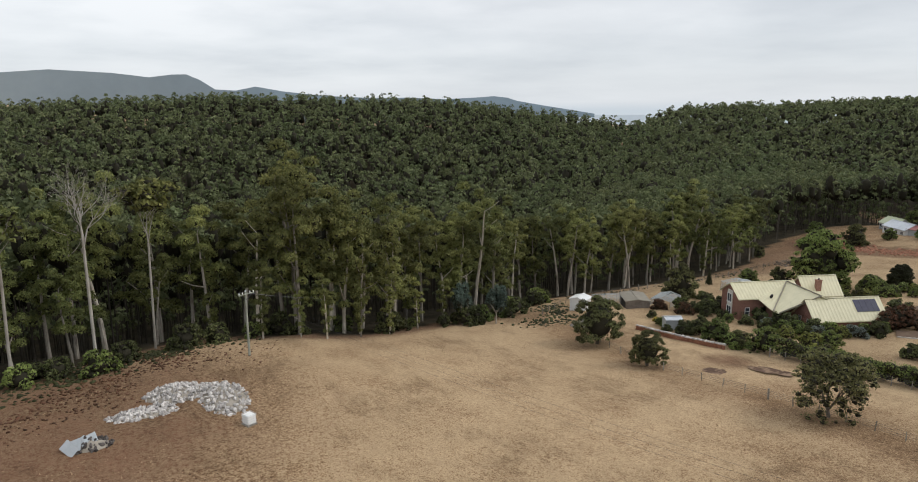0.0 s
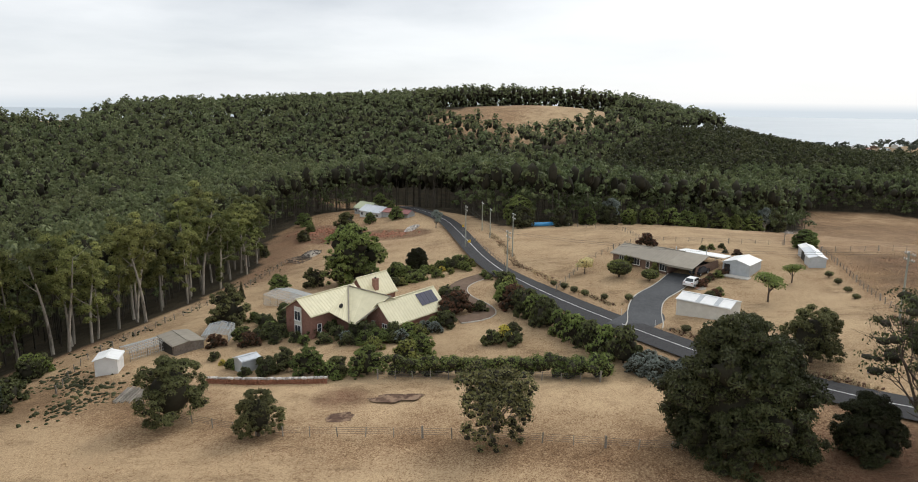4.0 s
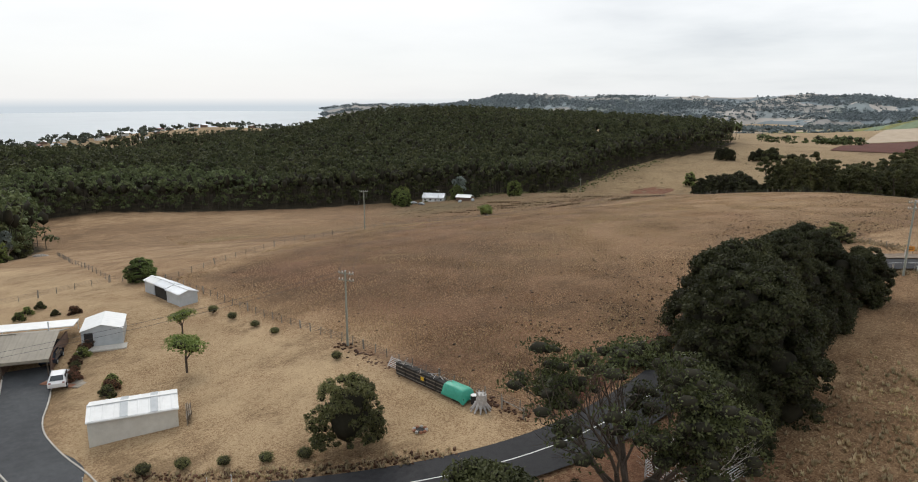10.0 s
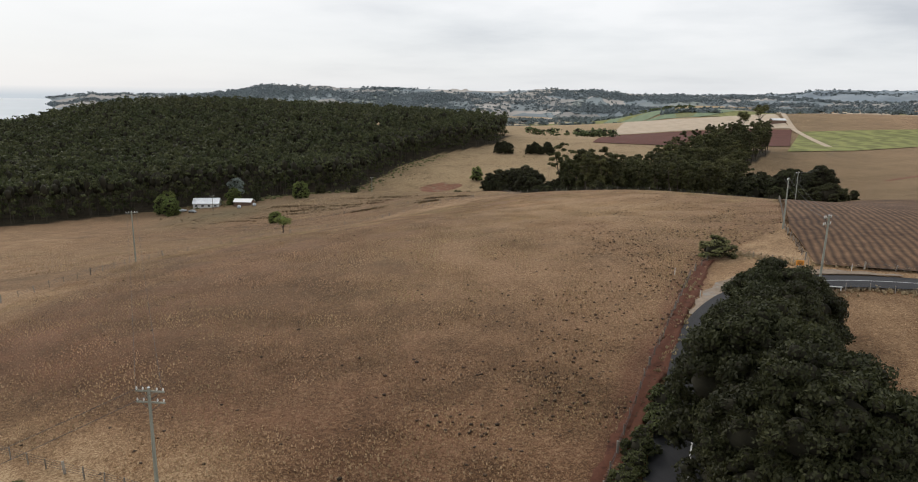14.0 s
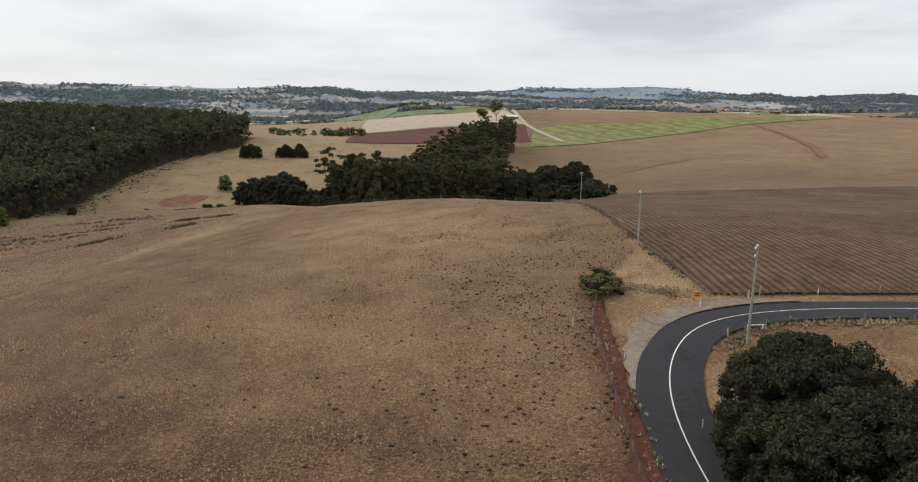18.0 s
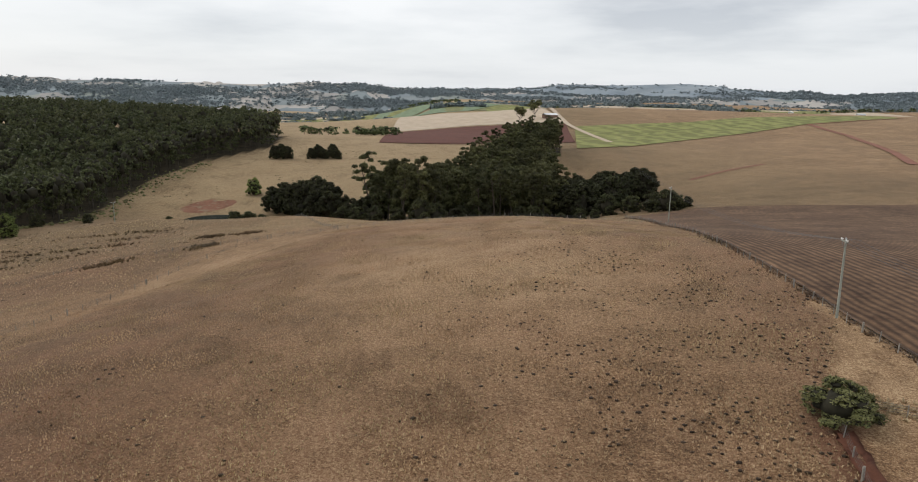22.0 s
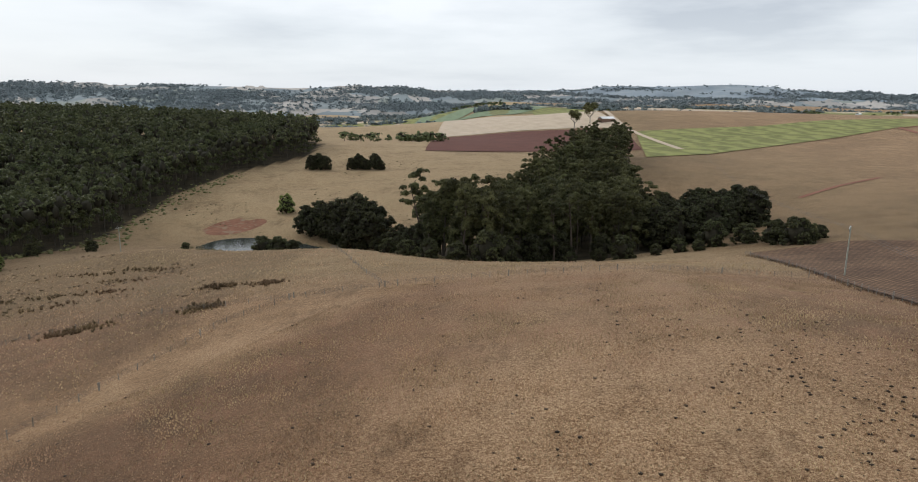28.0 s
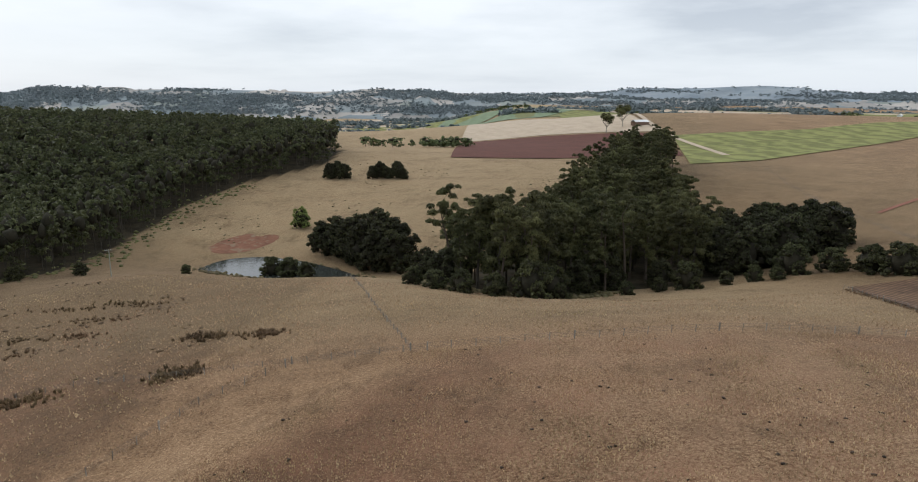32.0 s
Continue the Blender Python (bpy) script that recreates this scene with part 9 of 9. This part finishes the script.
# ---- distance ----
def far_woods():
    rng = np.random.default_rng(61)
    # Leaf colours lightened to grey-blue in place of haze over the distance.
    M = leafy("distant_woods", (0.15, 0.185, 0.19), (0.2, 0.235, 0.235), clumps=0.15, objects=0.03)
    pts = []
    for i in range(34):
        a, d = radians(rng.uniform(-38, 46)), rng.uniform(1350, 2300)
        x, y = -100 - d * math.sin(a), 100 + d * math.cos(a)
        if x + 0.12 * y < -1250:
            continue
        n, ln, wd, t = int(rng.integers(24, 90)), rng.uniform(40, 170), rng.uniform(6, 45), rng.uniform(-0.5, 0.5)
        u, v = rng.uniform(-1, 1, n) * ln, rng.normal(size=n) * wd
        pts.append(np.c_[x + u * math.cos(t) - v * math.sin(t), y + u * math.sin(t) + v * math.cos(t)])
    p = np.concatenate(pts)
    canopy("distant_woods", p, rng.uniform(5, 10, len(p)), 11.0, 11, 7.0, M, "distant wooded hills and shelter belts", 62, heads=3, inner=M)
    side = scatter(rng, [(-310, 700), (-420, 770), (-600, 960), (-640, 1100), (-480, 1120), (-380, 1000)], 11)
    canopy("tall_pines", side, rng.uniform(18, 26, len(side)), 4.6, 40, 2.6, M_GUM_FAR, "strip of tall pines beyond the plantation", 63, True)
    clump = np.concatenate([np.c_[rng.normal(-205, 15, 28), rng.normal(760, 8, 28)], np.c_[rng.normal(-258, 10, 9), rng.normal(735, 8, 9)], np.c_[rng.normal(-190, 40, 40), rng.normal(1760, 12, 40)], np.c_[rng.normal(240, 60, 34), rng.normal(1500, 10, 34)], np.c_[rng.normal(535, 16, 14), rng.normal(1690, 10, 14)], np.c_[rng.normal(560, 8, 6), rng.normal(1350, 6, 6)], np.c_[rng.normal(760, 60, 40), rng.normal(1600, 10, 40)]])
    canopy("field_trees", clump, rng.uniform(6, 11, len(clump)), 5.5, 110, 1.6, M_BELT, "clumps of trees between far fields", 64, True, 8, np.ones(len(clump), bool))
    back = np.concatenate([np.c_[rng.uniform(-900, -300, 500), rng.uniform(-1250, -1000, 500)], np.c_[rng.normal(-700, 90, 60), rng.normal(-900, 30, 60)]])
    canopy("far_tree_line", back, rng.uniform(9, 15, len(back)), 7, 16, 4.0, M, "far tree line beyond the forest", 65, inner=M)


far_woods()


def hamlet(name, places, seed, label, group):
    rng = np.random.default_rng(seed)
    for x, y in places:
        root = thing(name, pose(x, y, ground(x, y), 0, 0, rng.uniform(0, 180)), label, "house", group)
        ln, dp, h = rng.uniform(9, 17), rng.uniform(7, 10), rng.uniform(2.8, 5)
        part("wall", boxes(((0, 0, h / 2 - 1), (ln, dp, h + 2))), (M_WHITE, M_CREAMWALL, M_DBRICK)[int(rng.integers(0, 3))], root)
        bm = bmesh.new()
        for s in (-1, 1):
            slab(bm, [(-ln / 2 - 0.4, s * (dp / 2 + 0.4), h), (ln / 2 + 0.4, s * (dp / 2 + 0.4), h), (ln / 2 + 0.4, 0, h + 2.2), (-ln / 2 - 0.4, 0, h + 2.2)], 0.2)
        part("roof", bm, (M_ZINC, M_REDROOF, M_WHITE, M_GREYSHEET)[int(rng.integers(0, 4))], root)


def towns():
    rng = np.random.default_rng(71)
    hamlet("town_house", np.c_[rng.uniform(-1480, -1120, 70), rng.uniform(230, 860, 70)], 72, "small pale house in the seaside town", "seaside town")
    hamlet("farm_building", [(400, 1500), (430, 1510), (470, 1480), (520, 1560), (620, 1640), (350, 1440), (-10, 905), (700, 1500), (380, 1515)], 74, "low farm building on the far hill", "far farms")
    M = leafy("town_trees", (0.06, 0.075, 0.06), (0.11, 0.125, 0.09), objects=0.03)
    p = np.c_[rng.uniform(-1560, -1080, 420), rng.uniform(150, 1000, 420)]
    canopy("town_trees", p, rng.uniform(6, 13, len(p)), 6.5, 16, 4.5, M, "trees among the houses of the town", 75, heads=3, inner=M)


towns()
